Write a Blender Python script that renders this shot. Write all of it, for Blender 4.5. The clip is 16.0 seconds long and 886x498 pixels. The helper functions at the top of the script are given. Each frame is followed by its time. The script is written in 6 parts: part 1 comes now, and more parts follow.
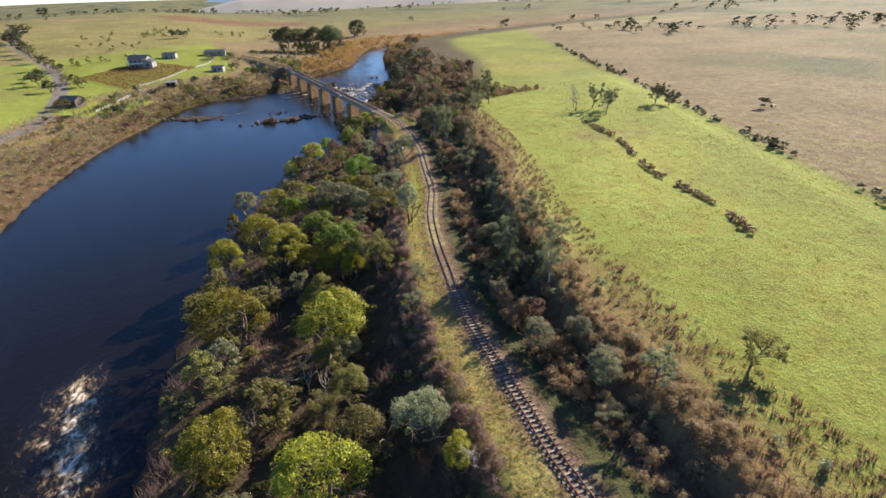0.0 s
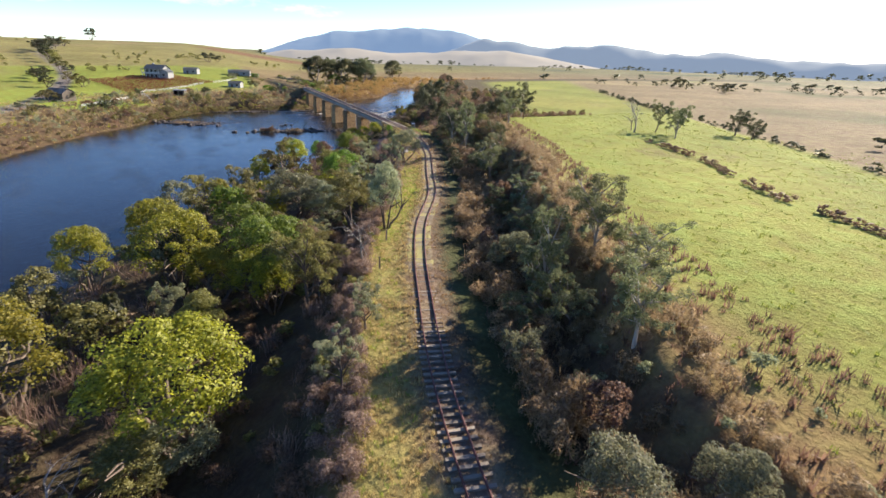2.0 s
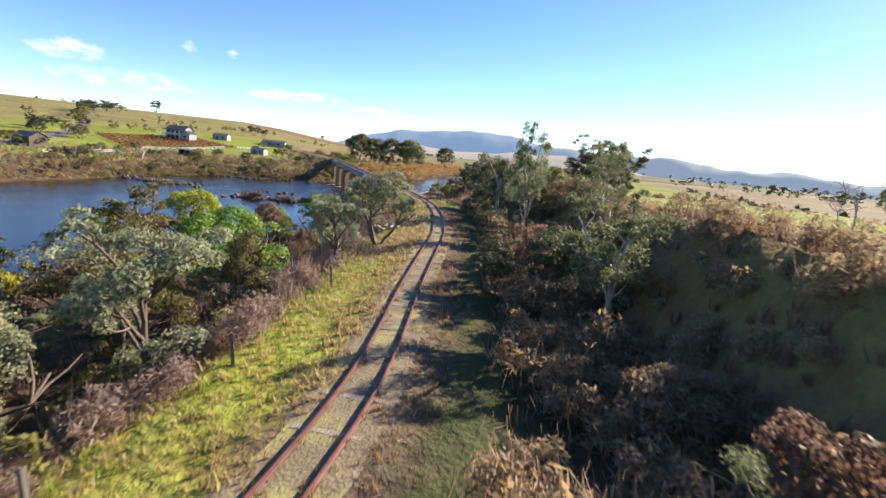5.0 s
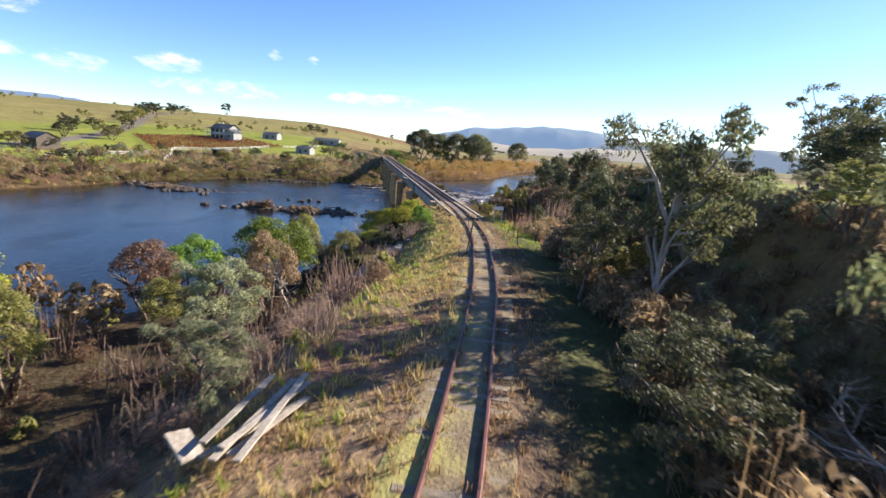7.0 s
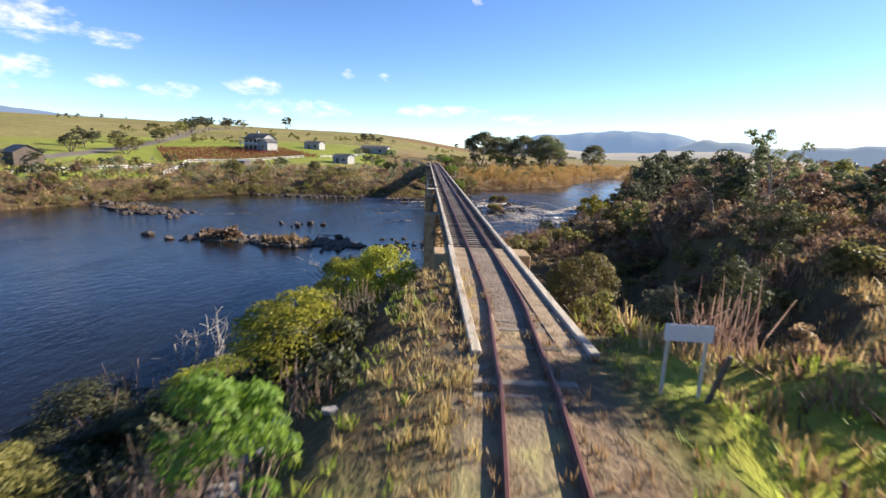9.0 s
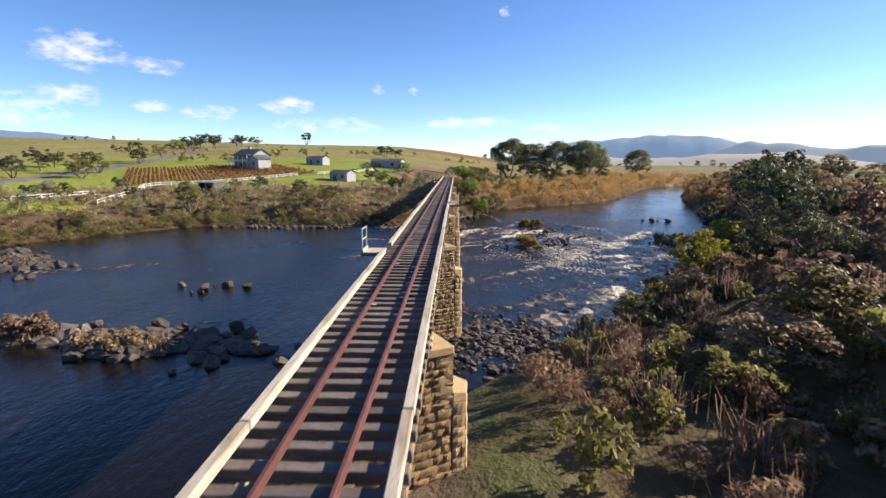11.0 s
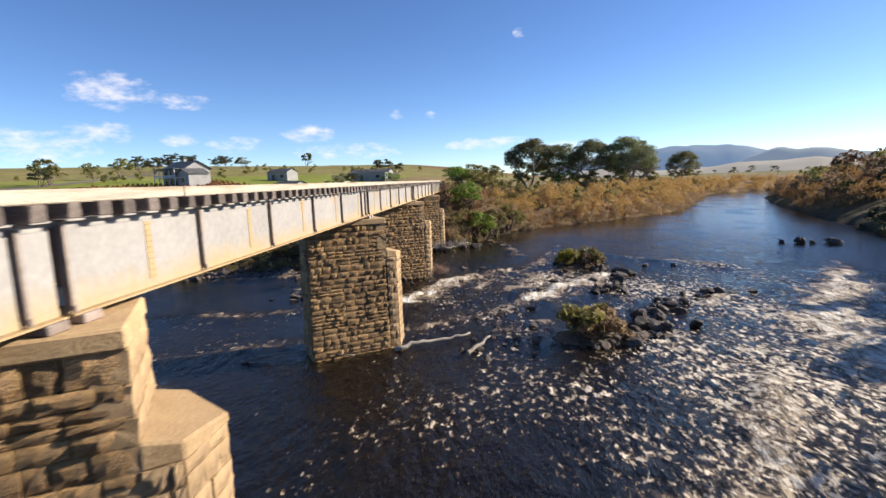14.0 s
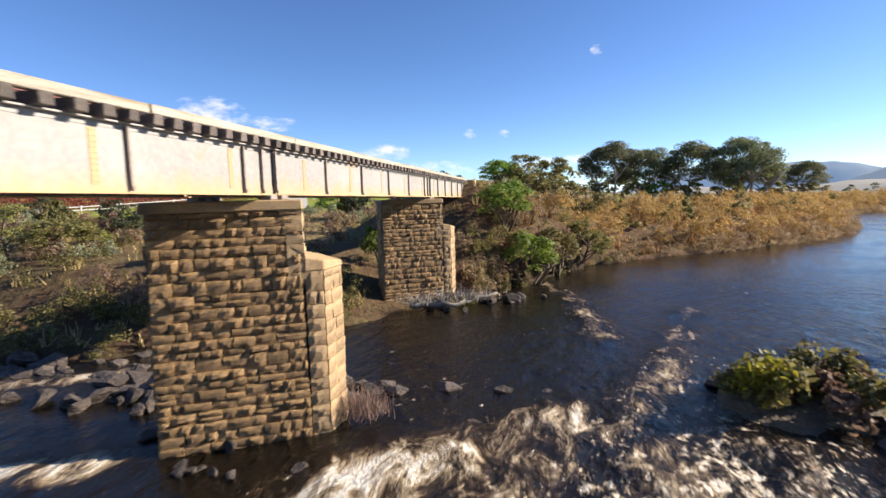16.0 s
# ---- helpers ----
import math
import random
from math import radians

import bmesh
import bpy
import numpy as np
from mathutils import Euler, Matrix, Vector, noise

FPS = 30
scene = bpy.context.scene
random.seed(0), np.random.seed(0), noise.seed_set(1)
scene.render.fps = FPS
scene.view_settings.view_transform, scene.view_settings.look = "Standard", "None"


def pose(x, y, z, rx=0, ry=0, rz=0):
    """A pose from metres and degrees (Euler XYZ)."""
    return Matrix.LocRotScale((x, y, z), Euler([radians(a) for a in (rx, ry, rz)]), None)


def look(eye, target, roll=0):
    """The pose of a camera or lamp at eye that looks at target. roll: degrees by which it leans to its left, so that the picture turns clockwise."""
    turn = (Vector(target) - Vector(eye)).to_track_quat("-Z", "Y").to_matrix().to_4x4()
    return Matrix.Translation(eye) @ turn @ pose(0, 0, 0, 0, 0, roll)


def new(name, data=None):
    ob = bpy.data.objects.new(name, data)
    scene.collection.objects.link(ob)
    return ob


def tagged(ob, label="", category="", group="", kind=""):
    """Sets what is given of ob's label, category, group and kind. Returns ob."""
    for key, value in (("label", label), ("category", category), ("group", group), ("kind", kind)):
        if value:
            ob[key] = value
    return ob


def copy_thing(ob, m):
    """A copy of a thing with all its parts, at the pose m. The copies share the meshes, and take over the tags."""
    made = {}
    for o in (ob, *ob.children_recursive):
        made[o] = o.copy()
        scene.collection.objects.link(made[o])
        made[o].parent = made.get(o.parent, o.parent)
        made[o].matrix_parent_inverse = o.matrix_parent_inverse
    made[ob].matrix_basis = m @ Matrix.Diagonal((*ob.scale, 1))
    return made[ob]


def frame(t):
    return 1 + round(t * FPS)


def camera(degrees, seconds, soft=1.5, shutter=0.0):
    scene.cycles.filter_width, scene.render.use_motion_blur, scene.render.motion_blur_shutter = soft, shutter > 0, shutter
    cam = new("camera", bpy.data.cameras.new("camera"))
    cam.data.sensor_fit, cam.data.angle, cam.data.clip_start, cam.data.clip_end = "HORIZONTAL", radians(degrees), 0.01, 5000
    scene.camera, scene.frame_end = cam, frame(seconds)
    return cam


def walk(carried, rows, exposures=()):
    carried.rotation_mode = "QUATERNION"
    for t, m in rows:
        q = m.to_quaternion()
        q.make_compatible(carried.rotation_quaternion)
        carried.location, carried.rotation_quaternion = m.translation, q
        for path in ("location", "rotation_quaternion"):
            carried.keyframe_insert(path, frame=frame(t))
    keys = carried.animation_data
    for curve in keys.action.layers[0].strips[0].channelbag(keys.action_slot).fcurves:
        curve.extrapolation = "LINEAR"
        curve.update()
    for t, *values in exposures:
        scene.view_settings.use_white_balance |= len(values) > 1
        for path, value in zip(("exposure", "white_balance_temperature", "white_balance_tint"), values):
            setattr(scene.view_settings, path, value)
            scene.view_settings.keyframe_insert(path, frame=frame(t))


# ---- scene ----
cam = camera(83.6, 16.0, soft=1.5, shutter=0.15)
PATH = [
    (0, (-65.623, -153.79, 48.543), (-64.793, -152.236, 47.595), -2.1),
    (0.5, (-61.342, -148.358, 43.266), (-60.521, -146.782, 42.348), -1.3),
    (1, (-56.787, -141.883, 37.526), (-55.975, -140.273, 36.661), -0.0),
    (1.5, (-52.897, -136.051, 33.202), (-52.095, -134.409, 32.391), 0.9),
    (2, (-48.553, -129.144, 28.858), (-47.761, -127.463, 28.118), 2.1),
    (2.5, (-44.38, -122.358, 25.047), (-43.597, -120.638, 24.394), 3.4),
    (3, (-38.653, -112.178, 21.314), (-37.889, -110.414, 20.762), 4.4),
    (3.5, (-34.292, -104.179, 19.144), (-33.55, -102.384, 18.67), 4.9),
    (4, (-30.288, -96.043, 17.695), (-29.572, -94.221, 17.282), 5.3),
    (6.5, (-14.283, -53.992, 16.786), (-13.847, -52.083, 16.379), 4.6),
    (7, (-11.135, -44.372, 15.945), (-10.78, -42.449, 15.524), 4.3),
    (7.5, (-8.612, -35.599, 14.98), (-8.331, -33.664, 14.559), 4.1),
    (8, (-6.364, -26.593, 13.938), (-6.161, -24.647, 13.522), 3.7),
    (8.5, (-4.424, -17.59, 13.212), (-4.288, -15.638, 12.8), 3.0),
    (9, (-2.65, -7.328, 13.42), (-2.57, -5.37, 13.022), 2.2),
    (9.5, (-1.17, 1.763, 14.077), (-1.141, 3.723, 13.685), 1.4),
    (12, (3.802, 41.354, 11.943), (3.731, 43.327, 11.624), -0.1),
    (12.5, (4.558, 49.044, 11.147), (4.484, 51.02, 10.847), -0.5),
    (13, (5.252, 57.997, 10.267), (5.17, 59.975, 9.982), -0.9),
    (13.5, (6.032, 66.194, 9.606), (5.929, 68.171, 9.324), -1.2),
    (14, (6.873, 74.644, 8.895), (6.734, 76.62, 8.622), -2.1),
    (14.5, (7.42, 82.43, 8.169), (7.246, 84.405, 7.907), -2.2),
    (15, (7.979, 90.934, 7.548), (7.756, 92.906, 7.296), -2.2),
    (15.5, (8.53, 98.317, 7.062), (8.224, 100.28, 6.834), -2.0),
    (16, (9.036, 106.489, 6.922), (8.617, 108.435, 6.729), -1.6),
]
EXPOSURES = [(0.0, 1.2), (1.0, 1.25), (3.5, 1.45), (6.5, 1.35), (8.0, 1.5), (9.0, 1.3), (12.0, 1.1), (14.5, 0.92), (16.0, 1.12)]
walk(cam, [(t, look(eye, target, roll)) for t, eye, target, roll in PATH], EXPOSURES)

# ---- light: low winter sun ahead to the right, clear sky ----
SUN_AZ, SUN_EL = 72.0, 25.5
sun = new("sun", bpy.data.lights.new("sun", "SUN"))
sun.data.energy, sun.data.angle, sun.data.color = 5.0, radians(0.5), (1.0, 0.88, 0.73)
sa, se = radians(SUN_AZ), radians(SUN_EL)
SUN_DIR = Vector((math.sin(sa) * math.cos(se), math.cos(sa) * math.cos(se), math.sin(se)))
sun.matrix_world = look(SUN_DIR * 300, (0, 0, 0))

world = bpy.data.worlds.new("sky")
scene.world = world
world.use_nodes = True
wn, wl = world.node_tree.nodes, world.node_tree.links
wn.clear()
sky = wn.new("ShaderNodeTexSky")
sky.sky_type, sky.sun_disc = "NISHITA", False
sky.sun_elevation, sky.sun_rotation = se, sa
sky.altitude, sky.air_density, sky.dust_density, sky.ozone_density = 200, 0.68, 0.10, 3.0
back = wn.new("ShaderNodeBackground")
back.inputs["Strength"].default_value = 0.094
wout = wn.new("ShaderNodeOutputWorld")
# small fair-weather clouds low over the hills: (azimuth, elevation, half width, half height, thickness)
CLOUDS = [(-36.6, 9.4, 3.2, 1.5, 1.0), (-30.3, 8.7, 2.6, 0.7, 0.7), (-37.8, 5.6, 2.4, 1.1, 0.9), (-42.5, 4.3, 4.5, 1.3, 0.9), (-31.0, 5.0, 1.6, 0.6, 0.8), (-26.0, 4.5, 2.4, 0.9, 0.9), (-18.4, 5.6, 2.6, 0.8, 1.0), (-8.7, 7.4, 0.7, 0.5, 0.8), (-4.9, 7.3, 0.6, 0.4, 0.7), (1.5, 4.0, 5.0, 0.6, 0.9), (-14.0, 3.6, 5.5, 0.8, 0.7), (5.1, 15.2, 0.6, 0.5, 0.7), (-50, 6.5, 3.0, 1.0, 0.9), (-58, 9.0, 4.0, 1.6, 0.9), (-64, 4.5, 5.0, 1.2, 0.8), (10, 3.4, 4.0, 0.5, 0.6)]


def sky_math(kind, a, b=None):
    nd = wn.new("ShaderNodeMath")
    nd.operation = kind
    for k, v in enumerate((a, b)):
        if v is None:
            continue
        if isinstance(v, (int, float)):
            nd.inputs[k].default_value = v
        else:
            wl.new(v, nd.inputs[k])
    return nd.outputs["Value"]


wco = wn.new("ShaderNodeTexCoord")
wsep = wn.new("ShaderNodeSeparateXYZ")
wl.new(wco.outputs["Generated"], wsep.inputs["Vector"])
w_az = sky_math("MULTIPLY", sky_math("ARCTAN2", wsep.outputs["X"], wsep.outputs["Y"]), 57.2958)
w_el = sky_math("MULTIPLY", sky_math("ARCSINE", wsep.outputs["Z"]), 57.2958)
wmap = wn.new("ShaderNodeMapping")
wmap.inputs["Scale"].default_value = (9.0, 9.0, 22.0)
wl.new(wco.outputs["Generated"], wmap.inputs["Vector"])
wno = wn.new("ShaderNodeTexNoise")
wno.inputs["Scale"].default_value, wno.inputs["Detail"].default_value, wno.inputs["Roughness"].default_value = 3.2, 7.0, 0.6
wl.new(wmap.outputs["Vector"], wno.inputs["Vector"])
w_sum = None
for c_az, c_el, c_w, c_h, c_k in CLOUDS:
    du = sky_math("DIVIDE", sky_math("SUBTRACT", w_az, c_az), c_w * 1.35)
    dv = sky_math("DIVIDE", sky_math("SUBTRACT", w_el, c_el), c_h * 1.4)
    rr = sky_math("ADD", sky_math("MULTIPLY", du, du), sky_math("MULTIPLY", dv, dv))
    puff = sky_math("MULTIPLY", sky_math("MAXIMUM", sky_math("SUBTRACT", 1.0, rr), 0.0), c_k)
    w_sum = puff if w_sum is None else sky_math("MAXIMUM", w_sum, puff)
w_rag = sky_math("MULTIPLY", sky_math("SUBTRACT", wno.outputs["Fac"], 0.52), 3.4)
w_in = sky_math("MINIMUM", sky_math("MULTIPLY", w_sum, 4.0), 1.0)
wra = wn.new("ShaderNodeMapRange")
wra.interpolation_type = "SMOOTHSTEP"
wra.inputs["From Min"].default_value, wra.inputs["From Max"].default_value = 0.05, 1.7
wra.inputs["To Max"].default_value = 0.8
wl.new(sky_math("MULTIPLY", sky_math("ADD", w_sum, w_rag), w_in), wra.inputs["Value"])
wmix = wn.new("ShaderNodeMix")
wmix.data_type = "RGBA"
wmix.inputs["B"].default_value = (6.6, 6.2, 6.3, 1)
wl.new(wra.outputs["Result"], wmix.inputs["Factor"])
wl.new(sky.outputs["Color"], wmix.inputs["A"])
wsat = wn.new("ShaderNodeHueSaturation")
wsat.inputs["Saturation"].default_value = 1.12
wsat.inputs["Hue"].default_value = 0.507
wl.new(wmix.outputs["Result"], wsat.inputs["Color"])
wl.new(wsat.outputs["Color"], back.inputs["Color"])
wl.new(back.outputs["Background"], wout.inputs["Surface"])

# ---- materials ----
def nodes_of(name):
    m = bpy.data.materials.new(name)
    m.use_nodes = True
    return m, m.node_tree.nodes, m.node_tree.links, m.node_tree.nodes["Principled BSDF"]


def surface(name, dark, light, scale=3.0, fine=25.0, rough=0.85, bump=0.3, depth=0.02, metal=0.0, per_object=0.25, stain=None, stain_scale=0.6, stain_at=(0.55, 0.7), stretch=(1, 1, 1)):
    """A two-scale noisy surface in object space, with its own tint for each object."""
    m, n, l, b = nodes_of(name)
    co = n.new("ShaderNodeTexCoord")
    mp = n.new("ShaderNodeMapping")
    mp.inputs["Scale"].default_value = stretch
    l.new(co.outputs["Object"], mp.inputs["Vector"])
    big, small = n.new("ShaderNodeTexNoise"), n.new("ShaderNodeTexNoise")
    big.inputs["Scale"].default_value, big.inputs["Detail"].default_value = scale, 5.0
    small.inputs["Scale"].default_value, small.inputs["Detail"].default_value = fine, 4.0
    for t in (big, small):
        l.new(mp.outputs["Vector"], t.inputs["Vector"])
    add = n.new("ShaderNodeMath")
    add.operation = "ADD"
    l.new(big.outputs["Fac"], add.inputs[0])
    l.new(small.outputs["Fac"], add.inputs[1])
    rng = n.new("ShaderNodeMapRange")
    rng.inputs["From Min"].default_value, rng.inputs["From Max"].default_value = 0.7, 1.3
    l.new(add.outputs["Value"], rng.inputs["Value"])
    mix = n.new("ShaderNodeMix")
    mix.data_type = "RGBA"
    mix.inputs["A"].default_value, mix.inputs["B"].default_value = (*dark, 1), (*light, 1)
    l.new(rng.outputs["Result"], mix.inputs["Factor"])
    colour = mix.outputs["Result"]
    if stain:
        sn = n.new("ShaderNodeTexNoise")
        sn.inputs["Scale"].default_value, sn.inputs["Detail"].default_value = stain_scale, 6.0
        l.new(mp.outputs["Vector"], sn.inputs["Vector"])
        sr = n.new("ShaderNodeMapRange")
        sr.inputs["From Min"].default_value, sr.inputs["From Max"].default_value = stain_at
        l.new(sn.outputs["Fac"], sr.inputs["Value"])
        sm = n.new("ShaderNodeMix")
        sm.data_type = "RGBA"
        sm.inputs["B"].default_value = (*stain, 1)
        l.new(sr.outputs["Result"], sm.inputs["Factor"])
        l.new(colour, sm.inputs["A"])
        colour = sm.outputs["Result"]
    if per_object:
        info = n.new("ShaderNodeObjectInfo")
        pr = n.new("ShaderNodeMapRange")
        pr.inputs["To Min"].default_value, pr.inputs["To Max"].default_value = 1 - per_object, 1 + per_object
        l.new(info.outputs["Random"], pr.inputs["Value"])
        hs = n.new("ShaderNodeHueSaturation")
        l.new(pr.outputs["Result"], hs.inputs["Value"])
        l.new(colour, hs.inputs["Color"])
        colour = hs.outputs["Color"]
    l.new(colour, b.inputs["Base Color"])
    b.inputs["Roughness"].default_value, b.inputs["Metallic"].default_value = rough, metal
    if bump:
        bp = n.new("ShaderNodeBump")
        bp.inputs["Strength"].default_value, bp.inputs["Distance"].default_value = bump, depth
        l.new(add.outputs["Value"], bp.inputs["Height"])
        l.new(bp.outputs["Normal"], b.inputs["Normal"])
    return m


def foliage(name, dark, light, glow=0.35, rough=0.6):
    """Leaves: every leaf its own tint, every tree its own cast, and light coming through."""
    m, n, l, b = nodes_of(name)
    geo, info = n.new("ShaderNodeNewGeometry"), n.new("ShaderNodeObjectInfo")
    mix = n.new("ShaderNodeMix")
    mix.data_type = "RGBA"
    mix.inputs["A"].default_value, mix.inputs["B"].default_value = (*dark, 1), (*light, 1)
    l.new(geo.outputs["Random Per Island"], mix.inputs["Factor"])
    pr = n.new("ShaderNodeMapRange")
    pr.inputs["To Min"].default_value, pr.inputs["To Max"].default_value = 0.72, 1.3
    l.new(info.outputs["Random"], pr.inputs["Value"])
    ph = n.new("ShaderNodeMapRange")
    ph.inputs["To Min"].default_value, ph.inputs["To Max"].default_value = 0.475, 0.515
    l.new(info.outputs["Random"], ph.inputs["Value"])
    hs = n.new("ShaderNodeHueSaturation")
    l.new(pr.outputs["Result"], hs.inputs["Value"])
    l.new(ph.outputs["Result"], hs.inputs["Hue"])
    l.new(mix.outputs["Result"], hs.inputs["Color"])
    l.new(hs.outputs["Color"], b.inputs["Base Color"])
    b.inputs["Roughness"].default_value = rough
    tr = n.new("ShaderNodeBsdfTranslucent")
    l.new(hs.outputs["Color"], tr.inputs["Color"])
    ms = n.new("ShaderNodeMixShader")
    ms.inputs["Fac"].default_value = glow
    l.new(b.outputs["BSDF"], ms.inputs[1])
    l.new(tr.outputs["BSDF"], ms.inputs[2])
    l.new(ms.outputs["Shader"], n["Material Output"].inputs["Surface"])
    return m


def ground_material():
    """Earth, grass and litter: the cover's colour with clumps, blades and worn spots."""
    m, n, l, b = nodes_of("ground_cover")
    at = n.new("ShaderNodeAttribute")
    at.attribute_name = "cover"
    co = n.new("ShaderNodeTexCoord")
    heights = []
    for sc, det in ((0.035, 6), (0.35, 6), (2.6, 5)):
        t = n.new("ShaderNodeTexNoise")
        t.inputs["Scale"].default_value, t.inputs["Detail"].default_value, t.inputs["Roughness"].default_value = sc, det, 0.62
        l.new(co.outputs["Object"], t.inputs["Vector"])
        heights.append(t)
    s = n.new("ShaderNodeMath")
    s.operation = "ADD"
    l.new(heights[0].outputs["Fac"], s.inputs[0])
    l.new(heights[1].outputs["Fac"], s.inputs[1])
    s2 = n.new("ShaderNodeMath")
    s2.operation = "ADD"
    l.new(s.outputs["Value"], s2.inputs[0])
    l.new(heights[2].outputs["Fac"], s2.inputs[1])
    r = n.new("ShaderNodeMapRange")
    r.inputs["From Min"].default_value, r.inputs["From Max"].default_value = 1.05, 1.95
    r.inputs["To Min"].default_value, r.inputs["To Max"].default_value = 0.55, 1.45
    l.new(s2.outputs["Value"], r.inputs["Value"])
    hs = n.new("ShaderNodeHueSaturation")
    l.new(at.outputs["Color"], hs.inputs["Color"])
    l.new(r.outputs["Result"], hs.inputs["Value"])
    hr = n.new("ShaderNodeMapRange")
    hr.inputs["From Min"].default_value, hr.inputs["From Max"].default_value = 0.3, 0.7
    hr.inputs["To Min"].default_value, hr.inputs["To Max"].default_value = 0.465, 0.52
    l.new(heights[1].outputs["Fac"], hr.inputs["Value"])
    l.new(hr.outputs["Result"], hs.inputs["Hue"])
    l.new(hs.outputs["Color"], b.inputs["Base Color"])
    b.inputs["Roughness"].default_value = 0.95
    b.inputs["Specular IOR Level"].default_value = 0.1
    bp = n.new("ShaderNodeBump")
    bp.inputs["Strength"].default_value, bp.inputs["Distance"].default_value = 0.8, 0.25
    l.new(heights[2].outputs["Fac"], bp.inputs["Height"])
    bp2 = n.new("ShaderNodeBump")
    bp2.inputs["Strength"].default_value, bp2.inputs["Distance"].default_value = 0.5, 0.8
    l.new(heights[1].outputs["Fac"], bp2.inputs["Height"])
    l.new(bp2.outputs["Normal"], bp.inputs["Normal"])
    l.new(bp.outputs["Normal"], b.inputs["Normal"])
    return m


def water_material():
    """Dark peaty river water with ripples; torn brown-white water where the rapids break; sun glints painted as pale
    flecks.
    """
    m, n, l, b = nodes_of("river_water")
    co = n.new("ShaderNodeTexCoord")
    at = n.new("ShaderNodeAttribute")
    at.attribute_name = "rapid"
    fo = n.new("ShaderNodeAttribute")
    fo.attribute_name = "foam"

    def noise_of(turn, stretch, scale, detail, rough, warp=0.0):
        mp = n.new("ShaderNodeMapping")
        mp.inputs["Rotation"].default_value = (0, 0, radians(turn))
        mp.inputs["Scale"].default_value = (stretch[0], stretch[1], 1.0)
        l.new(co.outputs["Object"], mp.inputs["Vector"])
        t = n.new("ShaderNodeTexNoise")
        t.inputs["Scale"].default_value, t.inputs["Detail"].default_value = scale, detail
        t.inputs["Roughness"].default_value, t.inputs["Distortion"].default_value = rough, warp
        l.new(mp.outputs["Vector"], t.inputs["Vector"])
        return t.outputs["Fac"]

    def sums(a, b, ka=1.0, kb=1.0, plus=0.0):
        x, y = n.new("ShaderNodeMath"), n.new("ShaderNodeMath")
        x.operation = y.operation = "MULTIPLY_ADD"
        l.new(a, x.inputs[0])
        x.inputs[1].default_value, x.inputs[2].default_value = ka, plus
        l.new(b, y.inputs[0])
        y.inputs[1].default_value = kb
        l.new(x.outputs["Value"], y.inputs[2])
        return y.outputs["Value"]

    def ramp(v, lo, hi, to=1.0):
        r = n.new("ShaderNodeMapRange")
        r.interpolation_type = "SMOOTHSTEP"
        r.inputs["From Min"].default_value, r.inputs["From Max"].default_value, r.inputs["To Max"].default_value = lo, hi, to
        l.new(v, r.inputs["Value"])
        return r.outputs["Result"]

    waves = [noise_of(-35, (1, 0.5), 0.35, 4, 0.5), noise_of(-35, (1, 0.55), 1.6, 4, 0.55), noise_of(-20, (1, 0.7), 5.5, 4, 0.6)]
    torn = noise_of(-35, (1.0, 0.55), 0.95, 10, 0.72, 0.7)
    glint_noise = noise_of(-10, (1.0, 0.6), 3.2, 7, 0.7, 0.3)
    patch = noise_of(-35, (1.0, 0.5), 0.16, 3, 0.5, 0.5)
    body = ramp(sums(torn, fo.outputs["Fac"], 1.0, 1.0), 0.71, 1.02)
    # pale flecks in the base colour: torn crests and painted sun glints
    foam_glints = ramp(sums(sums(glint_noise, patch, 1.0, 0.4, -0.2), at.outputs["Fac"], 1.0, 0.45), 0.715, 0.84, 0.85)
    cover = n.new("ShaderNodeMath")
    cover.operation = "MAXIMUM"
    l.new(body, cover.inputs[0])
    l.new(foam_glints, cover.inputs[1])
    cover = cover.outputs["Value"]
    # thin foam is stained by the peat, thick foam and painted glints are cream
    col = n.new("ShaderNodeValToRGB")
    col.color_ramp.elements[0].color = (0.007, 0.0055, 0.004, 1)
    col.color_ramp.elements[1].position, col.color_ramp.elements[1].color = 1.0, (0.80, 0.76, 0.67, 1)
    for p, c in ((0.28, (0.06, 0.038, 0.02, 1)), (0.62, (0.34, 0.26, 0.16, 1))):
        e = col.color_ramp.elements.new(p)
        e.color = c
    l.new(cover, col.inputs["Fac"])
    l.new(col.outputs["Color"], b.inputs["Base Color"])
    rr = n.new("ShaderNodeMapRange")
    rr.inputs["To Min"].default_value, rr.inputs["To Max"].default_value = 0.055, 0.75
    l.new(cover, rr.inputs["Value"])
    l.new(sums(rr.outputs["Result"], ramp(patch, 0.46, 0.66, 0.16)), b.inputs["Roughness"])
    b.inputs["IOR"].default_value = 1.33
    prev = None
    for t, st, di in ((waves[0], 0.3, 0.5), (waves[1], 0.7, 0.42), (waves[2], 0.6, 0.13), (torn, 0.5, 0.4)):
        bp = n.new("ShaderNodeBump")
        bp.inputs["Distance"].default_value = di
        ml = n.new("ShaderNodeMath")
        ml.operation = "MULTIPLY_ADD"
        ml.inputs[1].default_value, ml.inputs[2].default_value = st * 3.0, st * (0.2 if t is not torn else 0.0)
        l.new(at.outputs["Fac"] if t is not torn else fo.outputs["Fac"], ml.inputs[0])
        l.new(ml.outputs["Value"], bp.inputs["Strength"])
        l.new(t, bp.inputs["Height"])
        if prev:
            l.new(prev.outputs["Normal"], bp.inputs["Normal"])
        prev = bp
    l.new(prev.outputs["Normal"], b.inputs["Normal"])
    return m


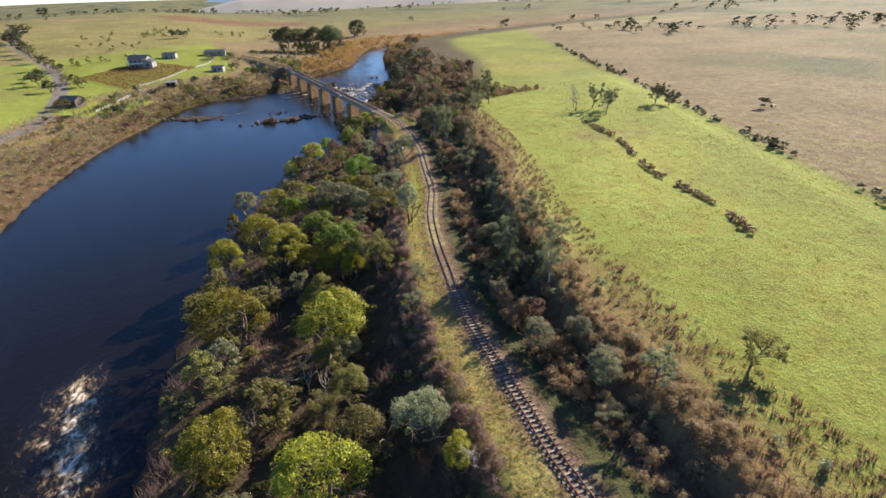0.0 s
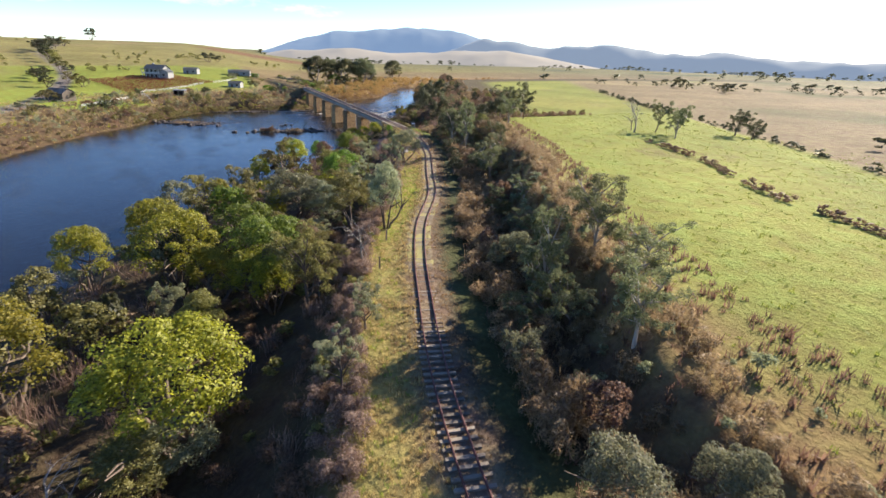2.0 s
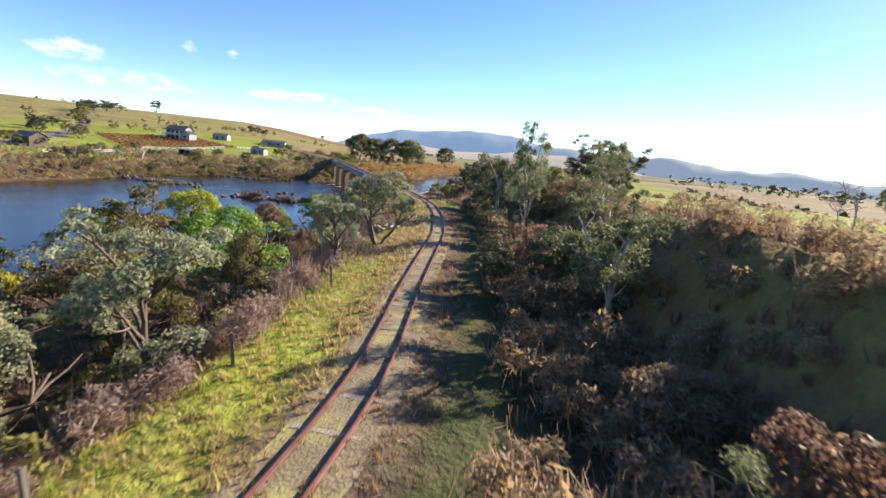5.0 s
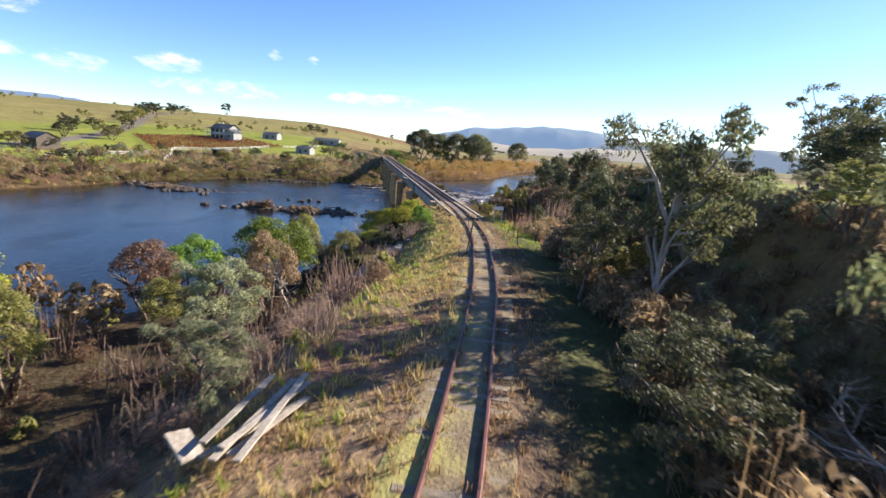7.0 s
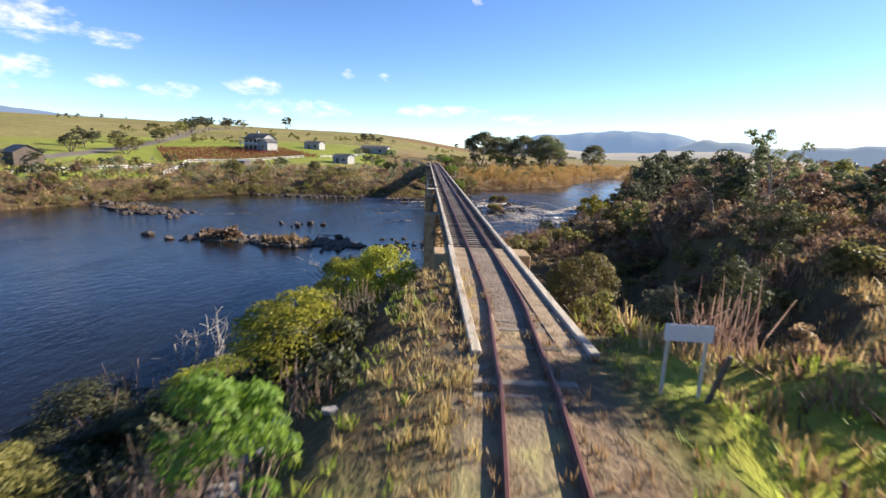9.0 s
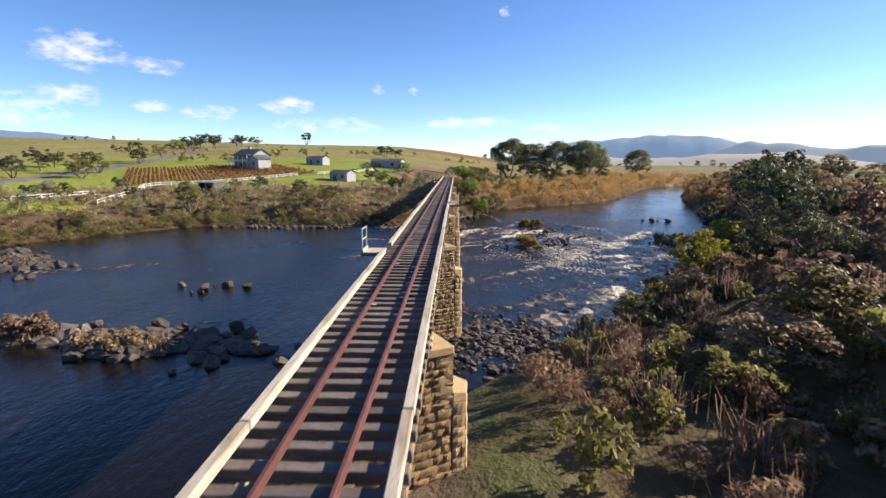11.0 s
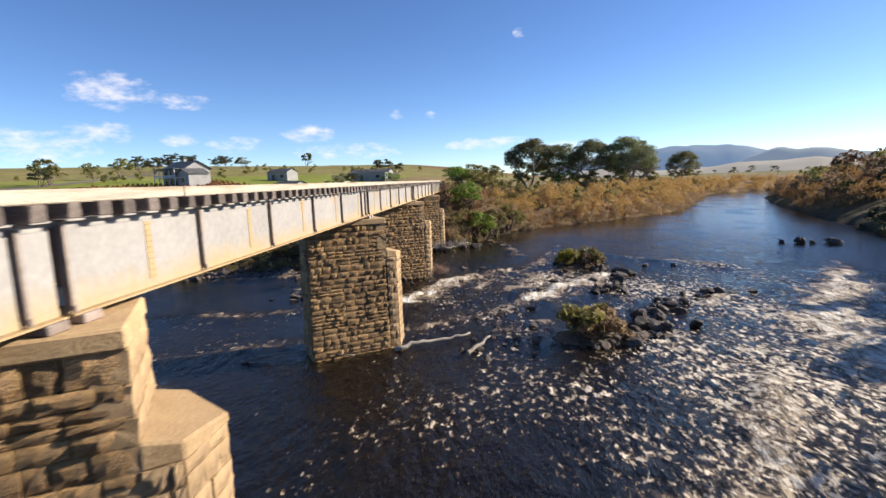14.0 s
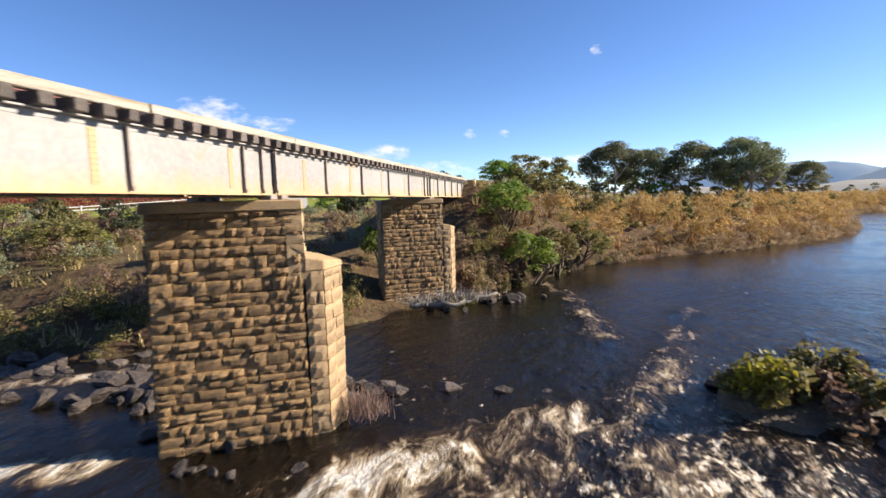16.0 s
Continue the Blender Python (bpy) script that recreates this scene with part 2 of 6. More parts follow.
GROUND, WATER = ground_material(), water_material()
STONE = surface("pier_stone", (0.23, 0.128, 0.052), (0.53, 0.345, 0.15), scale=1.6, fine=14, bump=0.9, depth=0.04, per_object=0.30, stain=(0.10, 0.07, 0.05), stain_at=(0.56, 0.72))
ASHLAR = surface("dressed_stone", (0.31, 0.205, 0.105), (0.47, 0.335, 0.18), scale=1.2, fine=18, bump=0.5, depth=0.03, per_object=0.15, stain=(0.22, 0.15, 0.09))
MORTAR = surface("mortar", (0.11, 0.07, 0.038), (0.21, 0.14, 0.08), scale=2, fine=20, per_object=0)
PAINT = surface("girder_paint", (0.265, 0.25, 0.234), (0.36, 0.348, 0.33), scale=0.5, fine=9, rough=0.6, bump=0.1, depth=0.01, per_object=0.05, stain=(0.40, 0.26, 0.12), stain_at=(0.60, 0.78))


def weep_stains(m, lo, hi, colour):
    """Ochre rust wept down to the lower edge of painted plates, with a ragged upper edge."""
    n, l = m.node_tree.nodes, m.node_tree.links
    b = n["Principled BSDF"]
    was = b.inputs["Base Color"].links[0].from_socket
    co, sep = n.new("ShaderNodeTexCoord"), n.new("ShaderNodeSeparateXYZ")
    l.new(co.outputs["Object"], sep.inputs["Vector"])
    mp, t = n.new("ShaderNodeMapping"), n.new("ShaderNodeTexNoise")
    mp.inputs["Scale"].default_value = (1, 1.6, 0.35)
    t.inputs["Scale"].default_value, t.inputs["Detail"].default_value, t.inputs["Roughness"].default_value = 1.4, 6, 0.65
    l.new(co.outputs["Object"], mp.inputs["Vector"])
    l.new(mp.outputs["Vector"], t.inputs["Vector"])
    ad = n.new("ShaderNodeMath")
    ad.operation = "MULTIPLY_ADD"
    ad.inputs[1].default_value = -0.9
    l.new(t.outputs["Fac"], ad.inputs[0])
    l.new(sep.outputs["Z"], ad.inputs[2])
    r = n.new("ShaderNodeMapRange")
    r.inputs["From Min"].default_value, r.inputs["From Max"].default_value = hi, lo
    r.inputs["To Max"].default_value = 0.85
    l.new(ad.outputs["Value"], r.inputs["Value"])
    mx = n.new("ShaderNodeMix")
    mx.data_type = "RGBA"
    mx.inputs["B"].default_value = (*colour, 1)
    l.new(r.outputs["Result"], mx.inputs["Factor"])
    l.new(was, mx.inputs["A"])
    l.new(mx.outputs["Result"], b.inputs["Base Color"])


weep_stains(PAINT, 6.72, 7.32, (0.42, 0.30, 0.13))
RUST_PAINT = surface("ochre_flange", (0.36, 0.24, 0.12), (0.52, 0.38, 0.20), scale=0.8, fine=12, rough=0.7, bump=0.2, depth=0.01, per_object=0.1, stain=(0.20, 0.09, 0.04))
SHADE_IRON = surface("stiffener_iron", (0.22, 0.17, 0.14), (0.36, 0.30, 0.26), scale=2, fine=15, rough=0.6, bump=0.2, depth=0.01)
RAIL = surface("rusty_rail", (0.085, 0.032, 0.025), (0.175, 0.068, 0.054), scale=2, fine=22, rough=0.55, bump=0.2, depth=0.01, metal=0.3, per_object=0.1)
SLEEPER = surface("weathered_sleeper", (0.075, 0.06, 0.052), (0.20, 0.165, 0.14), scale=3, fine=18, bump=0.6, depth=0.02, stretch=(1, 6, 6), per_object=0.4)
OLD_SLEEPER = surface("bleached_sleeper", (0.13, 0.105, 0.08), (0.30, 0.25, 0.19), scale=3, fine=18, bump=0.6, depth=0.02, stretch=(1, 6, 6), per_object=0.45)
GUARD = surface("grey_timber", (0.30, 0.25, 0.19), (0.52, 0.46, 0.37), scale=1.5, fine=14, bump=0.5, depth=0.02, stretch=(8, 0.6, 8), per_object=0.15, stain=(0.26, 0.2, 0.13))
DIRT = surface("track_dirt", (0.12, 0.09, 0.05), (0.27, 0.205, 0.12), scale=0.9, fine=11, bump=0.9, depth=0.05, per_object=0, stain=(0.30, 0.27, 0.09), stain_scale=0.45, stain_at=(0.5, 0.62))
SOIL = surface("sandy_soil", (0.20, 0.14, 0.085), (0.38, 0.285, 0.18), scale=1.2, fine=12, bump=0.8, depth=0.04, per_object=0.1, stain=(0.12, 0.09, 0.055), stain_scale=1.4)
BALLAST = surface("ballast", (0.10, 0.075, 0.055), (0.24, 0.18, 0.13), scale=1.2, fine=9, bump=1.0, depth=0.06, per_object=0)
STEEL = surface("galvanised_steel", (0.42, 0.42, 0.40), (0.6, 0.6, 0.58), rough=0.5, metal=0.4, bump=0.05)
BARK = surface("bark", (0.07, 0.05, 0.04), (0.20, 0.15, 0.11), scale=2, fine=16, bump=0.8, depth=0.05, stretch=(3, 3, 0.5))
PALE_BARK = surface("pale_bark", (0.22, 0.18, 0.14), (0.48, 0.42, 0.35), scale=1, fine=10, bump=0.4, depth=0.03, stretch=(2, 2, 0.4))
DEAD = surface("bleached_wood", (0.19, 0.16, 0.13), (0.40, 0.36, 0.31), scale=1.5, fine=12, bump=0.5, depth=0.03)
ROCK = surface("river_rock", (0.028, 0.023, 0.020), (0.11, 0.085, 0.07), scale=0.9, fine=7, bump=1.0, depth=0.08, per_object=0.4, stain=(0.25, 0.19, 0.13), stain_at=(0.6, 0.75))
LEAF = {
    "wattle": foliage("wattle_leaves", (0.155, 0.17, 0.014), (0.42, 0.40, 0.045), 0.50),
    "fresh": foliage("fresh_leaves", (0.085, 0.15, 0.018), (0.24, 0.33, 0.05), 0.52),
    "gum": foliage("gum_leaves", (0.085, 0.102, 0.045), (0.24, 0.25, 0.115), 0.50),
    "grey": foliage("grey_leaves", (0.15, 0.165, 0.095), (0.37, 0.38, 0.21), 0.52),
    "olive": foliage("olive_leaves", (0.12, 0.118, 0.034), (0.31, 0.285, 0.09), 0.52),
    "dark": foliage("dark_leaves", (0.036, 0.044, 0.021), (0.11, 0.115, 0.048), 0.40),
    "brown": foliage("dry_leaves", (0.15, 0.10, 0.06), (0.37, 0.255, 0.15), 0.52),
    "red": foliage("bare_twigs", (0.20, 0.135, 0.10), (0.42, 0.31, 0.23), 0.45),
    "straw": foliage("dry_grass", (0.27, 0.19, 0.075), (0.56, 0.43, 0.19), 0.45),
    "green": foliage("green_grass", (0.129, 0.184, 0.022), (0.36, 0.38, 0.06), 0.50),
    "reed": foliage("orange_willow", (0.22, 0.13, 0.05), (0.47, 0.295, 0.10), 0.50),
    "vine": foliage("autumn_vines", (0.167, 0.052, 0.022), (0.386, 0.138, 0.055), 0.40),
}

# ---- mesh helpers ----
def mesh_of(name, verts, faces, material, smooth=False):
    """A mesh from an array of corners and one array (or a list of arrays) of faces."""
    me = bpy.data.meshes.new(name)
    verts = np.asarray(verts, np.float32)
    blocks = [np.asarray(f, np.int32) for f in (faces if isinstance(faces, list) else [faces]) if len(f)]
    loops = np.concatenate([f.ravel() for f in blocks])
    sizes = np.concatenate([np.full(len(f), f.shape[1], np.int32) for f in blocks])
    me.vertices.add(len(verts))
    me.vertices.foreach_set("co", verts.ravel())
    me.loops.add(len(loops))
    me.loops.foreach_set("vertex_index", loops)
    me.polygons.add(len(sizes))
    me.polygons.foreach_set("loop_start", np.r_[0, np.cumsum(sizes)[:-1]].astype(np.int32))
    me.polygons.foreach_set("use_smooth", np.full(len(sizes), smooth))
    me.update(calc_edges=True)
    me.materials.append(material)
    return me


def part(name, data, parent, label="", m=None):
    """One mesh object under a thing, from a bmesh-made or array-made mesh."""
    ob = new(name, data)
    ob.parent = parent
    if m is not None:
        ob.matrix_basis = m
    if label:
        ob["label"] = label
    return ob


def box_mesh(name, size, material, bevel=0.01, at=(0, 0, 0)):
    bm = bmesh.new()
    bmesh.ops.create_cube(bm, size=1.0)
    bmesh.ops.scale(bm, vec=size, verts=bm.verts)
    if bevel:
        bmesh.ops.bevel(bm, geom=bm.edges, offset=bevel, segments=1, affect="EDGES")
    bmesh.ops.translate(bm, vec=at, verts=bm.verts)
    me = bpy.data.meshes.new(name)
    bm.to_mesh(me)
    bm.free()
    me.materials.append(material)
    return me


def smooth01(a, b, v):
    t = np.clip((v - a) / (b - a), 0, 1)
    return t * t * (3 - 2 * t)


def waves_of(x, y, seed, scale, octaves=4, gain=0.55):
    """Cheap smooth 2D noise, about -1 to 1, from rotated sines."""
    r = np.random.RandomState(seed)
    out, amp, tot = 0.0, 1.0, 0.0
    for o in range(octaves):
        for k in range(3):
            a, p, q = r.uniform(0, 6.28), r.uniform(0, 6.28), r.uniform(0.7, 1.4)
            u = (x * math.cos(a) + y * math.sin(a)) * q / scale
            v = (-x * math.sin(a) + y * math.cos(a)) * q / scale
            out = out + amp * np.sin(u + p + 1.3 * np.sin(v * 0.7 + p * 2)) / 3
        tot += amp
        amp *= gain
        scale *= 0.47
    return out / tot


# ---- plan of the land: river banks and the line of the track ----
def curve_through(points, step=3.0):
    pts = np.array(points, float)
    out = []
    for i in range(len(pts) - 1):
        p0, p1, p2, p3 = pts[max(i - 1, 0)], pts[i], pts[i + 1], pts[min(i + 2, len(pts) - 1)]
        k = max(2, int(np.hypot(*(p2 - p1)) / step))
        for t in np.arange(k) / k:
            out.append(0.5 * (2 * p1 + (p2 - p0) * t + (2 * p0 - 5 * p1 + 4 * p2 - p3) * t ** 2 + (3 * p1 - p0 - 3 * p2 + p3) * t ** 3))
    out.append(pts[-1])
    return np.array(out)


FAR_BANK = curve_through([(-140, -330), (-122, -160), (-112, -60), (-106, -4), (-98, 28), (-87, 58), (-74, 82), (-63, 104), (-44, 124), (-20, 123), (-8, 127), (3, 139), (12, 158), (28, 170), (52, 192), (68, 220), (83, 250), (102, 278), (140, 300), (200, 320), (330, 345), (560, 362)], 8)
NEAR_BANK = curve_through([(-96, -330), (-86, -160), (-79, -104), (-73, -80), (-66, -58), (-55, -34), (-40, -13), (-28, -1), (-19.5, 6), (-14.5, 12), (-12, 20), (-10, 30), (-6, 42), (0, 50), (8, 57), (15, 65), (24, 77), (38, 100), (50, 118), (62, 150), (76, 190), (92, 226), (108, 250), (140, 272), (205, 292), (340, 314), (560, 328)], 8)
TRACK = curve_through([(-47, -330), (-46.5, -220), (-45.3, -165), (-43, -135), (-41.4, -125.3), (-39, -112.5), (-36.9, -104), (-34.1, -95.3), (-31.2, -87), (-27.2, -77.6), (-21, -66.3), (-16.5, -55), (-12.3, -44.6), (-9.8, -38.3), (-7.05, -29.6), (-5.1, -23), (-3.4, -15.7), (-2.25, -10.5), (-0.95, -1.8), (-0.35, 4), (0, 14), (0, 60), (0, 150), (-1, 175), (-8, 215), (-30, 300)], 2)


def line_distance(line, x, y):
    """Distance to a polyline, signed: plus on its right-hand side; and how far along it."""
    if x.size < 2000:
        a, b = line[:-1], line[1:]
        d = b - a
        px, py = x.reshape(-1, 1), y.reshape(-1, 1)
        t = np.clip(((px - a[:, 0]) * d[:, 0] + (py - a[:, 1]) * d[:, 1]) / (d ** 2).sum(1), 0, 1)
        ex, ey = px - a[:, 0] - t * d[:, 0], py - a[:, 1] - t * d[:, 1]
        d2 = ex * ex + ey * ey
        k, i = d2.argmin(1), np.arange(len(d2))
        side = np.where(ex[i, k] * d[k, 1] - ey[i, k] * d[k, 0] > 0, 1.0, -1.0)
        return (np.sqrt(d2[i, k]) * side).reshape(x.shape)
    best, sign = np.full(x.shape, 1e9), np.zeros(x.shape)
    for (ax, ay), (bx, by) in zip(line[:-1], line[1:]):
        dx, dy = bx - ax, by - ay
        t = np.clip(((x - ax) * dx + (y - ay) * dy) / (dx * dx + dy * dy), 0, 1)
        ex, ey = x - ax - t * dx, y - ay - t * dy
        d = ex * ex + ey * ey
        near = d < best
        best = np.where(near, d, best)
        sign = np.where(near, np.where(ex * dy - ey * dx > 0, 1.0, -1.0), sign)
    return np.sqrt(best) * sign


def rail_level(y):
    return np.interp(-np.asarray(y, float), [-14, -4, 3, 10, 20, 32, 46], [8.93, 9.0, 9.2, 9.42, 9.68, 9.86, 10.1])


def land(x, y):
    """Height of the ground, and the distances that its cover depends on."""
    x, y = np.asarray(x, float), np.asarray(y, float)
    near, far = line_distance(NEAR_BANK, x, y), -line_distance(FAR_BANK, x, y)  # plus: on land
    s = line_distance(TRACK[::2], x, y)
    rough = waves_of(x, y, 3, 9.0, 4)
    broad = waves_of(x, y, 5, 60.0, 3)
    bed = rail_level(y) - 0.17 - 0.12 * smooth01(-97, -103, y)
    top = bed - 0.07
    # camera's side of the river
    flat = 0.5 + 1.6 * smooth01(0, 8, near) + 0.05 * np.clip(near, 0, 60) + 0.35 * rough
    end = np.clip(y - 10.0, 0, 60) * 0.75
    shelf = 3.0 + 1.9 * smooth01(-14, -24, y)
    west = top - 0.2 - np.clip(-s - shelf, 0, 60) * 0.62 - end + 0.25 * rough
    west = np.maximum(west, np.minimum(flat, top - 0.3))
    west = np.where((y < 12) & (s > -shelf), bed - 0.3 * smooth01(1.3, 3.0, -s), west)
    paddock = 13.3 + 0.02 * np.clip(y + 60, -150, 90) - 0.03 * np.clip(x, 0, 130) - 0.17 * np.clip(0.887 * (x - 116) - 0.465 * (y - 10) + 12, 0, 420) + 0.4 * broad
    paddock = paddock + 2.3 * np.exp(-((s - 12.5) / 5.5) ** 2) * smooth01(-116, -98, y) * smooth01(-48, -62, y)
    level = top - 0.3 + (paddock - top + 0.3) * smooth01(6, -26, y - 0.25 * s)
    cut = top - 0.2 + np.clip(s - 4.4, 0, 2.6) * 1.5 + np.clip(s - 7.0, 0, 60) * 0.5 + 0.3 * rough * smooth01(4, 8, s)
    east = np.minimum(np.where(s < 4.2, bed - 0.12 * smooth01(1.3, 3.0, s), cut), np.maximum(level, top - 0.3))
    slope = 0.4 + 0.34 * np.clip(near, 0, 400) + 0.5 * rough
    east = np.minimum(east, slope)
    east = np.minimum(east, np.maximum(top - 0.3 - np.clip(y - 4.0, 0, 60) * 0.42, flat) + 30 * smooth01(9, 26, s - 0.2 * np.clip(y, 0, 60)))
    east = np.where((s < 4.2) & (y < 6), bed - 0.12 * smooth01(1.3, 3.0, s), east)
    east = np.where(y > 8, np.maximum(east, -0.3), east)
    side_a = np.where(s < 0, west, east)
    # the far side: bank, vineyard terrace, long hill
    az = np.degrees(np.arctan2(x, np.maximum(y - 40, 1.0)))
    az = np.where(y < 41, -90, az)
    hill = smooth01(14, -8, az)
    d = np.clip(far, 0, 6000)
    rise = 0.15 + 2.9 * smooth01(0, 10, d) + 0.085 * np.clip(d - 8, 0, 90) * (0.35 + 0.65 * hill) + 0.062 * hill * np.clip(d - 98, 0, 270) - 0.03 * np.clip(d - 420, 0, 900)
    side_b = rise + 0.3 * rough * smooth01(40, 10, d) + 0.6 * broad * smooth01(60, 200, d)
    bank = top - 0.3 - np.clip(np.abs(s) - 3.0, 0, 60) * 0.55 - np.clip(153.0 - y, 0, 60) * 0.7
    side_b = np.where(y > 120, np.maximum(side_b, bank), side_b)
    h = np.where((near > 0) & ((far <= 0) | (near > far)), side_a, side_b)
    wet = np.minimum(-near, -far)
    inside = (near <= 0) & (far <= 0)
    bed = -0.25 - 0.12 * np.clip(wet, 0, 8) + 0.15 * rough
    h = np.where(inside, bed, h)
    return h, near, far, s


def ground_at(x, y):
    return float(land(np.array([x]), np.array([y]))[0][0])


def spread(lo, hi, step, limit, grow):
    mid = list(np.arange(lo, hi + 0.01, step))
    a, d = [], step
    v = hi
    while v < limit:
        d *= grow
        v += d
        a.append(v)
    b, d, v = [], step, lo
    while v > -limit:
        d *= grow
        v -= d
        b.append(v)
    return np.array(b[::-1] + mid + a)


def mixed(base, other, w):
    return base * (1 - w[..., None]) + np.array(other) * w[..., None]


def make_ground():
    gx, gy = spread(-112, 84, 1.5, 4900, 1.07), spread(-172, 246, 1.7, 4900, 1.07)
    x, y = np.meshgrid(gx, gy)
    h, near, far, s = land(x, y)
    n1, n2, n3 = waves_of(x, y, 11, 14, 4), waves_of(x, y, 12, 45, 3), waves_of(x, y, 13, 5, 3)
    a_side = (near > 0) & ((far <= 0) | (near > far))
    # camera's side
    colour = np.zeros(x.shape + (3,)) + (0.205, 0.23, 0.048)
    colour = mixed(colour, (0.265, 0.265, 0.06), smooth01(0.1, 0.7, n2))
    colour = mixed(colour, (0.17, 0.125, 0.06), smooth01(0.35, 0.75, n1) * 0.5)
    beyond = 0.887 * (x - 116) - 0.465 * (y - 10)
    colour = mixed(colour, (0.25, 0.205, 0.10), smooth01(-3, 3, beyond + 2 * n1))
    colour = mixed(colour, (0.17, 0.19, 0.05), smooth01(-3, 3, beyond) * smooth01(0.1, 0.25, waves_of(x, y, 14, 110, 2)))
    colour = mixed(colour, (0.21, 0.165, 0.085), smooth01(-3, 3, beyond) * smooth01(0.2, 0.32, waves_of(x, y, 15, 140, 2)))
    colour = mixed(colour, (0.11, 0.115, 0.05), smooth01(0.0, 0.4, n2) * smooth01(30, 60, beyond))
    rim = smooth01(26, 12, s + 7 * n1) * (y < 20)
    colour = mixed(colour, (0.19, 0.12, 0.06), rim * 0.85)
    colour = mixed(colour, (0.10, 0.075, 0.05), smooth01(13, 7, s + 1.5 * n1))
    # leaf litter, its colour darkened for the shade beneath the trees
    litter_shade = smooth01(-2, -6, s + n3) 
    colour = mixed(colour, (0.075, 0.058, 0.034), litter_shade)
    dirt = smooth01(-8.5, -6.0, s + 0.8 * n3) * smooth01(-0.5, -1.6, s) * smooth01(-50, -44, y) * smooth01(-20, -27, y)
    # west flank by the bridge end: its shade painted in as darker ground
    colour = mixed(colour, (0.055, 0.046, 0.028), smooth01(-3, -5, s) * smooth01(-4, 2, y))
    verge = smooth01(6.2, 3.2, np.abs(s + 2.2) + 0.8 * n3) * (0.15 + 0.85 * smooth01(0, -8, y))
    colour = mixed(colour, (0.30, 0.255, 0.085), verge * smooth01(1.8, -0.5, s))
    colour = mixed(colour, (0.30, 0.33, 0.05), verge * smooth01(0.0, 0.7, n1) * smooth01(0, -2.5, s) * (0.35 + 0.65 * smooth01(-28, -50, y)))
    colour = mixed(colour, (0.25, 0.17, 0.105), dirt)
    # grass strip at the cutting's foot, darkened with the cutting's painted shade
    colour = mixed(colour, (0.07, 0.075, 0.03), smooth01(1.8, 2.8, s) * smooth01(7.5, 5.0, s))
    lawn = smooth01(1.6, 3.0, x) * smooth01(30, 16, x) * smooth01(-14, -8, y) * smooth01(12, 4, y)
    colour = mixed(colour, (0.30, 0.33, 0.05), lawn * smooth01(-0.6, 0.2, n1))
    colour = mixed(colour, (0.21, 0.155, 0.10), smooth01(1.9, 1.2, np.abs(s + 0.3 * n3)))
    gully = smooth01(3, 8, s) * smooth01(2, 9, y) * smooth01(60, 44, near)
    colour = mixed(colour, (0.10, 0.082, 0.042), gully)
    # far side
    b = np.zeros(x.shape + (3,)) + (0.20, 0.155, 0.075)
    b = mixed(b, (0.215, 0.195, 0.07), smooth01(90, 150, far + 20 * n2))
    b = mixed(b, (0.26, 0.20, 0.10), smooth01(0.25, 0.8, n2) * smooth01(100, 250, far))
    b = mixed(b, (0.20, 0.235, 0.045), smooth01(38, 46, far) * smooth01(150, 140, far) * smooth01(-18, -26, x) * smooth01(-0.5, 0.1, n2))
    b = mixed(b, (0.10, 0.07, 0.038), smooth01(22, 4, far + 6 * n1))
    b = mixed(b, (0.24, 0.17, 0.085), smooth01(5, 60, x) * smooth01(60, 20, far))
    b = mixed(b, (0.20, 0.105, 0.055), smooth01(1.15, 0.85, np.hypot((x - 40) / 95, (y - 560) / 45) + 0.2 * n2))
    road = np.abs(line_distance(curve_through([(-135, 40), (-113, 84), (-108, 130), (-112, 190), (-128, 255), (-150, 330), (-160, 420)], 8), x, y))
    b = mixed(b, (0.17, 0.15, 0.13), smooth01(4.0, 2.2, road))
    b = mixed(b, (0.24, 0.30, 0.05), smooth01(1.1, 0.8, np.hypot((x + 88) / 22, (y - 112) / 16) + 0.15 * n1) * smooth01(12, 18, far))
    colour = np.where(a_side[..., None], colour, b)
    colour = np.where(((near <= 0) & (far <= 0))[..., None], np.array((0.03, 0.024, 0.016)), colour)
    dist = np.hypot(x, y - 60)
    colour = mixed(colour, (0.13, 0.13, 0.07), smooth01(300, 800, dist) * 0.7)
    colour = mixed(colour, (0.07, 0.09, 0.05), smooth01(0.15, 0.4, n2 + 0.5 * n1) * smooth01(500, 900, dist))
    ny, nx = x.shape
    idx = np.arange(nx * ny).reshape(ny, nx)
    quads = np.stack([idx[:-1, :-1], idx[:-1, 1:], idx[1:, 1:], idx[1:, :-1]], -1).reshape(-1, 4)
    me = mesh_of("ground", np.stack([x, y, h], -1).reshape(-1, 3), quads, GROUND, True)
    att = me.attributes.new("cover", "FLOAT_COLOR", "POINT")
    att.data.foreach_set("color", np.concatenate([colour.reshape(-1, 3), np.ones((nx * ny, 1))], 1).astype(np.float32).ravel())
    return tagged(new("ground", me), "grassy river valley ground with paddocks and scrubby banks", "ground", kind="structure")


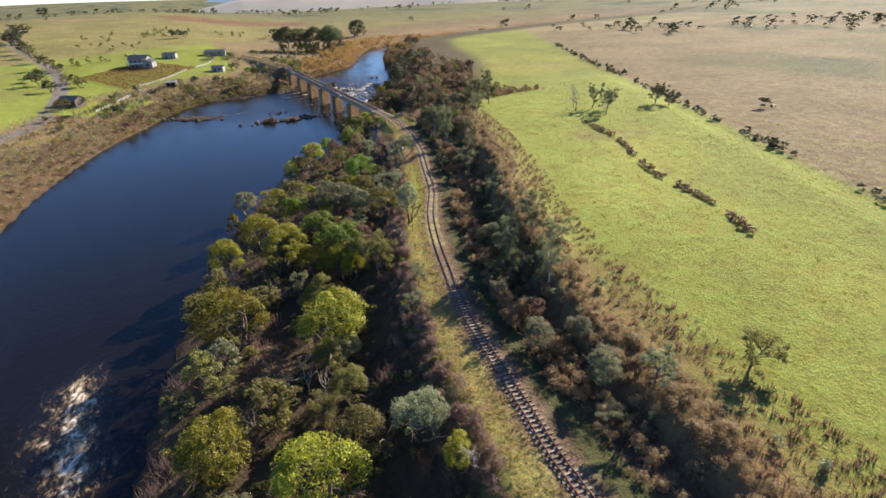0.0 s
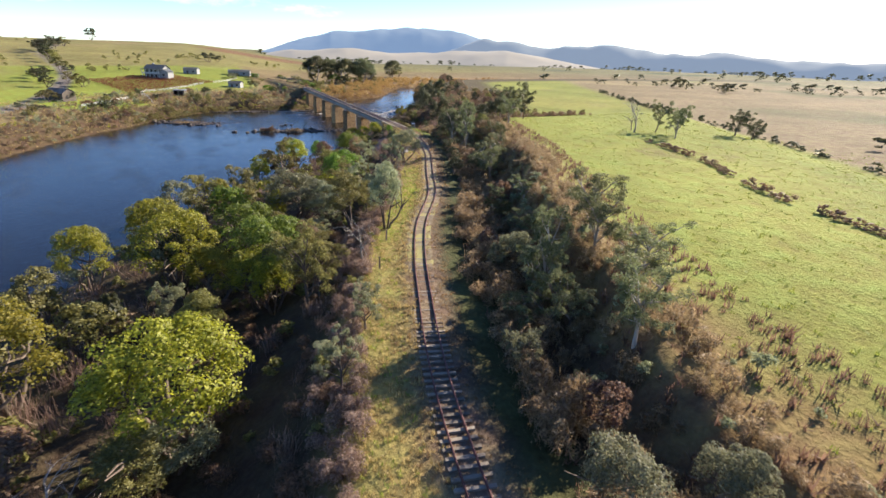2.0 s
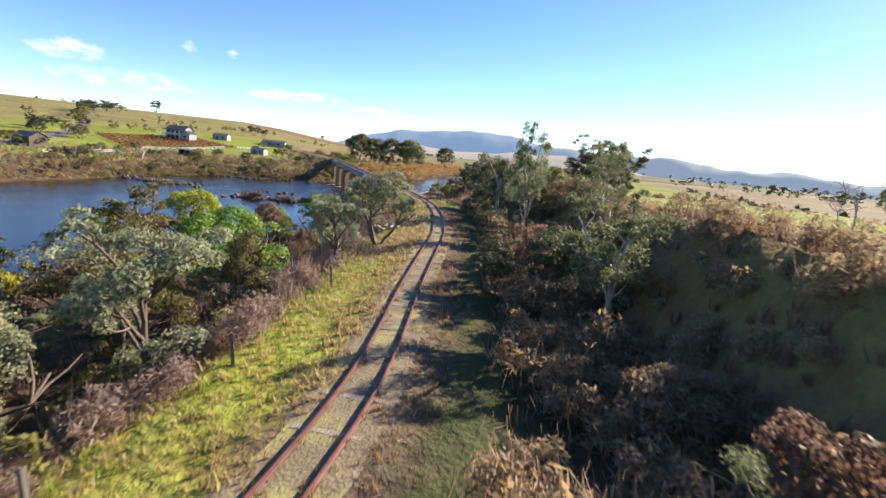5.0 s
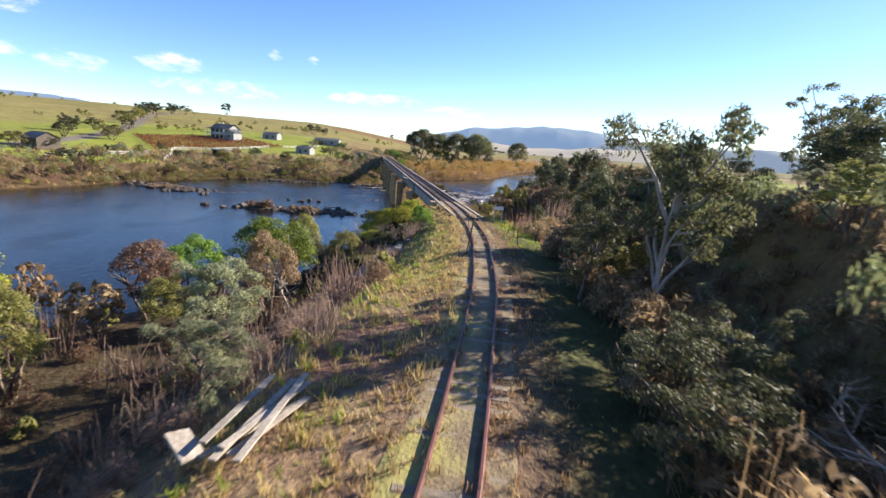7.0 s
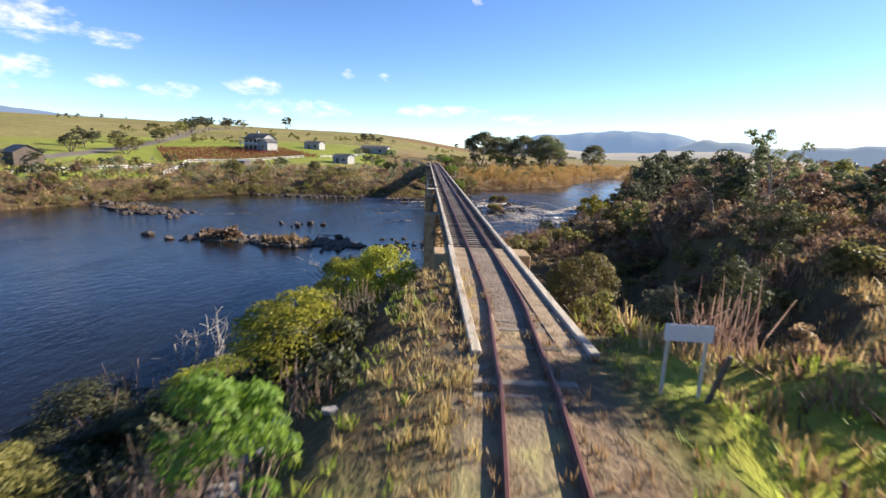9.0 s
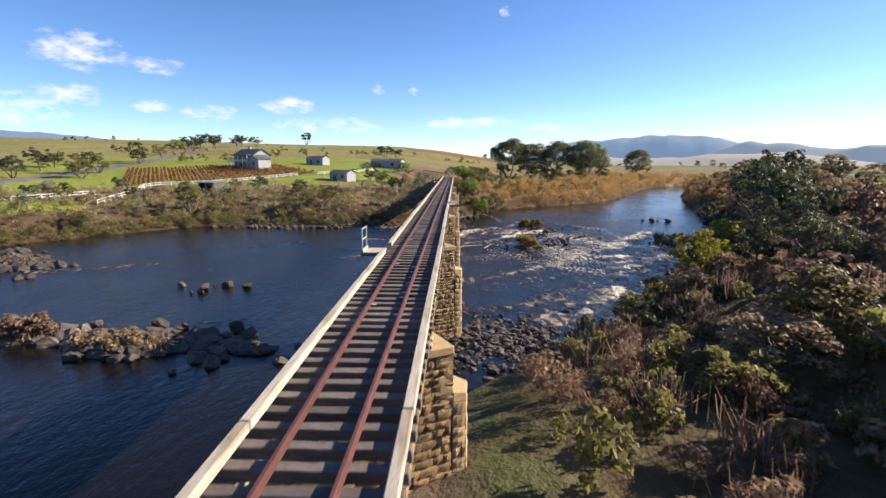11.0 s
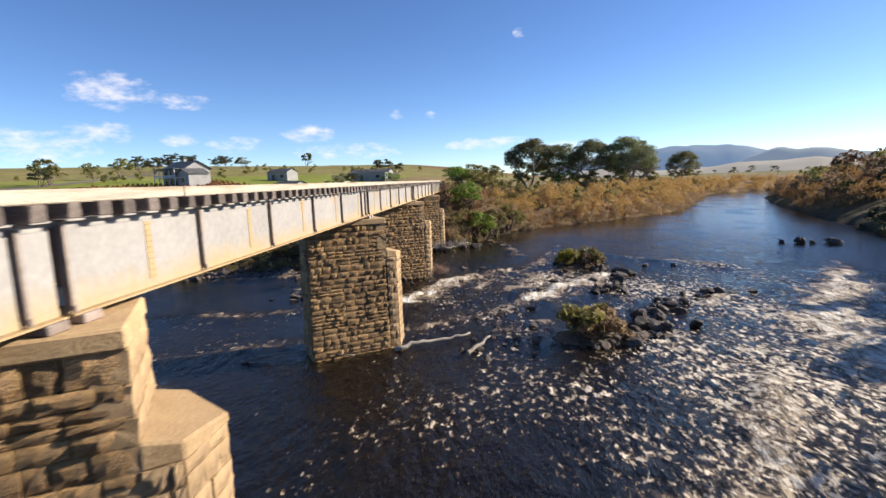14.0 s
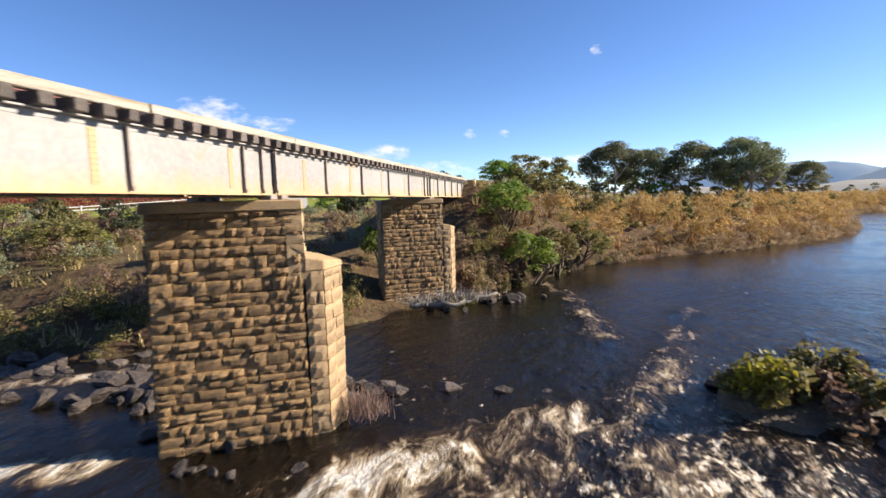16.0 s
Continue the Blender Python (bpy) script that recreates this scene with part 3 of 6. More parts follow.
# white water: lines that the broken water follows, with half width and strength; right-hand ones partly stand for sun
# glints
RAPIDS = [
    ([(17, 137), (14.5, 130), (12, 123.5), (9, 119.5), (5.5, 117.5)], 1.3, 0.26),
    ([(6.5, 118.6), (4.2, 117), (3, 113.4), (1, 110.4), (-2, 108.9)], 1.7, 0.42),
    ([(-1, 109.2), (-5, 108.2), (-10, 107.3), (-16, 107)], 1.3, 0.27),
    ([(7, 120.5), (5.5, 117.5), (4.5, 115)], 1.6, 0.30),
    ([(9, 146), (11, 138), (11.5, 131)], 1.2, 0.30),
    ([(18, 118), (15, 115), (13, 113.2), (10.5, 110)], 1.7, 0.40),
    ([(12, 112), (8.5, 107.5), (5, 104.5), (1, 102.5)], 1.4, 0.27),
    ([(30, 122), (25, 126), (20, 130)], 1.2, 0.26),
    ([(38, 118), (31, 109), (26.5, 102), (25, 95), (23.5, 88), (21, 80), (17, 72), (10, 66)], 2.6, 0.36),
    ([(29, 100), (28, 92), (27, 84), (24, 76)], 2.2, 0.32),
    ([(19, 95), (16.8, 91.5), (15, 88)], 1.3, 0.30),
    ([(14, 87), (9.5, 84), (6, 81), (3, 79)], 2.0, 0.26),
    ([(13, 82), (9, 79), (5, 76)], 2.2, 0.22),
    ([(24, 110), (21.5, 107)], 1.0, 0.3),
    ([(40, 122), (36, 113)], 1.2, 0.28),
    ([(-3, 117), (-7, 115.5), (-10, 116)], 1.1, 0.34),
    ([(-6, 125), (-12, 121.5), (-18, 120)], 1.4, 0.32),
    ([(-5, 84), (-8.5, 82.5)], 0.9, 0.30),
    ([(-3, 102), (-8, 99), (-14, 97)], 1.6, 0.26),
    ([(-8, 95), (-13, 91)], 1.0, 0.28),
    ([(-36, 86), (-48, 80)], 2.2, 0.26),
    ([(-30, 98), (-22, 104)], 1.5, 0.24),
    ([(-84, -104), (-87, -94), (-86, -84)], 4.5, 0.40),
    ([(12, 72), (6, 69), (0, 67)], 1.4, 0.26),
    ([(25, 88), (20.5, 79), (15, 71)], 2.2, 0.30),
    ([(19, 85), (15, 77), (10, 72)], 1.6, 0.24),
    ([(31, 96), (27, 87), (23, 76)], 1.6, 0.34),
    ([(9.5, 122), (8.2, 117.5), (7, 113.5)], 1.7, 0.32),
    ([(12.5, 119), (10.5, 115), (9, 112.5)], 1.5, 0.30),
]


def rapid_zone(x, y):
    """How broken the water is, with more where sun glints are painted, and where it turns white."""
    z = 0.26 * np.exp(-((y - 106 - 0.35 * x) / 30) ** 2) * np.exp(-((x - 16) / 30) ** 2)
    z = z + 0.12 * np.exp(-((y - 84) / 24) ** 2) * np.exp(-((x + 28) / 40) ** 2)
    # extra on the right, so that painted sun glints gather there
    z = z + 0.48 * np.exp(-((y - 84) / 32) ** 2) * np.exp(-((x - 24) / 12) ** 2)
    foam = np.zeros(x.shape)
    wob = waves_of(x, y, 27, 3.0, 3)
    for line, w, k in RAPIDS:
        line = curve_through(line, 1.5)
        lo, hi = line.min(0) - 4 * w, line.max(0) + 4 * w
        m = (x > lo[0]) & (x < hi[0]) & (y > lo[1]) & (y < hi[1])
        d = np.abs(line_distance(line, x[m], y[m])) / (w * (1 + 0.35 * wob[m]))
        foam[m] = np.maximum(foam[m], k * np.exp(-(d / 1.1) ** 2))
    # broken crests and tongues between the rocks, drawn out along the current
    u, v = x * 0.82 + y * 0.57, -x * 0.57 + y * 0.82
    zone = np.exp(-((y - 108 - 0.3 * x) / 20) ** 2) * np.exp(-((x - 9) / 15) ** 2)
    crest = 1 - np.abs(waves_of(u * 0.42, v, 29, 2.1, 3, 0.6)) * 3.2
    crest = crest * smooth01(-0.25, 0.45, waves_of(x, y, 30, 6.0, 2))
    foam = np.maximum(foam, 0.36 * np.clip(crest, 0, 1) * zone)
    return np.minimum(z + 0.35 * foam, 0.55), foam + 0.10 * z


def make_water():
    gx, gy = spread(-14, 30, 0.3, 620, 1.06), spread(76, 142, 0.33, 960, 1.05)
    gy = gy[gy > -340]
    x, y = np.meshgrid(gx, gy)
    near, far = line_distance(NEAR_BANK, x, y), -line_distance(FAR_BANK, x, y)
    z, foam = rapid_zone(x, y)
    u, v = x * 0.82 + y * 0.57, -x * 0.57 + y * 0.82
    chop = waves_of(x, y, 21, 1.1, 3, 0.6) * 0.18 * z + np.abs(waves_of(u, v * 0.6, 22, 1.5, 3, 0.6)) * (0.25 * z + 1.1 * np.clip(foam, 0, 0.5))
    h = chop + 0.012 * waves_of(x, y, 23, 2.5, 2) + 0.35 * foam
    keep = (near < 4) & (far < 4)
    ny, nx = x.shape
    idx = np.arange(nx * ny).reshape(ny, nx)
    quads = np.stack([idx[:-1, :-1], idx[:-1, 1:], idx[1:, 1:], idx[1:, :-1]], -1)
    k = keep[:-1, :-1] | keep[:-1, 1:] | keep[1:, 1:] | keep[1:, :-1]
    quads = quads[k]
    used, inverse = np.unique(quads, return_inverse=True)
    me = mesh_of("water", np.stack([x, y, h], -1).reshape(-1, 3)[used], inverse.reshape(-1, 4), WATER, True)
    for name, val in (("rapid", z), ("foam", foam)):
        att = me.attributes.new(name, "FLOAT", "POINT")
        att.data.foreach_set("value", val.ravel()[used].astype(np.float32))
    return tagged(new("water", me), "dark peaty river with white rapids round the piers", "river", kind="structure")


make_ground()
make_water()


def make_ridge(name, label, az0, az1, dist, profile, base, colour, haze, depth=700.0, seed=1):
    """A far wooded range: a real ridge with spurs, its miles of air painted as bluish glow."""
    m, n, l, b = nodes_of(name)
    co, t = n.new("ShaderNodeTexCoord"), n.new("ShaderNodeTexNoise")
    t.inputs["Scale"].default_value, t.inputs["Detail"].default_value = 0.006, 8
    l.new(co.outputs["Object"], t.inputs["Vector"])
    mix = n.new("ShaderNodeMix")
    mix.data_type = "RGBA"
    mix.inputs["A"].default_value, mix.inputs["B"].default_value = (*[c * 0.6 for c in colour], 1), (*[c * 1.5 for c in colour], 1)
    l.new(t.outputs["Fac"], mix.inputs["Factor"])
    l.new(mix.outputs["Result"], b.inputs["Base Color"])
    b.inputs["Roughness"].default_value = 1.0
    # aerial haze, put in as an even bluish emission
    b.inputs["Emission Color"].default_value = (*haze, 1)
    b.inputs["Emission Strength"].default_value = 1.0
    a = np.radians(np.linspace(az0, az1, 160))
    deep = np.linspace(0, 1, 24)
    A, D = np.meshgrid(a, deep)
    r = dist + (D - 0.6) * depth
    x, y = r * np.sin(A), 50 + r * np.cos(A)
    crest = np.interp(np.degrees(A), [p[0] for p in profile], [p[1] for p in profile])
    shape = np.sin(np.clip(D / 0.6, 0, 1) * math.pi / 2) ** 1.2 * np.clip((1 - D) / 0.4, 0, 1) ** 0.5
    spur = 1 + 0.16 * waves_of(x, y, seed, 160, 4) * np.sin(D * math.pi)
    h = base + (crest * dist * math.pi / 180 + 13 - base) * shape * spur
    idx = np.arange(x.size).reshape(x.shape)
    quads = np.stack([idx[:-1, :-1], idx[:-1, 1:], idx[1:, 1:], idx[1:, :-1]], -1).reshape(-1, 4)
    return tagged(new(name, mesh_of(name, np.stack([x, y, h], -1).reshape(-1, 3), quads, m, True)), label, "mountain", kind="structure")


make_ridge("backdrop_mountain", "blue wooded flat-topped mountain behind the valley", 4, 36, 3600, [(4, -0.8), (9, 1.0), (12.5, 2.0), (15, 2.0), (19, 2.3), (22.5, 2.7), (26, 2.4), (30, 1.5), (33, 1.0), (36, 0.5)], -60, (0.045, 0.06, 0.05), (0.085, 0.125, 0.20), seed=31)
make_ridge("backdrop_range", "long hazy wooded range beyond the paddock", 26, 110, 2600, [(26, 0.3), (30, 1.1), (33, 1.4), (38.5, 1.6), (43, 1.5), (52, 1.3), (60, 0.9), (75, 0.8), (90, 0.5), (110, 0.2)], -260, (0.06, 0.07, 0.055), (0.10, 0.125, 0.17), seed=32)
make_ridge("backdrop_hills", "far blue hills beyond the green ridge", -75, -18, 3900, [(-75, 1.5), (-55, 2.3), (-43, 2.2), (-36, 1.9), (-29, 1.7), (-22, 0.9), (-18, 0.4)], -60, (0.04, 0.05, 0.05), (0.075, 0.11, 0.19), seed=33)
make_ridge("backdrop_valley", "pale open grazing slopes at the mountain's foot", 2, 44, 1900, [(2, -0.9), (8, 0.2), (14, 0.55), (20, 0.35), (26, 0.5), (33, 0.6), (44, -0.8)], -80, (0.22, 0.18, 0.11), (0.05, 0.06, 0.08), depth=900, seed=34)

# ---- the railway bridge ----
GAUGE, DECK = 0.533, 8.93  # half the gauge, top of rail
SPAN_ENDS = [15.8, 42.1, 61.5, 80.9, 100.3, 119.7, 139.1, 153.2]
SKEW = radians(29)


def sweep(name, line, profile, material, closed=True):
    """A profile (x right, z up) carried along a line of 3D points, its ends closed."""
    line = np.asarray(line, float)
    d = np.gradient(line, axis=0)
    d /= np.linalg.norm(d, axis=1)[:, None]
    right = np.stack([d[:, 1], -d[:, 0], np.zeros(len(d))], 1)
    right /= np.linalg.norm(right, axis=1)[:, None]
    p = np.asarray(profile, float)
    k = len(p)
    v = (line[:, None, :] + right[:, None, :] * p[None, :, :1] + np.array([0, 0, 1.0]) * p[None, :, 1:2]).reshape(-1, 3)
    i, j = np.meshgrid(np.arange(len(line) - 1), np.arange(k), indexing="ij")
    q = np.stack([i * k + j, i * k + (j + 1) % k, (i + 1) * k + (j + 1) % k, (i + 1) * k + j], -1).reshape(-1, 4)
    caps = np.array([list(range(k))[::-1], [(len(line) - 1) * k + a for a in range(k)]])
    return mesh_of(name, v, [q, caps], material)


RAIL_PROFILE = [(-0.055, -0.14), (0.055, -0.14), (0.055, -0.125), (0.012, -0.105), (0.012, -0.04), (0.033, -0.03), (0.033, -0.004), (0.026, 0.0), (-0.026, 0.0), (-0.033, -0.004), (-0.033, -0.03), (-0.012, -0.04), (-0.012, -0.105), (-0.055, -0.125)]


def plate(name, boxes, material):
    """Flat bars that make one riveted part."""
    bm = bmesh.new()
    for size, at in boxes:
        made = bmesh.ops.create_cube(bm, size=1.0)["verts"]
        bmesh.ops.scale(bm, vec=size, verts=made)
        bmesh.ops.translate(bm, vec=at, verts=made)
    me = bpy.data.meshes.new(name)
    bm.to_mesh(me)
    bm.free()
    me.materials.append(material)
    return me


def make_girder(y0, y1, side, bridge):
    """A riveted plate girder: web, and flanges with their angle bars."""
    n, c, x = y1 - y0, (y0 + y1) / 2, side * 1.17
    g = part("girder", plate("web", [((0.012, n, 1.26), (x, c, 7.89))], PAINT), bridge, "pale painted plate girder with ochre rust stains")
    part("bottom_flange", plate("bottom_flange", [((0.26, n, 0.03), (x, c, 7.235))], RUST_PAINT), g, "ochre stained flange")
    part("top_flange", plate("top_flange", [((0.24, n, 0.03), (x, c, 8.545))], PAINT), g)
    for z in (7.305, 8.475):
        part("angle_bar", plate("angle_bar", [((0.034, n, 0.10), (x, c, z))], PAINT), g)
    return g


def stiffener_mesh():
    """A tee stiffener with a kneed foot, on the outer face of a girder."""
    bm = bmesh.new()
    for size, at in (((0.085, 0.014, 1.20), (0.045, 0, 0)), ((0.014, 0.055, 1.20), (0.085, 0, 0)), ((0.012, 0.10, 1.2), (0.008, 0, 0)), ((0.06, 0.05, 0.10), (0.09, 0, -0.57))):
        made = bmesh.ops.create_cube(bm, size=1.0)["verts"]
        bmesh.ops.scale(bm, vec=size, verts=made)
        bmesh.ops.translate(bm, vec=at, verts=made)
    me = bpy.data.meshes.new("stiffener")
    bm.to_mesh(me)
    bm.free()
    me.materials.append(SHADE_IRON)
    return me


def seam_mesh():
    """A narrow cover plate with two rows of rivets, where two web plates meet."""
    bm = bmesh.new()
    bmesh.ops.create_cube(bm, size=1.0)
    bmesh.ops.scale(bm, vec=(0.012, 0.16, 1.0), verts=bm.verts)
    for s in (-0.05, 0.05):
        for k in range(10):
            made = bmesh.ops.create_icosphere(bm, subdivisions=1, radius=0.014)["verts"]
            bmesh.ops.translate(bm, vec=(0.008, s, -0.45 + 0.1 * k), verts=made)
    me = bpy.data.meshes.new("web_seam")
    bm.to_mesh(me)
    bm.free()
    me.materials.append(PAINT)
    return me


def sleeper_mesh(name, length, material, seed):
    """A weathered timber with split, slightly twisted ends."""
    r = random.Random(seed)
    bm = bmesh.new()
    bmesh.ops.create_cube(bm, size=1.0)
    bmesh.ops.scale(bm, vec=(length, 0.24, 0.21), verts=bm.verts)
    bmesh.ops.subdivide_edges(bm, edges=[e for e in bm.edges if abs(e.verts[0].co.x - e.verts[1].co.x) > 1], cuts=3)
    for v in bm.verts:
        v.co += Vector((r.uniform(-0.015, 0.015), r.uniform(-0.012, 0.012), r.uniform(-0.008, 0.008)))
    bmesh.ops.bevel(bm, geom=[e for e in bm.edges if len(e.link_faces) == 2 and e.calc_face_angle() > 0.9], offset=0.012, segments=1, affect="EDGES")
    me = bpy.data.meshes.new(name)
    bm.to_mesh(me)
    bm.free()
    me.materials.append(material)
    return me


def make_bridge():
    bridge = tagged(new("railway_bridge"), "single-track plate girder railway bridge with pale painted girders", "bridge")
    stiff, seam = stiffener_mesh(), seam_mesh()
    for y0, y1 in zip(SPAN_ENDS[:-1], SPAN_ENDS[1:]):
        n = 5
        for side in (1, -1):
            g = make_girder(y0 + 0.06, y1 - 0.06, side, bridge)
            spots = [y0 - 0.0 + 0.10] + [y0 + o * (y1 - y0) / 19.4 for o in (3.5, 7.0, 10.65, 14.3)] + [y1 - 1.45, y1 - 0.6]
            for y in spots:
                part("stiffener", stiff, g, m=pose(side * 1.176, y, 7.89, 0, 0, 0 if side > 0 else 180))
            for k in range(n):
                part("web_seam", seam, g, m=pose(side * 1.18, y0 + (y1 - y0) * (k + 0.5) / n, 7.89, 0, 0, 0 if side > 0 else 180))
        frame_me = box_mesh("cross_frame", (2.3, 0.08, 0.9), SHADE_IRON, 0.01)
        for k in range(n + 1):
            part("cross_frame", frame_me, bridge, m=pose(0, y0 + 1.1 + (y1 - y0 - 2.2) * k / n, 7.95))
        for y in (y0 + 0.3, y1 - 0.3):
            for side in (1, -1):
                part("bearing", box_mesh("bearing", (0.42, 0.36, 0.14), SHADE_IRON, 0.02), bridge, m=pose(side * 1.17, y, 7.16))
    timbers = [sleeper_mesh("sleeper", 2.98, SLEEPER, k) for k in range(5)]
    r = random.Random(4)
    y = 16.0
    while y < 153:
        part("sleeper", timbers[r.randrange(5)], bridge, m=pose(r.uniform(-0.02, 0.02), y, 8.675 + r.uniform(-0.008, 0.008), 0, 0, r.uniform(-0.8, 0.8)))
        y += 0.56
    bolt = box_mesh("bolt_plate", (0.16, 0.10, 0.012), STEEL, 0.0)
    for k in range(34):
        part("tie_plate", bolt, bridge, m=pose(r.choice((-0.40, 0.38, 0.42)), 40 + k * 0.9 + r.uniform(-0.2, 0.2), 8.792, 0, 0, r.uniform(-30, 30)))
    for side, gaps in ((-1, (50.6, 126.6)), (1, (76.4,))):
        cuts = [15.8] + [v for g in gaps for v in (g - 0.95, g + 0.95)] + [153.2]
        for a, b in zip(cuts[0::2], cuts[1::2]):
            y = a
            while y < b - 0.1:
                e = min(b, y + r.uniform(5.2, 7.0))
                if b - e < 1.5:
                    e = b
                me = box_mesh("guard_timber", (0.20 + r.uniform(-0.01, 0.01), e - y - 0.03, 0.19), GUARD, 0.018)
                part("guard_timber", me, bridge, "weathered grey guard timber", pose(side * (1.32 + r.uniform(-0.015, 0.015)), (y + e) / 2, 8.88 + r.uniform(-0.012, 0.012), 0, 0, r.uniform(-0.15, 0.15)))
                y = e
        for g in gaps:
            ref = part("refuge", box_mesh("refuge", (1.05, 1.3, 0.06), GUARD, 0.01), bridge, "small timber refuge platform with pipe rail", pose(side * 1.87, g - 0.5, 8.80))
            part("kerb_board", box_mesh("kerb_board", (0.1, 1.3, 0.18), GUARD, 0.015), ref, m=pose(side * 0.47, 0, 0.06))
            for dy in (-0.56, 0.56):
                part("bearer", box_mesh("bearer", (1.3, 0.12, 0.14), SLEEPER, 0.01), ref, m=pose(-side * 0.1, dy, -0.10))
                part("post", box_mesh("post", (0.06, 0.06, 1.16), STEEL, 0.01), ref, "grey steel post", pose(side * 0.49, dy, 0.56))
            for z in (0.62, 1.12):
                part("hand_rail", box_mesh("hand_rail", (0.05, 1.18, 0.06), STEEL, 0.012), ref, "grey steel rail", pose(side * 0.49, 0, z))
    return bridge


make_bridge()


# ---- rails and sleepers on the land ----
def along(offset, lo, hi, lift=0.0):
    d = np.gradient(TRACK, axis=0)
    d /= np.linalg.norm(d, axis=1)[:, None]
    p = TRACK + offset * np.stack([d[:, 1], -d[:, 0]], 1)
    keep = (TRACK[:, 1] >= lo) & (TRACK[:, 1] <= hi)
    return np.concatenate([p[keep], (rail_level(TRACK[keep, 1]) + lift)[:, None]], 1)


def make_track():
    track = tagged(new("railway_track"), "disused narrow-gauge railway track with rusty rails on old sleepers", "railway track")
    for side in (-1, 1):
        part("rail", sweep("rail", along(side * GAUGE, -330, 230), RAIL_PROFILE, RAIL), track, "rust-brown steel rail")
    bed = along(0, -99, 3.5)
    bed[:, 2] -= 0.4 * smooth01(-90, -99, bed[:, 1])
    part("dirt_bed", sweep("dirt_bed", bed, [(-2.0, -0.9), (2.0, -0.9), (1.85, -0.46), (1.45, -0.22), (1.15, -0.168), (-1.15, -0.168), (-1.45, -0.22), (-1.85, -0.46)], DIRT), track, "brown dirt grown with dry grass")
    kinds = [sleeper_mesh("land_sleeper", 2.1, OLD_SLEEPER, 20 + k) for k in range(5)]
    r = random.Random(9)
    d = np.r_[0, np.cumsum(np.hypot(*np.diff(TRACK, axis=0).T))]
    at = np.interp(15.2, TRACK[:, 1], d)
    for k in range(290):
        x, y = np.interp(at, d, TRACK[:, 0]), np.interp(at, d, TRACK[:, 1])
        x2, y2 = np.interp(at + 1, d, TRACK[:, 0]), np.interp(at + 1, d, TRACK[:, 1])
        part("sleeper", kinds[r.randrange(5)], track, m=pose(x, y, float(rail_level(y)) - 0.272 + r.uniform(-0.035, 0.015) + 0.01 * float(smooth01(-97, -103, y)), r.uniform(-1, 1), r.uniform(-1, 1), math.degrees(math.atan2(y2 - y, x2 - x)) - 90 + r.uniform(-2, 2)))
        at -= 0.64
    return track


make_track()


def make_trough():
    """The ballasted approach span between the abutment's side walls."""
    t = tagged(new("approach_span"), "short ballasted approach span with timber kerbs and dark side beams", "bridge span")
    part("ballast_bed", box_mesh("ballast_bed", (2.7, 13.2, 0.5), BALLAST, 0.03), t, "grey-brown ballast", pose(0, 9.2, 8.57))
    for s in (-1, 1):
        part("side_beam", box_mesh("side_beam", (0.22, 12.4, 1.5), SHADE_IRON, 0.02), t, "dark iron side beam", pose(s * 1.38, 9.5, 8.0))
        part("kerb", box_mesh("kerb", (0.24, 12.6, 0.16), GUARD, 0.02), t, "grey timber kerb", pose(s * 1.37, 9.5, 8.87))
        part("soil_strip", box_mesh("soil_strip", (0.62, 12.4, 0.1), SOIL, 0.03), t, "sandy soil with dry grass", pose(s * 0.93, 9.4, 8.80))
    return t


make_trough()


# ---- masonry piers ----
def rough_block(seed, bulge, rough):
    """A quarry-faced block, 1 x 1 x 1, its face towards -y standing proud."""
    r = random.Random(seed)
    n = 4
    v, f = [], []
    for j in range(n):
        for i in range(n):
            u, w = i / (n - 1), j / (n - 1)
            edge = i in (0, n - 1) or j in (0, n - 1)
            y = -0.5 if edge else -0.5 - bulge - r.uniform(-rough, rough)
            v.append((u - 0.5 + (0 if edge else r.uniform(-0.08, 0.08)) + (r.uniform(-0.03, 0.03) if edge else 0), y + (r.uniform(0, 0.06) if edge else 0), w - 0.5 + (0 if edge else r.uniform(-0.08, 0.08)) + (r.uniform(-0.03, 0.03) if edge else 0)))
    for j in range(n - 1):
        for i in range(n - 1):
            a = j * n + i
            f.append((a, a + 1, a + n + 1, a + n))
    back = len(v)
    v += [(-0.5, 0.5, -0.5), (0.5, 0.5, -0.5), (0.5, 0.5, 0.5), (-0.5, 0.5, 0.5)]
    tris = []
    ring = [list(range(n)), [n - 1 + n * k for k in range(n)], [n * n - 1 - k for k in range(n)], [n * (n - 1) - n * k for k in range(n)]]
    for side in range(4):
        b0, b1 = back + side, back + (side + 1) % 4
        for a, b in zip(ring[side][:-1], ring[side][1:]):
            tris.append((b, a, b0))
        tris.append((b1, ring[side][-1], b0))
    return mesh_of("stone", v, [np.array(f), np.array(tris)], STONE)


STONES = [rough_block(40 + k, (0.03, 0.05, 0.04, 0.14, 0.05, 0.08, 0.04)[k % 7], (0.02, 0.03, 0.03, 0.08, 0.04, 0.06, 0.02)[k % 7]) for k in range(14)]
BLOCKS = []
for k in range(5):
    b = rough_block(70 + k, 0.05, 0.05)
    b.materials.clear()
    b.materials.append(ASHLAR)
    BLOCKS.append(b)


def courses(z0, z1, r, lo, hi):
    out, z = [], z0
    while z < z1 - 0.05:
        h = min(r.uniform(lo, hi), z1 - z)
        if z1 - z - h < lo * 0.6:
            h = z1 - z
        out.append((z, h))
        z += h
    return out


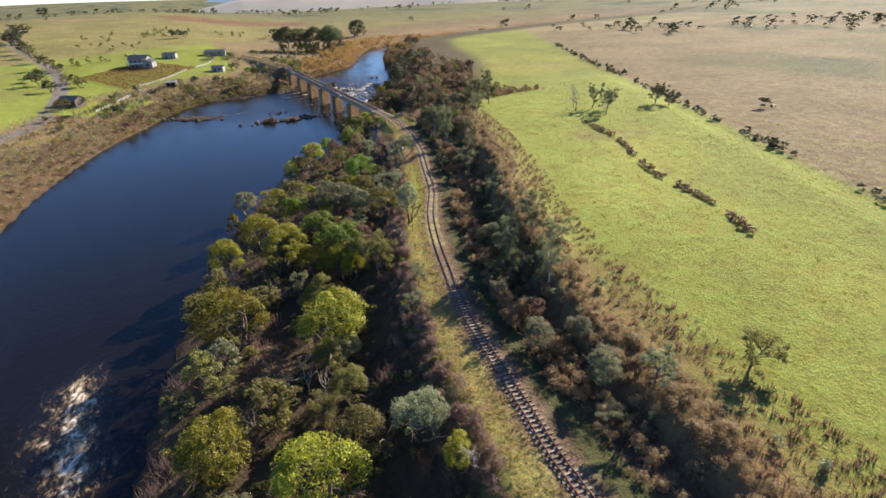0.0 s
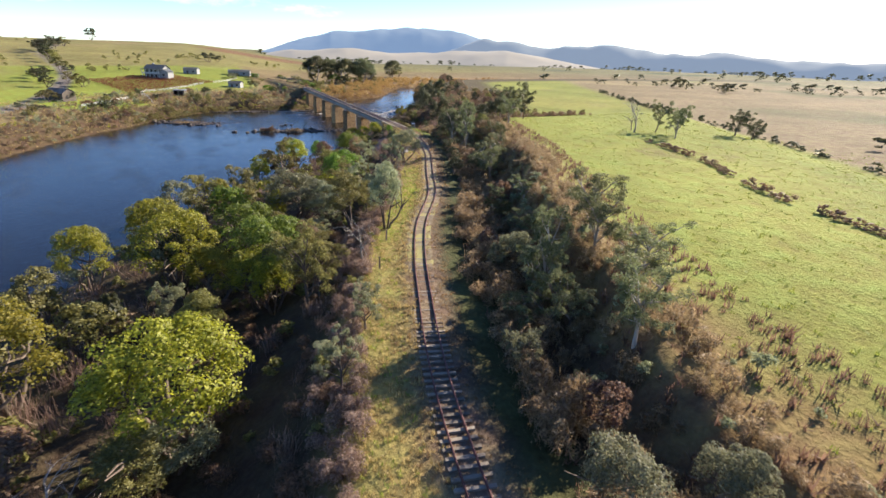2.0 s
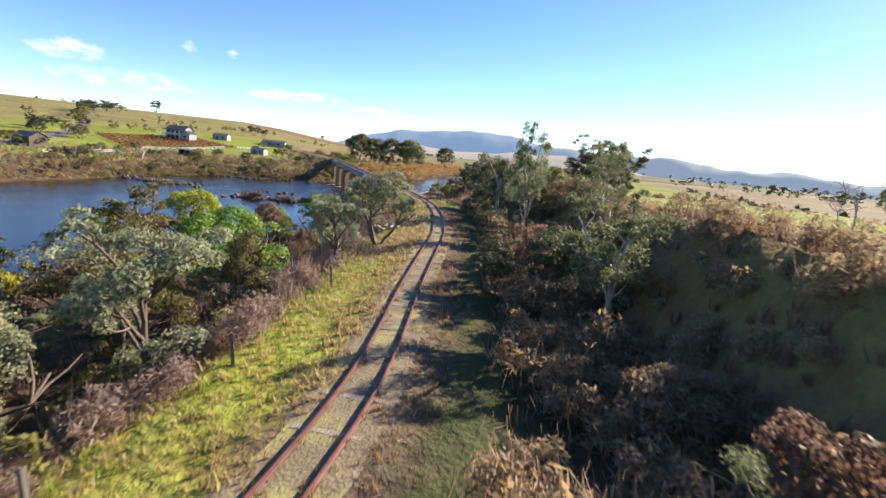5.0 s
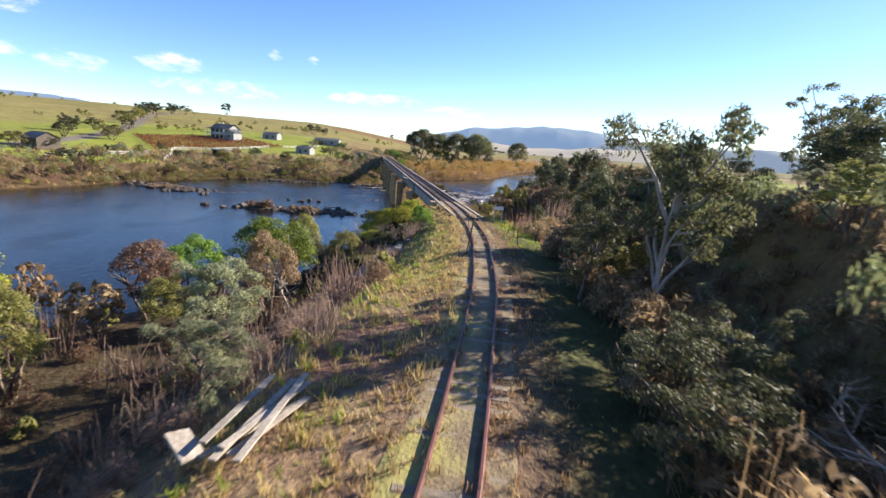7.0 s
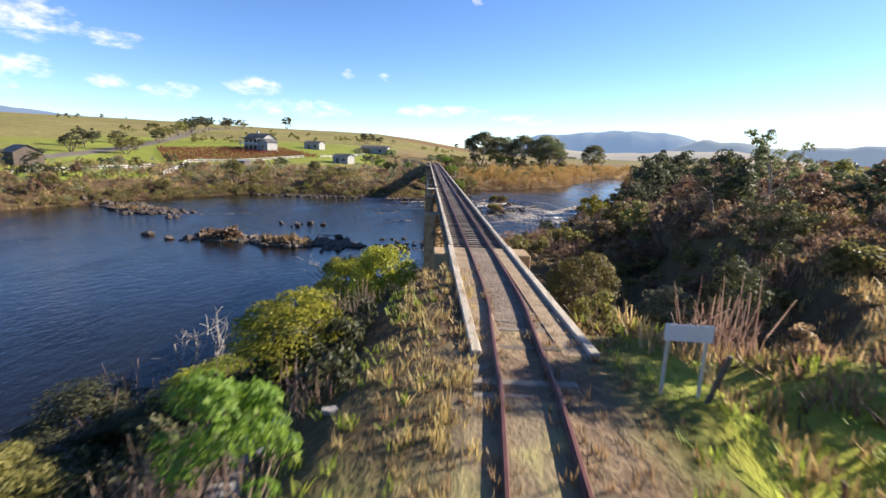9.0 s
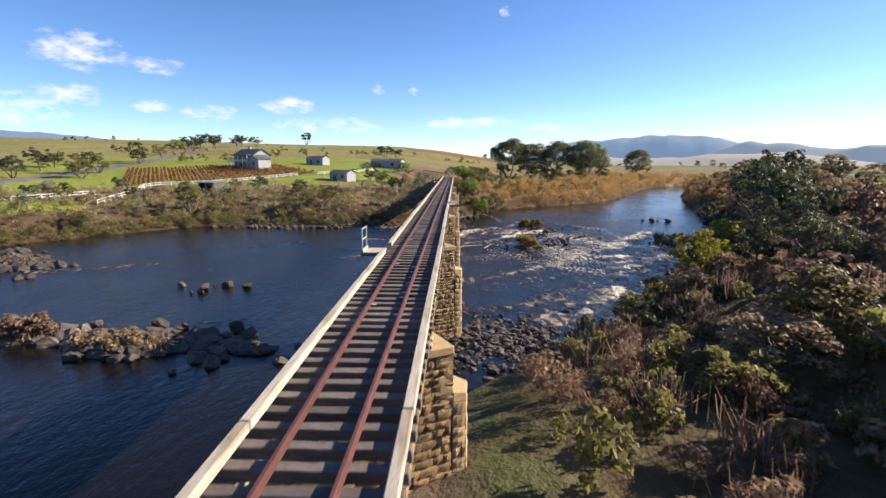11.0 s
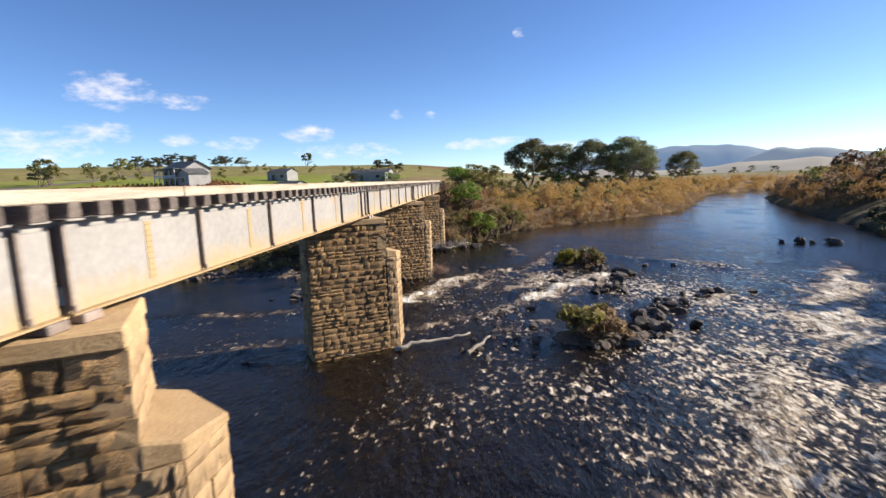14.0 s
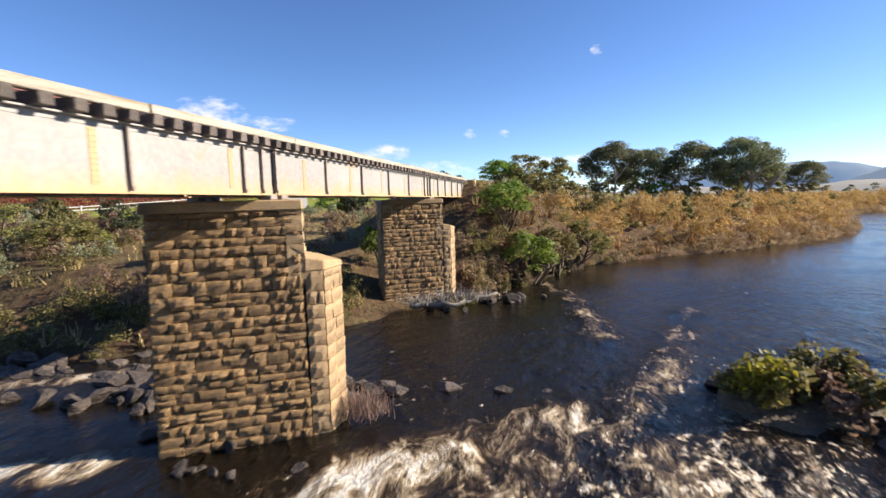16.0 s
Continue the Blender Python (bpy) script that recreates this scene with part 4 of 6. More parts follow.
def face_stones(a, b, z0, z1, batter, r, widths, heights, kinds, proud):
    """Poses of the stones of one wall face, from a to b as seen from outside, left to right."""
    a, b = np.array(a, float), np.array(b, float)
    d = (b - a) / np.linalg.norm(b - a)
    n = np.array([d[1], -d[0]])
    ang = math.degrees(math.atan2(d[1], d[0]))
    out = []
    for z, h in courses(z0, z1, r, *heights):
        inset = batter * (z - z0)
        length = np.linalg.norm(b - a) - 2 * inset
        x = 0.0
        split = r.random() < 0.45 and h > 0.3 and proud[1] > 0.05
        while x < length - 0.02:
            w = min(r.uniform(*widths), length - x)
            if length - x - w < widths[0] * 0.5:
                w = length - x
            rows = [(z, h)] if not split or r.random() < 0.5 else [(z, h * 0.48), (z + h * 0.48, h * 0.52)]
            for zz, hh in rows:
                o = r.uniform(*proud)
                p = a + d * (inset + x + w / 2) + n * (o - 0.22 - inset)
                out.append((r.choice(kinds), Matrix.Translation((p[0], p[1], zz + hh / 2)) @ pose(0, 0, 0, r.uniform(-2, 2), 0, ang) @ Matrix.Diagonal((w - 0.02, 0.5, hh - 0.02, 1))))
            x += w
    return out


def prism(name, outline, z0, z1, batter, material, top_slope=0.0, bevel=0.02):
    bm = bmesh.new()
    c = Vector((sum(p[0] for p in outline) / len(outline), sum(p[1] for p in outline) / len(outline)))
    lo = [bm.verts.new((x, y, z0)) for x, y in outline]
    k = batter * (z1 - z0)
    hi = []
    for x, y in outline:
        v = Vector((x, y)) - c
        v = v * (1 - k / max(v.length, 0.1)) + c
        hi.append(bm.verts.new((v.x, v.y, z1 - top_slope * max(0.0, x - outline[0][0]))))
    n = len(outline)
    bm.faces.new(lo[::-1])
    bm.faces.new(hi)
    for i in range(n):
        bm.faces.new((lo[i], lo[(i + 1) % n], hi[(i + 1) % n], hi[i]))
    if bevel:
        bmesh.ops.bevel(bm, geom=bm.edges, offset=bevel, segments=1, affect="EDGES")
    me = bpy.data.meshes.new(name)
    bm.to_mesh(me)
    bm.free()
    me.materials.append(material)
    return me


def make_pier(y, seed, detail=True, base=-1.2, whole=True):
    """A skewed pier: rubble-faced shaft, dressed upstream end, cutwater to mid height, coping."""
    r = random.Random(seed)
    pier = tagged(new("bridge_pier"), "tall brown sandstone pier of rough-faced blocks with a dressed cutwater", "bridge pier", "bridge piers")
    pier.matrix_basis = pose(0, y, 0, 0, 0, math.degrees(SKEW))
    x0, x1, t, top = -2.35, 1.78, 1.08, 6.78
    part("core", prism("core", [(x0 + 0.3, -t + 0.3), (x1 - 0.3, -t + 0.3), (x1 - 0.3, t - 0.3), (x0 + 0.3, t - 0.3)], base, top, 0.012, MORTAR), pier, "dark mortar core")
    part("cutwater_core", prism("cutwater_core", [(x1 - 0.4, -t + 0.25), (x1 + 0.4, -t + 0.25), (x1 + 0.95, 0), (x1 + 0.4, t - 0.25), (x1 - 0.4, t - 0.25)], base, 4.9, 0.012, MORTAR), pier)
    put = []
    put += face_stones((x0, -t), (x1, -t), base if detail else 0, top, 0.012, r, (0.28, 0.72), (0.22, 0.40), STONES, (0.0, 0.06))
    put += face_stones((x1, -t), (x1, t), 4.6, top, 0.012, r, (0.55, 0.95), (0.36, 0.5), BLOCKS, (0.0, 0.02))
    put += face_stones((x1, -t + 0.02), (x1 + 0.52, -t + 0.05), base, 5.0, 0.0, r, (0.3, 0.62), (0.36, 0.5), BLOCKS, (0.0, 0.03))
    put += face_stones((x1 + 0.52, -t + 0.05), (x1 + 1.12, 0), base, 5.0, 0.0, r, (0.4, 0.7), (0.36, 0.5), BLOCKS, (0.0, 0.03))
    for me, m in put:
        part("stone", me, pier, m=m)
    # the sides that face away: the same masonry, joined
    rest = face_stones((x1 + 1.12, 0), (x1 + 0.52, t - 0.05), base, 5.0, 0.0, r, (0.5, 0.8), (0.4, 0.5), BLOCKS, (0, 0.02))
    rest += face_stones((x1, t), (x0, t), base, top, 0.012, r, (0.5, 1.0), (0.3, 0.5), STONES, (0, 0.08))
    rest += face_stones((x0, t), (x0, -t), base, top, 0.012, r, (0.4, 0.9), (0.3, 0.5), STONES, (0, 0.08))
    vs, qs, ts, base_i = [], [], [], 0
    for me, m in rest:
        co = np.empty(len(me.vertices) * 3, np.float32)
        me.vertices.foreach_get("co", co)
        co = co.reshape(-1, 3) @ np.array(m.to_3x3()).T + np.array(m.translation)
        vs.append(co)
        for p in me.polygons:
            (qs if len(p.vertices) == 4 else ts).append([base_i + i for i in p.vertices])
        base_i += len(co)
    part("rear_masonry", mesh_of("rear_masonry", np.concatenate(vs), [np.array(qs), np.array(ts)], STONE), pier)
    cap = [(x0 - 0.04, -t - 0.04), (x1 + 0.04, -t - 0.04), (x1 + 0.04, t + 0.04), (x0 - 0.04, t + 0.04)]
    part("coping", prism("coping", cap, top, top + 0.31, 0.06, ASHLAR, bevel=0.04), pier, "dressed coping slab")
    nose = [(x1 - 0.02, -t - 0.02), (x1 + 0.56, -t + 0.02), (x1 + 1.2, 0), (x1 + 0.56, t - 0.02), (x1 - 0.02, t + 0.02)]
    part("cutwater_cap", prism("cutwater_cap", nose, 4.98, 5.42, 0.05, ASHLAR, top_slope=0.22, bevel=0.04), pier, "sloping dressed cap on the cutwater")
    return pier


for k, y in enumerate(SPAN_ENDS[1:-1]):
    make_pier(y, 300 + k)


def make_abutment(y, toward, seed):
    r = random.Random(seed)
    ab = tagged(new("bridge_abutment"), "brown stone abutment with pale bearing blocks under the girders", "abutment", "bridge abutments")
    ab.matrix_basis = pose(0, y, 0, 0, 0, 0 if toward > 0 else 180)
    part("core", box_mesh("core", (4.6, 3.0, 9.0), MORTAR, 0.02), ab, m=pose(0, -1.2, 2.4))
    for me, m in face_stones((2.4, 0.45), (-2.4, 0.45), 0.5, 7.0, 0.0, r, (0.4, 0.95), (0.28, 0.5), STONES, (0, 0.1)):
        part("stone", me, ab, m=m)
    for s in (-1, 1):
        part("bearing_block", box_mesh("bearing_block", (0.7, 1.5, 1.9), ASHLAR, 0.04), ab, "pale dressed stone block", pose(s * 1.82, -0.3, 7.9))
        part("wing_wall", box_mesh("wing_wall", (0.5, 9.0, 6.0), STONE, 0.05), ab, "rubble wing wall", pose(s * 1.85, -6.5, 5.2))
    return ab


make_abutment(15.2, 1, 7)
make_abutment(153.8, -1, 8)

# ---- plants ----
def unit(v):
    return v / np.maximum(np.linalg.norm(v, axis=-1, keepdims=True), 1e-9)


def leaves_on(centres, radii, count, size, aspect, droop, flat, rs, shell=0.55, ruffle=0.55):
    """Leaf quads scattered over puffs: corners as an (n, 4, 3) array."""
    n = len(centres) * count
    c, r = np.repeat(centres, count, 0), np.repeat(radii, count)[:, None]
    d = unit(rs.normal(size=(n, 3)))
    d[:, 2] = np.where(d[:, 2] < -0.35, -d[:, 2], d[:, 2])
    p = c + d * r * rs.uniform(shell, 1.08, (n, 1)) * np.array([1, 1, flat])
    nrm = unit(d + ruffle * rs.normal(size=(n, 3)))
    t = unit(np.cross(nrm, rs.normal(size=(n, 3))))
    t = unit(t + droop * np.array([0, 0, -1.0]))
    b = unit(np.cross(nrm, t))
    s = size * rs.uniform(0.6, 1.35, (n, 1))
    t, b = t * s, b * s * aspect
    return np.stack([p - t * 0.9, p - b + 0.1 * t, p + t, p + b - 0.1 * t], 1)


def quads_mesh(name, q, material):
    v = q.reshape(-1, 3)
    return mesh_of(name, v, np.arange(len(v)).reshape(-1, 4), material)


def tubes(name, segments, material, sides=6):
    """Tapered limbs: (from, to, radius, radius) each."""
    a = np.linspace(0, 2 * math.pi, sides, endpoint=False)
    vs, fs, base = [], [], 0
    for p, q, r0, r1 in segments:
        p, q = np.array(p, float), np.array(q, float)
        d = unit((q - p)[None])[0]
        u = unit(np.cross(d, (0.31, 0.87, 0.38) if abs(d[2]) > 0.7 else (0, 0, 1.0))[None])[0]
        w = np.cross(d, u)
        ring = np.cos(a)[:, None] * u + np.sin(a)[:, None] * w
        vs.append(np.concatenate([p + ring * r0, q + ring * r1]))
        i = np.arange(sides)
        fs.append(base + np.stack([i, (i + 1) % sides, (i + 1) % sides + sides, i + sides], 1))
        base += 2 * sides
    return mesh_of(name, np.concatenate(vs), np.concatenate(fs), material, True)


def limb_walk(start, heading, length, radius, bits, bend, rs, lift=0.0):
    """A crooked limb as tapered pieces; returns them and its end."""
    out, p, d = [], np.array(start, float), unit(np.array(heading, float)[None])[0]
    for k in range(bits):
        d = unit((d + bend * rs.normal(size=3) + np.array([0, 0, lift]))[None])[0]
        q = p + d * length / bits
        out.append((p, q, radius * (1 - k / bits * 0.6), radius * (1 - (k + 1) / bits * 0.6)))
        p = q
    return out, p, d


def dome_tree(seed, leaf, bark, clumps=62, count=64, size=0.024, low=0.18, sides=6, puff=0.125):
    """A dense rounded tree of many puffs over several stems, 1 high and 0.42 in radius."""
    rs = np.random.RandomState(seed)
    segs, centres = [], []
    for k in range(4):
        a = rs.uniform(0, 6.28)
        s, end, d = limb_walk((0.03 * math.cos(a), 0.03 * math.sin(a), -0.05), (0.45 * math.cos(a), 0.45 * math.sin(a), 1), 0.62, 0.022, 4, 0.16, rs)
        segs += s
        for j in range(3):
            s2, e2, _ = limb_walk(s[-2][1], (rs.normal(), rs.normal(), 0.7), 0.3, 0.011, 3, 0.2, rs)
            segs += s2
    while len(centres) < clumps:
        v = unit(rs.normal(size=(1, 3)))[0]
        if v[2] < -0.3:
            continue
        rad = rs.uniform(0.6, 1.0) ** 0.5
        c = np.array([0, 0, 0.50]) + v * np.array([0.33, 0.33, 0.42]) * rad
        c[:2] += 0.05 * np.sin(c[1::-1] * 9 + seed)
        if c[2] > low:
            centres.append(c)
    centres = np.array(centres)
    rad = rs.uniform(0.065, puff, len(centres))
    return quads_mesh("crown", leaves_on(centres, rad, count, size, 0.6, 0.0, 0.85, rs, 0.72, 0.4), leaf), tubes("trunk", segs, bark, sides)


def gum_tree(seed, leaf, bark, limbs=7, count=60, size=0.022, lean=0.06, open_top=0.42, sides=6):
    """An open-crowned tree: long bare limbs, foliage in hanging clumps at their ends."""
    rs = np.random.RandomState(seed)
    trunk, top, d = limb_walk((0, 0, -0.04), (lean * rs.normal(), lean * rs.normal(), 1), 0.5, 0.026, 5, 0.06, rs)
    segs, centres = list(trunk), []
    for k in range(limbs):
        at = trunk[1 + k % 4][1] if k < limbs - 3 else top
        a = 2.4 * k + rs.uniform(-0.4, 0.4)
        out = rs.uniform(0.5, 1.0)
        s, end, dd = limb_walk(at, (out * math.cos(a), out * math.sin(a), rs.uniform(0.5, 1.2)), rs.uniform(0.28, 0.46), 0.012, 4, 0.16, rs, 0.05)
        segs += s
        for j in range(3):
            s2, e2, _ = limb_walk(s[1 + j][1], (dd[0] + 0.7 * rs.normal(), dd[1] + 0.7 * rs.normal(), 0.5 + 0.4 * rs.normal()), rs.uniform(0.10, 0.2), 0.006, 3, 0.25, rs)
            segs += s2
            centres += [e2, e2 + 0.05 * rs.normal(size=3)]
        centres.append(end)
    c = np.array(centres)
    c[:, :2] *= np.minimum(1, open_top / np.maximum(np.hypot(c[:, 0], c[:, 1]), 1e-6))[:, None]
    c[:, 2] = np.clip(c[:, 2], 0.22, 0.95)
    rad = rs.uniform(0.045, 0.095, len(c))
    return quads_mesh("crown", leaves_on(c, rad, count, size, 0.34, 0.6, 0.75, rs), leaf), tubes("trunk", segs, bark, sides)


def bush_leaves(seed, clumps=16, count=46, size=0.05, flat=0.8, aspect=0.5):
    """A low dome of puffs standing on the ground, 1 high and 0.5 in radius."""
    rs = np.random.RandomState(seed)
    v = unit(rs.normal(size=(clumps, 3)))
    v[:, 2] = np.abs(v[:, 2])
    c = v * np.array([0.36, 0.36, 0.62]) * rs.uniform(0.5, 1.0, (clumps, 1)) + np.array([0, 0, 0.16])
    return leaves_on(c, rs.uniform(0.12, 0.22, clumps), count, size, aspect, 0.0, flat, rs)


def twig_leaves(seed, stems=150, length=0.8, width=0.008):
    """A bare bush: fine stems fanning up from the ground, 1 high."""
    rs = np.random.RandomState(seed)
    a, tilt = rs.uniform(0, 6.28, stems), np.abs(rs.normal(0, 0.45, stems))
    foot = np.stack([0.22 * rs.normal(size=stems), 0.22 * rs.normal(size=stems), rs.uniform(0, 0.4, stems)], 1)
    d = np.stack([np.sin(tilt) * np.cos(a), np.sin(tilt) * np.sin(a), np.cos(tilt)], 1)
    tip = foot + d * (length * rs.uniform(0.35, 0.8, stems))[:, None]
    side = unit(np.cross(d, rs.normal(size=(stems, 3)))) * width
    return np.stack([foot - side, foot + side, tip + side * 0.4, tip - side * 0.4], 1)


def tuft_leaves(seed, blades=9, width=0.05):
    """A grass tuft: bowed blades, 1 high."""
    rs = np.random.RandomState(seed)
    a, tilt = rs.uniform(0, 6.28, blades), np.abs(rs.normal(0.25, 0.3, blades))
    foot = 0.16 * rs.normal(size=(blades, 3)) * np.array([1, 1, 0])
    d = np.stack([np.sin(tilt) * np.cos(a), np.sin(tilt) * np.sin(a), np.cos(tilt)], 1)
    tip = foot + d * rs.uniform(0.5, 1.0, (blades, 1))
    side = np.stack([-np.sin(a), np.cos(a), 0 * a], 1) * width
    return np.stack([foot - side, foot + side, tip + side * 0.25, tip - side * 0.25], 1)


def scatter(name, label, category, spots, sizes, variants, material, seed):
    """Very many plants of one sort, joined: each a turned and scaled copy of a variant's leaves."""
    rs = np.random.RandomState(seed)
    out = []
    pick = rs.randint(0, len(variants), len(spots))
    turn = rs.uniform(0, 6.28, len(spots))
    for k, v in enumerate(variants):
        m = pick == k
        if not m.any():
            continue
        p, s, t = spots[m], sizes[m], turn[m]
        c, sn = np.cos(t)[:, None, None], np.sin(t)[:, None, None]
        x = v[None, :, :, 0] * c - v[None, :, :, 1] * sn
        y = v[None, :, :, 0] * sn + v[None, :, :, 1] * c
        q = np.stack([x * s[:, 0, None, None], y * s[:, 0, None, None], v[None, :, :, 2] * s[:, 1, None, None] + 0 * x], -1) + p[:, None, None, :]
        out.append(q.reshape(-1, 4, 3))
    return tagged(new(name, quads_mesh(name, np.concatenate(out), material)), label, category, kind="stuff")


def spots_in(n, seed, box, test):
    """Random ground spots in a box for which test(x, y, near, far, s, h) holds."""
    rs = np.random.RandomState(seed)
    got = np.zeros((0, 3))
    for _ in range(40):
        x, y = rs.uniform(box[0], box[1], 4 * n), rs.uniform(box[2], box[3], 4 * n)
        h, near, far, s = land(x, y)
        m = test(x, y, near, far, s, h)
        got = np.concatenate([got, np.stack([x, y, h], 1)[m]])
        if len(got) >= n:
            break
    return got[:n]


# kinds of tree: meshes are built once and shared by all trees of the kind; fine ones beside the line, lighter ones far off
def kinds_of(seed, clumps, count, size, gum_count, gum_size, sides):
    L = LEAF
    d = lambda k, leaf, low=0.18, bark=BARK: dome_tree(seed + k, L[leaf], bark, clumps, count, size, low, sides)
    g = lambda k, leaf, bark, limbs=9, **kw: gum_tree(seed + k, L[leaf], bark, limbs=limbs, count=gum_count, size=gum_size, sides=sides, **kw)
    return {
        "wattle": [d(1, "wattle"), d(2, "wattle"), d(3, "wattle")],
        "fresh": [d(4, "fresh"), d(5, "fresh")],
        "grey": [d(6, "grey", 0.1), g(61, "grey", BARK, open_top=0.4)],
        "olive": [d(7, "olive"), d(8, "olive"), g(62, "olive", BARK)],
        "gum": [g(9, "gum", PALE_BARK, 8), g(10, "gum", PALE_BARK), g(11, "gum", BARK, 8, lean=0.15)],
        "dark": [d(12, "dark", 0.1), g(13, "dark", BARK, 10)],
        "brown": [d(14, "brown", 0.1), d(15, "brown", 0.1)],
        "spreading": [dome_tree(seed + 16, L["gum"], PALE_BARK, 66, count * 2, size * 0.9, 0.14, sides, 0.15), dome_tree(seed + 17, L["gum"], PALE_BARK, 58, count * 2, size * 0.9, 0.14, sides, 0.15)],
    }


FINE = kinds_of(0, 60, 170, 0.0118, 150, 0.0125, 6)
MIDDLE = kinds_of(200, 46, 62, 0.022, 62, 0.022, 5)
LIGHT = kinds_of(400, 26, 28, 0.044, 22, 0.040, 4)
TREE_WORDS = {
    "wattle": ("rounded wattle tree with bright yellow-green foliage on the river flat", "tree"),
    "fresh": ("dense tree with fresh green foliage near the river", "tree"),
    "grey": ("small tree with soft grey-green foliage beside the railway", "tree"),
    "olive": ("scrubby tree with dull olive foliage on the bank", "tree"),
    "gum": ("open-crowned gum tree with pale limbs and hanging foliage", "gum tree"),
    "dark": ("dark dense evergreen tree on the shaded bank", "tree"),
    "brown": ("dull brown thicket tree with dry foliage", "tree"),
    "spreading": ("large spreading gum tree with pale limbs on the river bend", "gum tree"),
}
FIRST = {}
plant_rng = random.Random(77)


def plant(kind, x, y, height, radius, lean=0.0, top=None, pick=None):
    """One tree: built once for each mesh of its kind, then copied."""
    off = abs(float(land(np.array([x]), np.array([y]))[3][0]))
    if kind == "spreading" or (off < 23 and -150 < y < 30 and radius > 1.5) or (kind == "wattle" and y < 30 and radius > 2.5):
        some, level = FINE[kind], 0
    elif (radius > 2.2 and y < 170) or (off < 20 and y < 30):
        some, level = MIDDLE[kind], 1
    else:
        some, level = LIGHT[kind], 2
    which = (level, plant_rng.randrange(len(some)) if pick is None else pick)
    z = max(ground_at(x, y), -0.2) - 0.1
    if top:
        height = top - z
    m = pose(x, y, z, lean, lean * 0.4, plant_rng.uniform(0, 360)) @ Matrix.Diagonal((radius / 0.42, radius / 0.42, height, 1))
    if (kind, which) in FIRST:
        ob = FIRST[kind, which]
        made = copy_thing(ob, Matrix.Identity(4))
        made.matrix_basis = m
        return made
    ob = tagged(new("gum_tree" if kind in ("gum", "spreading") else kind + "_tree"), *TREE_WORDS[kind], group=kind + " trees")
    crown, trunk = some[which[1]]
    part("trunk", trunk, ob)
    part("crown", crown, ob)
    ob.matrix_basis = m
    FIRST[kind, which] = ob
    return ob


WATTLES = [(-53, -98, 9.8, 5.0), (-65, -89, 10, 5.2), (-54, -71, 9.2, 4.6), (-50, -77, 6.9, 2.8), (-46, -80, 7.3, 3.0), (-70, -111, 9, 4.1), (-62, -121, 9.6, 4.7), (-50, -126, 4.6, 1.8), (-63, -67, 8.2, 3.4),  (24, 71.5, 6.0, 2.3), (33, 84.5, 5.0, 2.3), (29.5, 79, 4.0, 1.8), (36.5, 90, 4.5, 2.0), (-33, -16, 8.3, 3.5), (-56, -62, 8.8, 4.0), (-68, -136, 8, 4), (-57, -140, 9, 4.2), (-8.5, 20, 4.6, 1.6), (-73, -128, 7, 3.4)]
FRESHES = [(5.5, 149, 4.6, 2.6), (7.5, 146.5, 4.8, 2.6), (40, 258, 7, 4.5), (3, 168, 3.5, 2.6), (-44, -75, 9.5, 5.0), (-46, -66, 9.0, 4.2), (-17.5, -4, 7.0, 3.4), (-24, -1, 6.0, 3.0), (-27, -40, 9, 4.6), (-47, -53, 7.5, 3.1), (-3, 141, 3.9, 1.4), (-5.2, -1, 2.6, 1.0), (4.5, 157, 3.6, 2.3)]
GREYS = [(-39, -55, 9.5, 4.8), (-35, -59, 8.0, 3.4), (-55, -37, 7.0, 3.0), (-40, -98, 4.1, 1.5), (-43, -103, 4.6, 1.7), (-68, -94, 6.0, 2.7), (-32, -107, 4.2, 1.5), (-34, -118, 4.6, 2.2), (-30, -120, 4.4, 1.6), (-32, -126, 5.0, 2.3), (-30, -131, 5.2, 2.0), (-15.0, -31.6, 3.6, 1.6), (-18, -20, 7.0, 2.8), (-28, -60, 8.0, 3.4), (-51, -120, 7.0, 2.9), (-24, -93, 4.6, 1.7), (-17, -26, 3.1, 1.0), (-24, -98, 5.5, 2.4), (-19.4, -44.3, 6.0, 2.2), (-26, -104, 4, 1.8)]
OLIVES = [(9.5, 152, 4.8, 3.0), (12, 157, 5.0, 3.2), (7, 158, 5.5, 3.2), (-19, -134, 5.0, 2.6), (34, 260, 8, 5), (45, 256, 8, 5), (56, 252, 8, 5), (24, 258, 7, 4.5), (70, 262, 7, 4.5), (9, 162, 6.5, 3.2), (13, 168, 6, 3), (8, 172, 6, 3.2), (112, 345, 7, 5), (123, 352, 7, 5), (-63, -105, 5.6, 2.2), (-55, -109, 6.4, 2.6), (-51, -48, 8.4, 3.5), (-41, -86, 7.0, 2.9), (-36, -24, 9, 4.0), (-33, -68, 7.9, 3.4), (12, 4, 3.3, 1.4), (-53, 127, 6.5, 3.4), (-57, -118, 8.0, 3.5), (-64, -107, 7.4, 3.3), (-68, -84, 8.5, 4.2), (-31, -52, 9.0, 4.0), (-45, -48, 8.6, 3.8), (-42.5, -88, 9.0, 3.0), (-12, 2, 4, 1.8)]
GUMS = [(0.5, -27.5, 9.5, 3.0), (3.5, -25, 9.0, 3.0), (-28, -103, 6.6, 2.6), (-20, -98, 6.4, 2.6), (-26, -110, 6.4, 2.5), (-9, -62, 7.0, 3.0), (-5, -55, 6.5, 2.6), (52, -37, 8.8, 2.6), (50, -45, 8.0, 3.0), (56, -40, 7.0, 2.4), (34, -4, 11, 3.0), (28, -9, 9, 3.0), (22, -16, 8, 2.6), (-26, -100, 10, 2.2), (26, -17, 8.0, 3.0), (16, -26, 7, 3.0), (20, -15, 8.5, 3.5), (28, 36, 8, 3.0)]
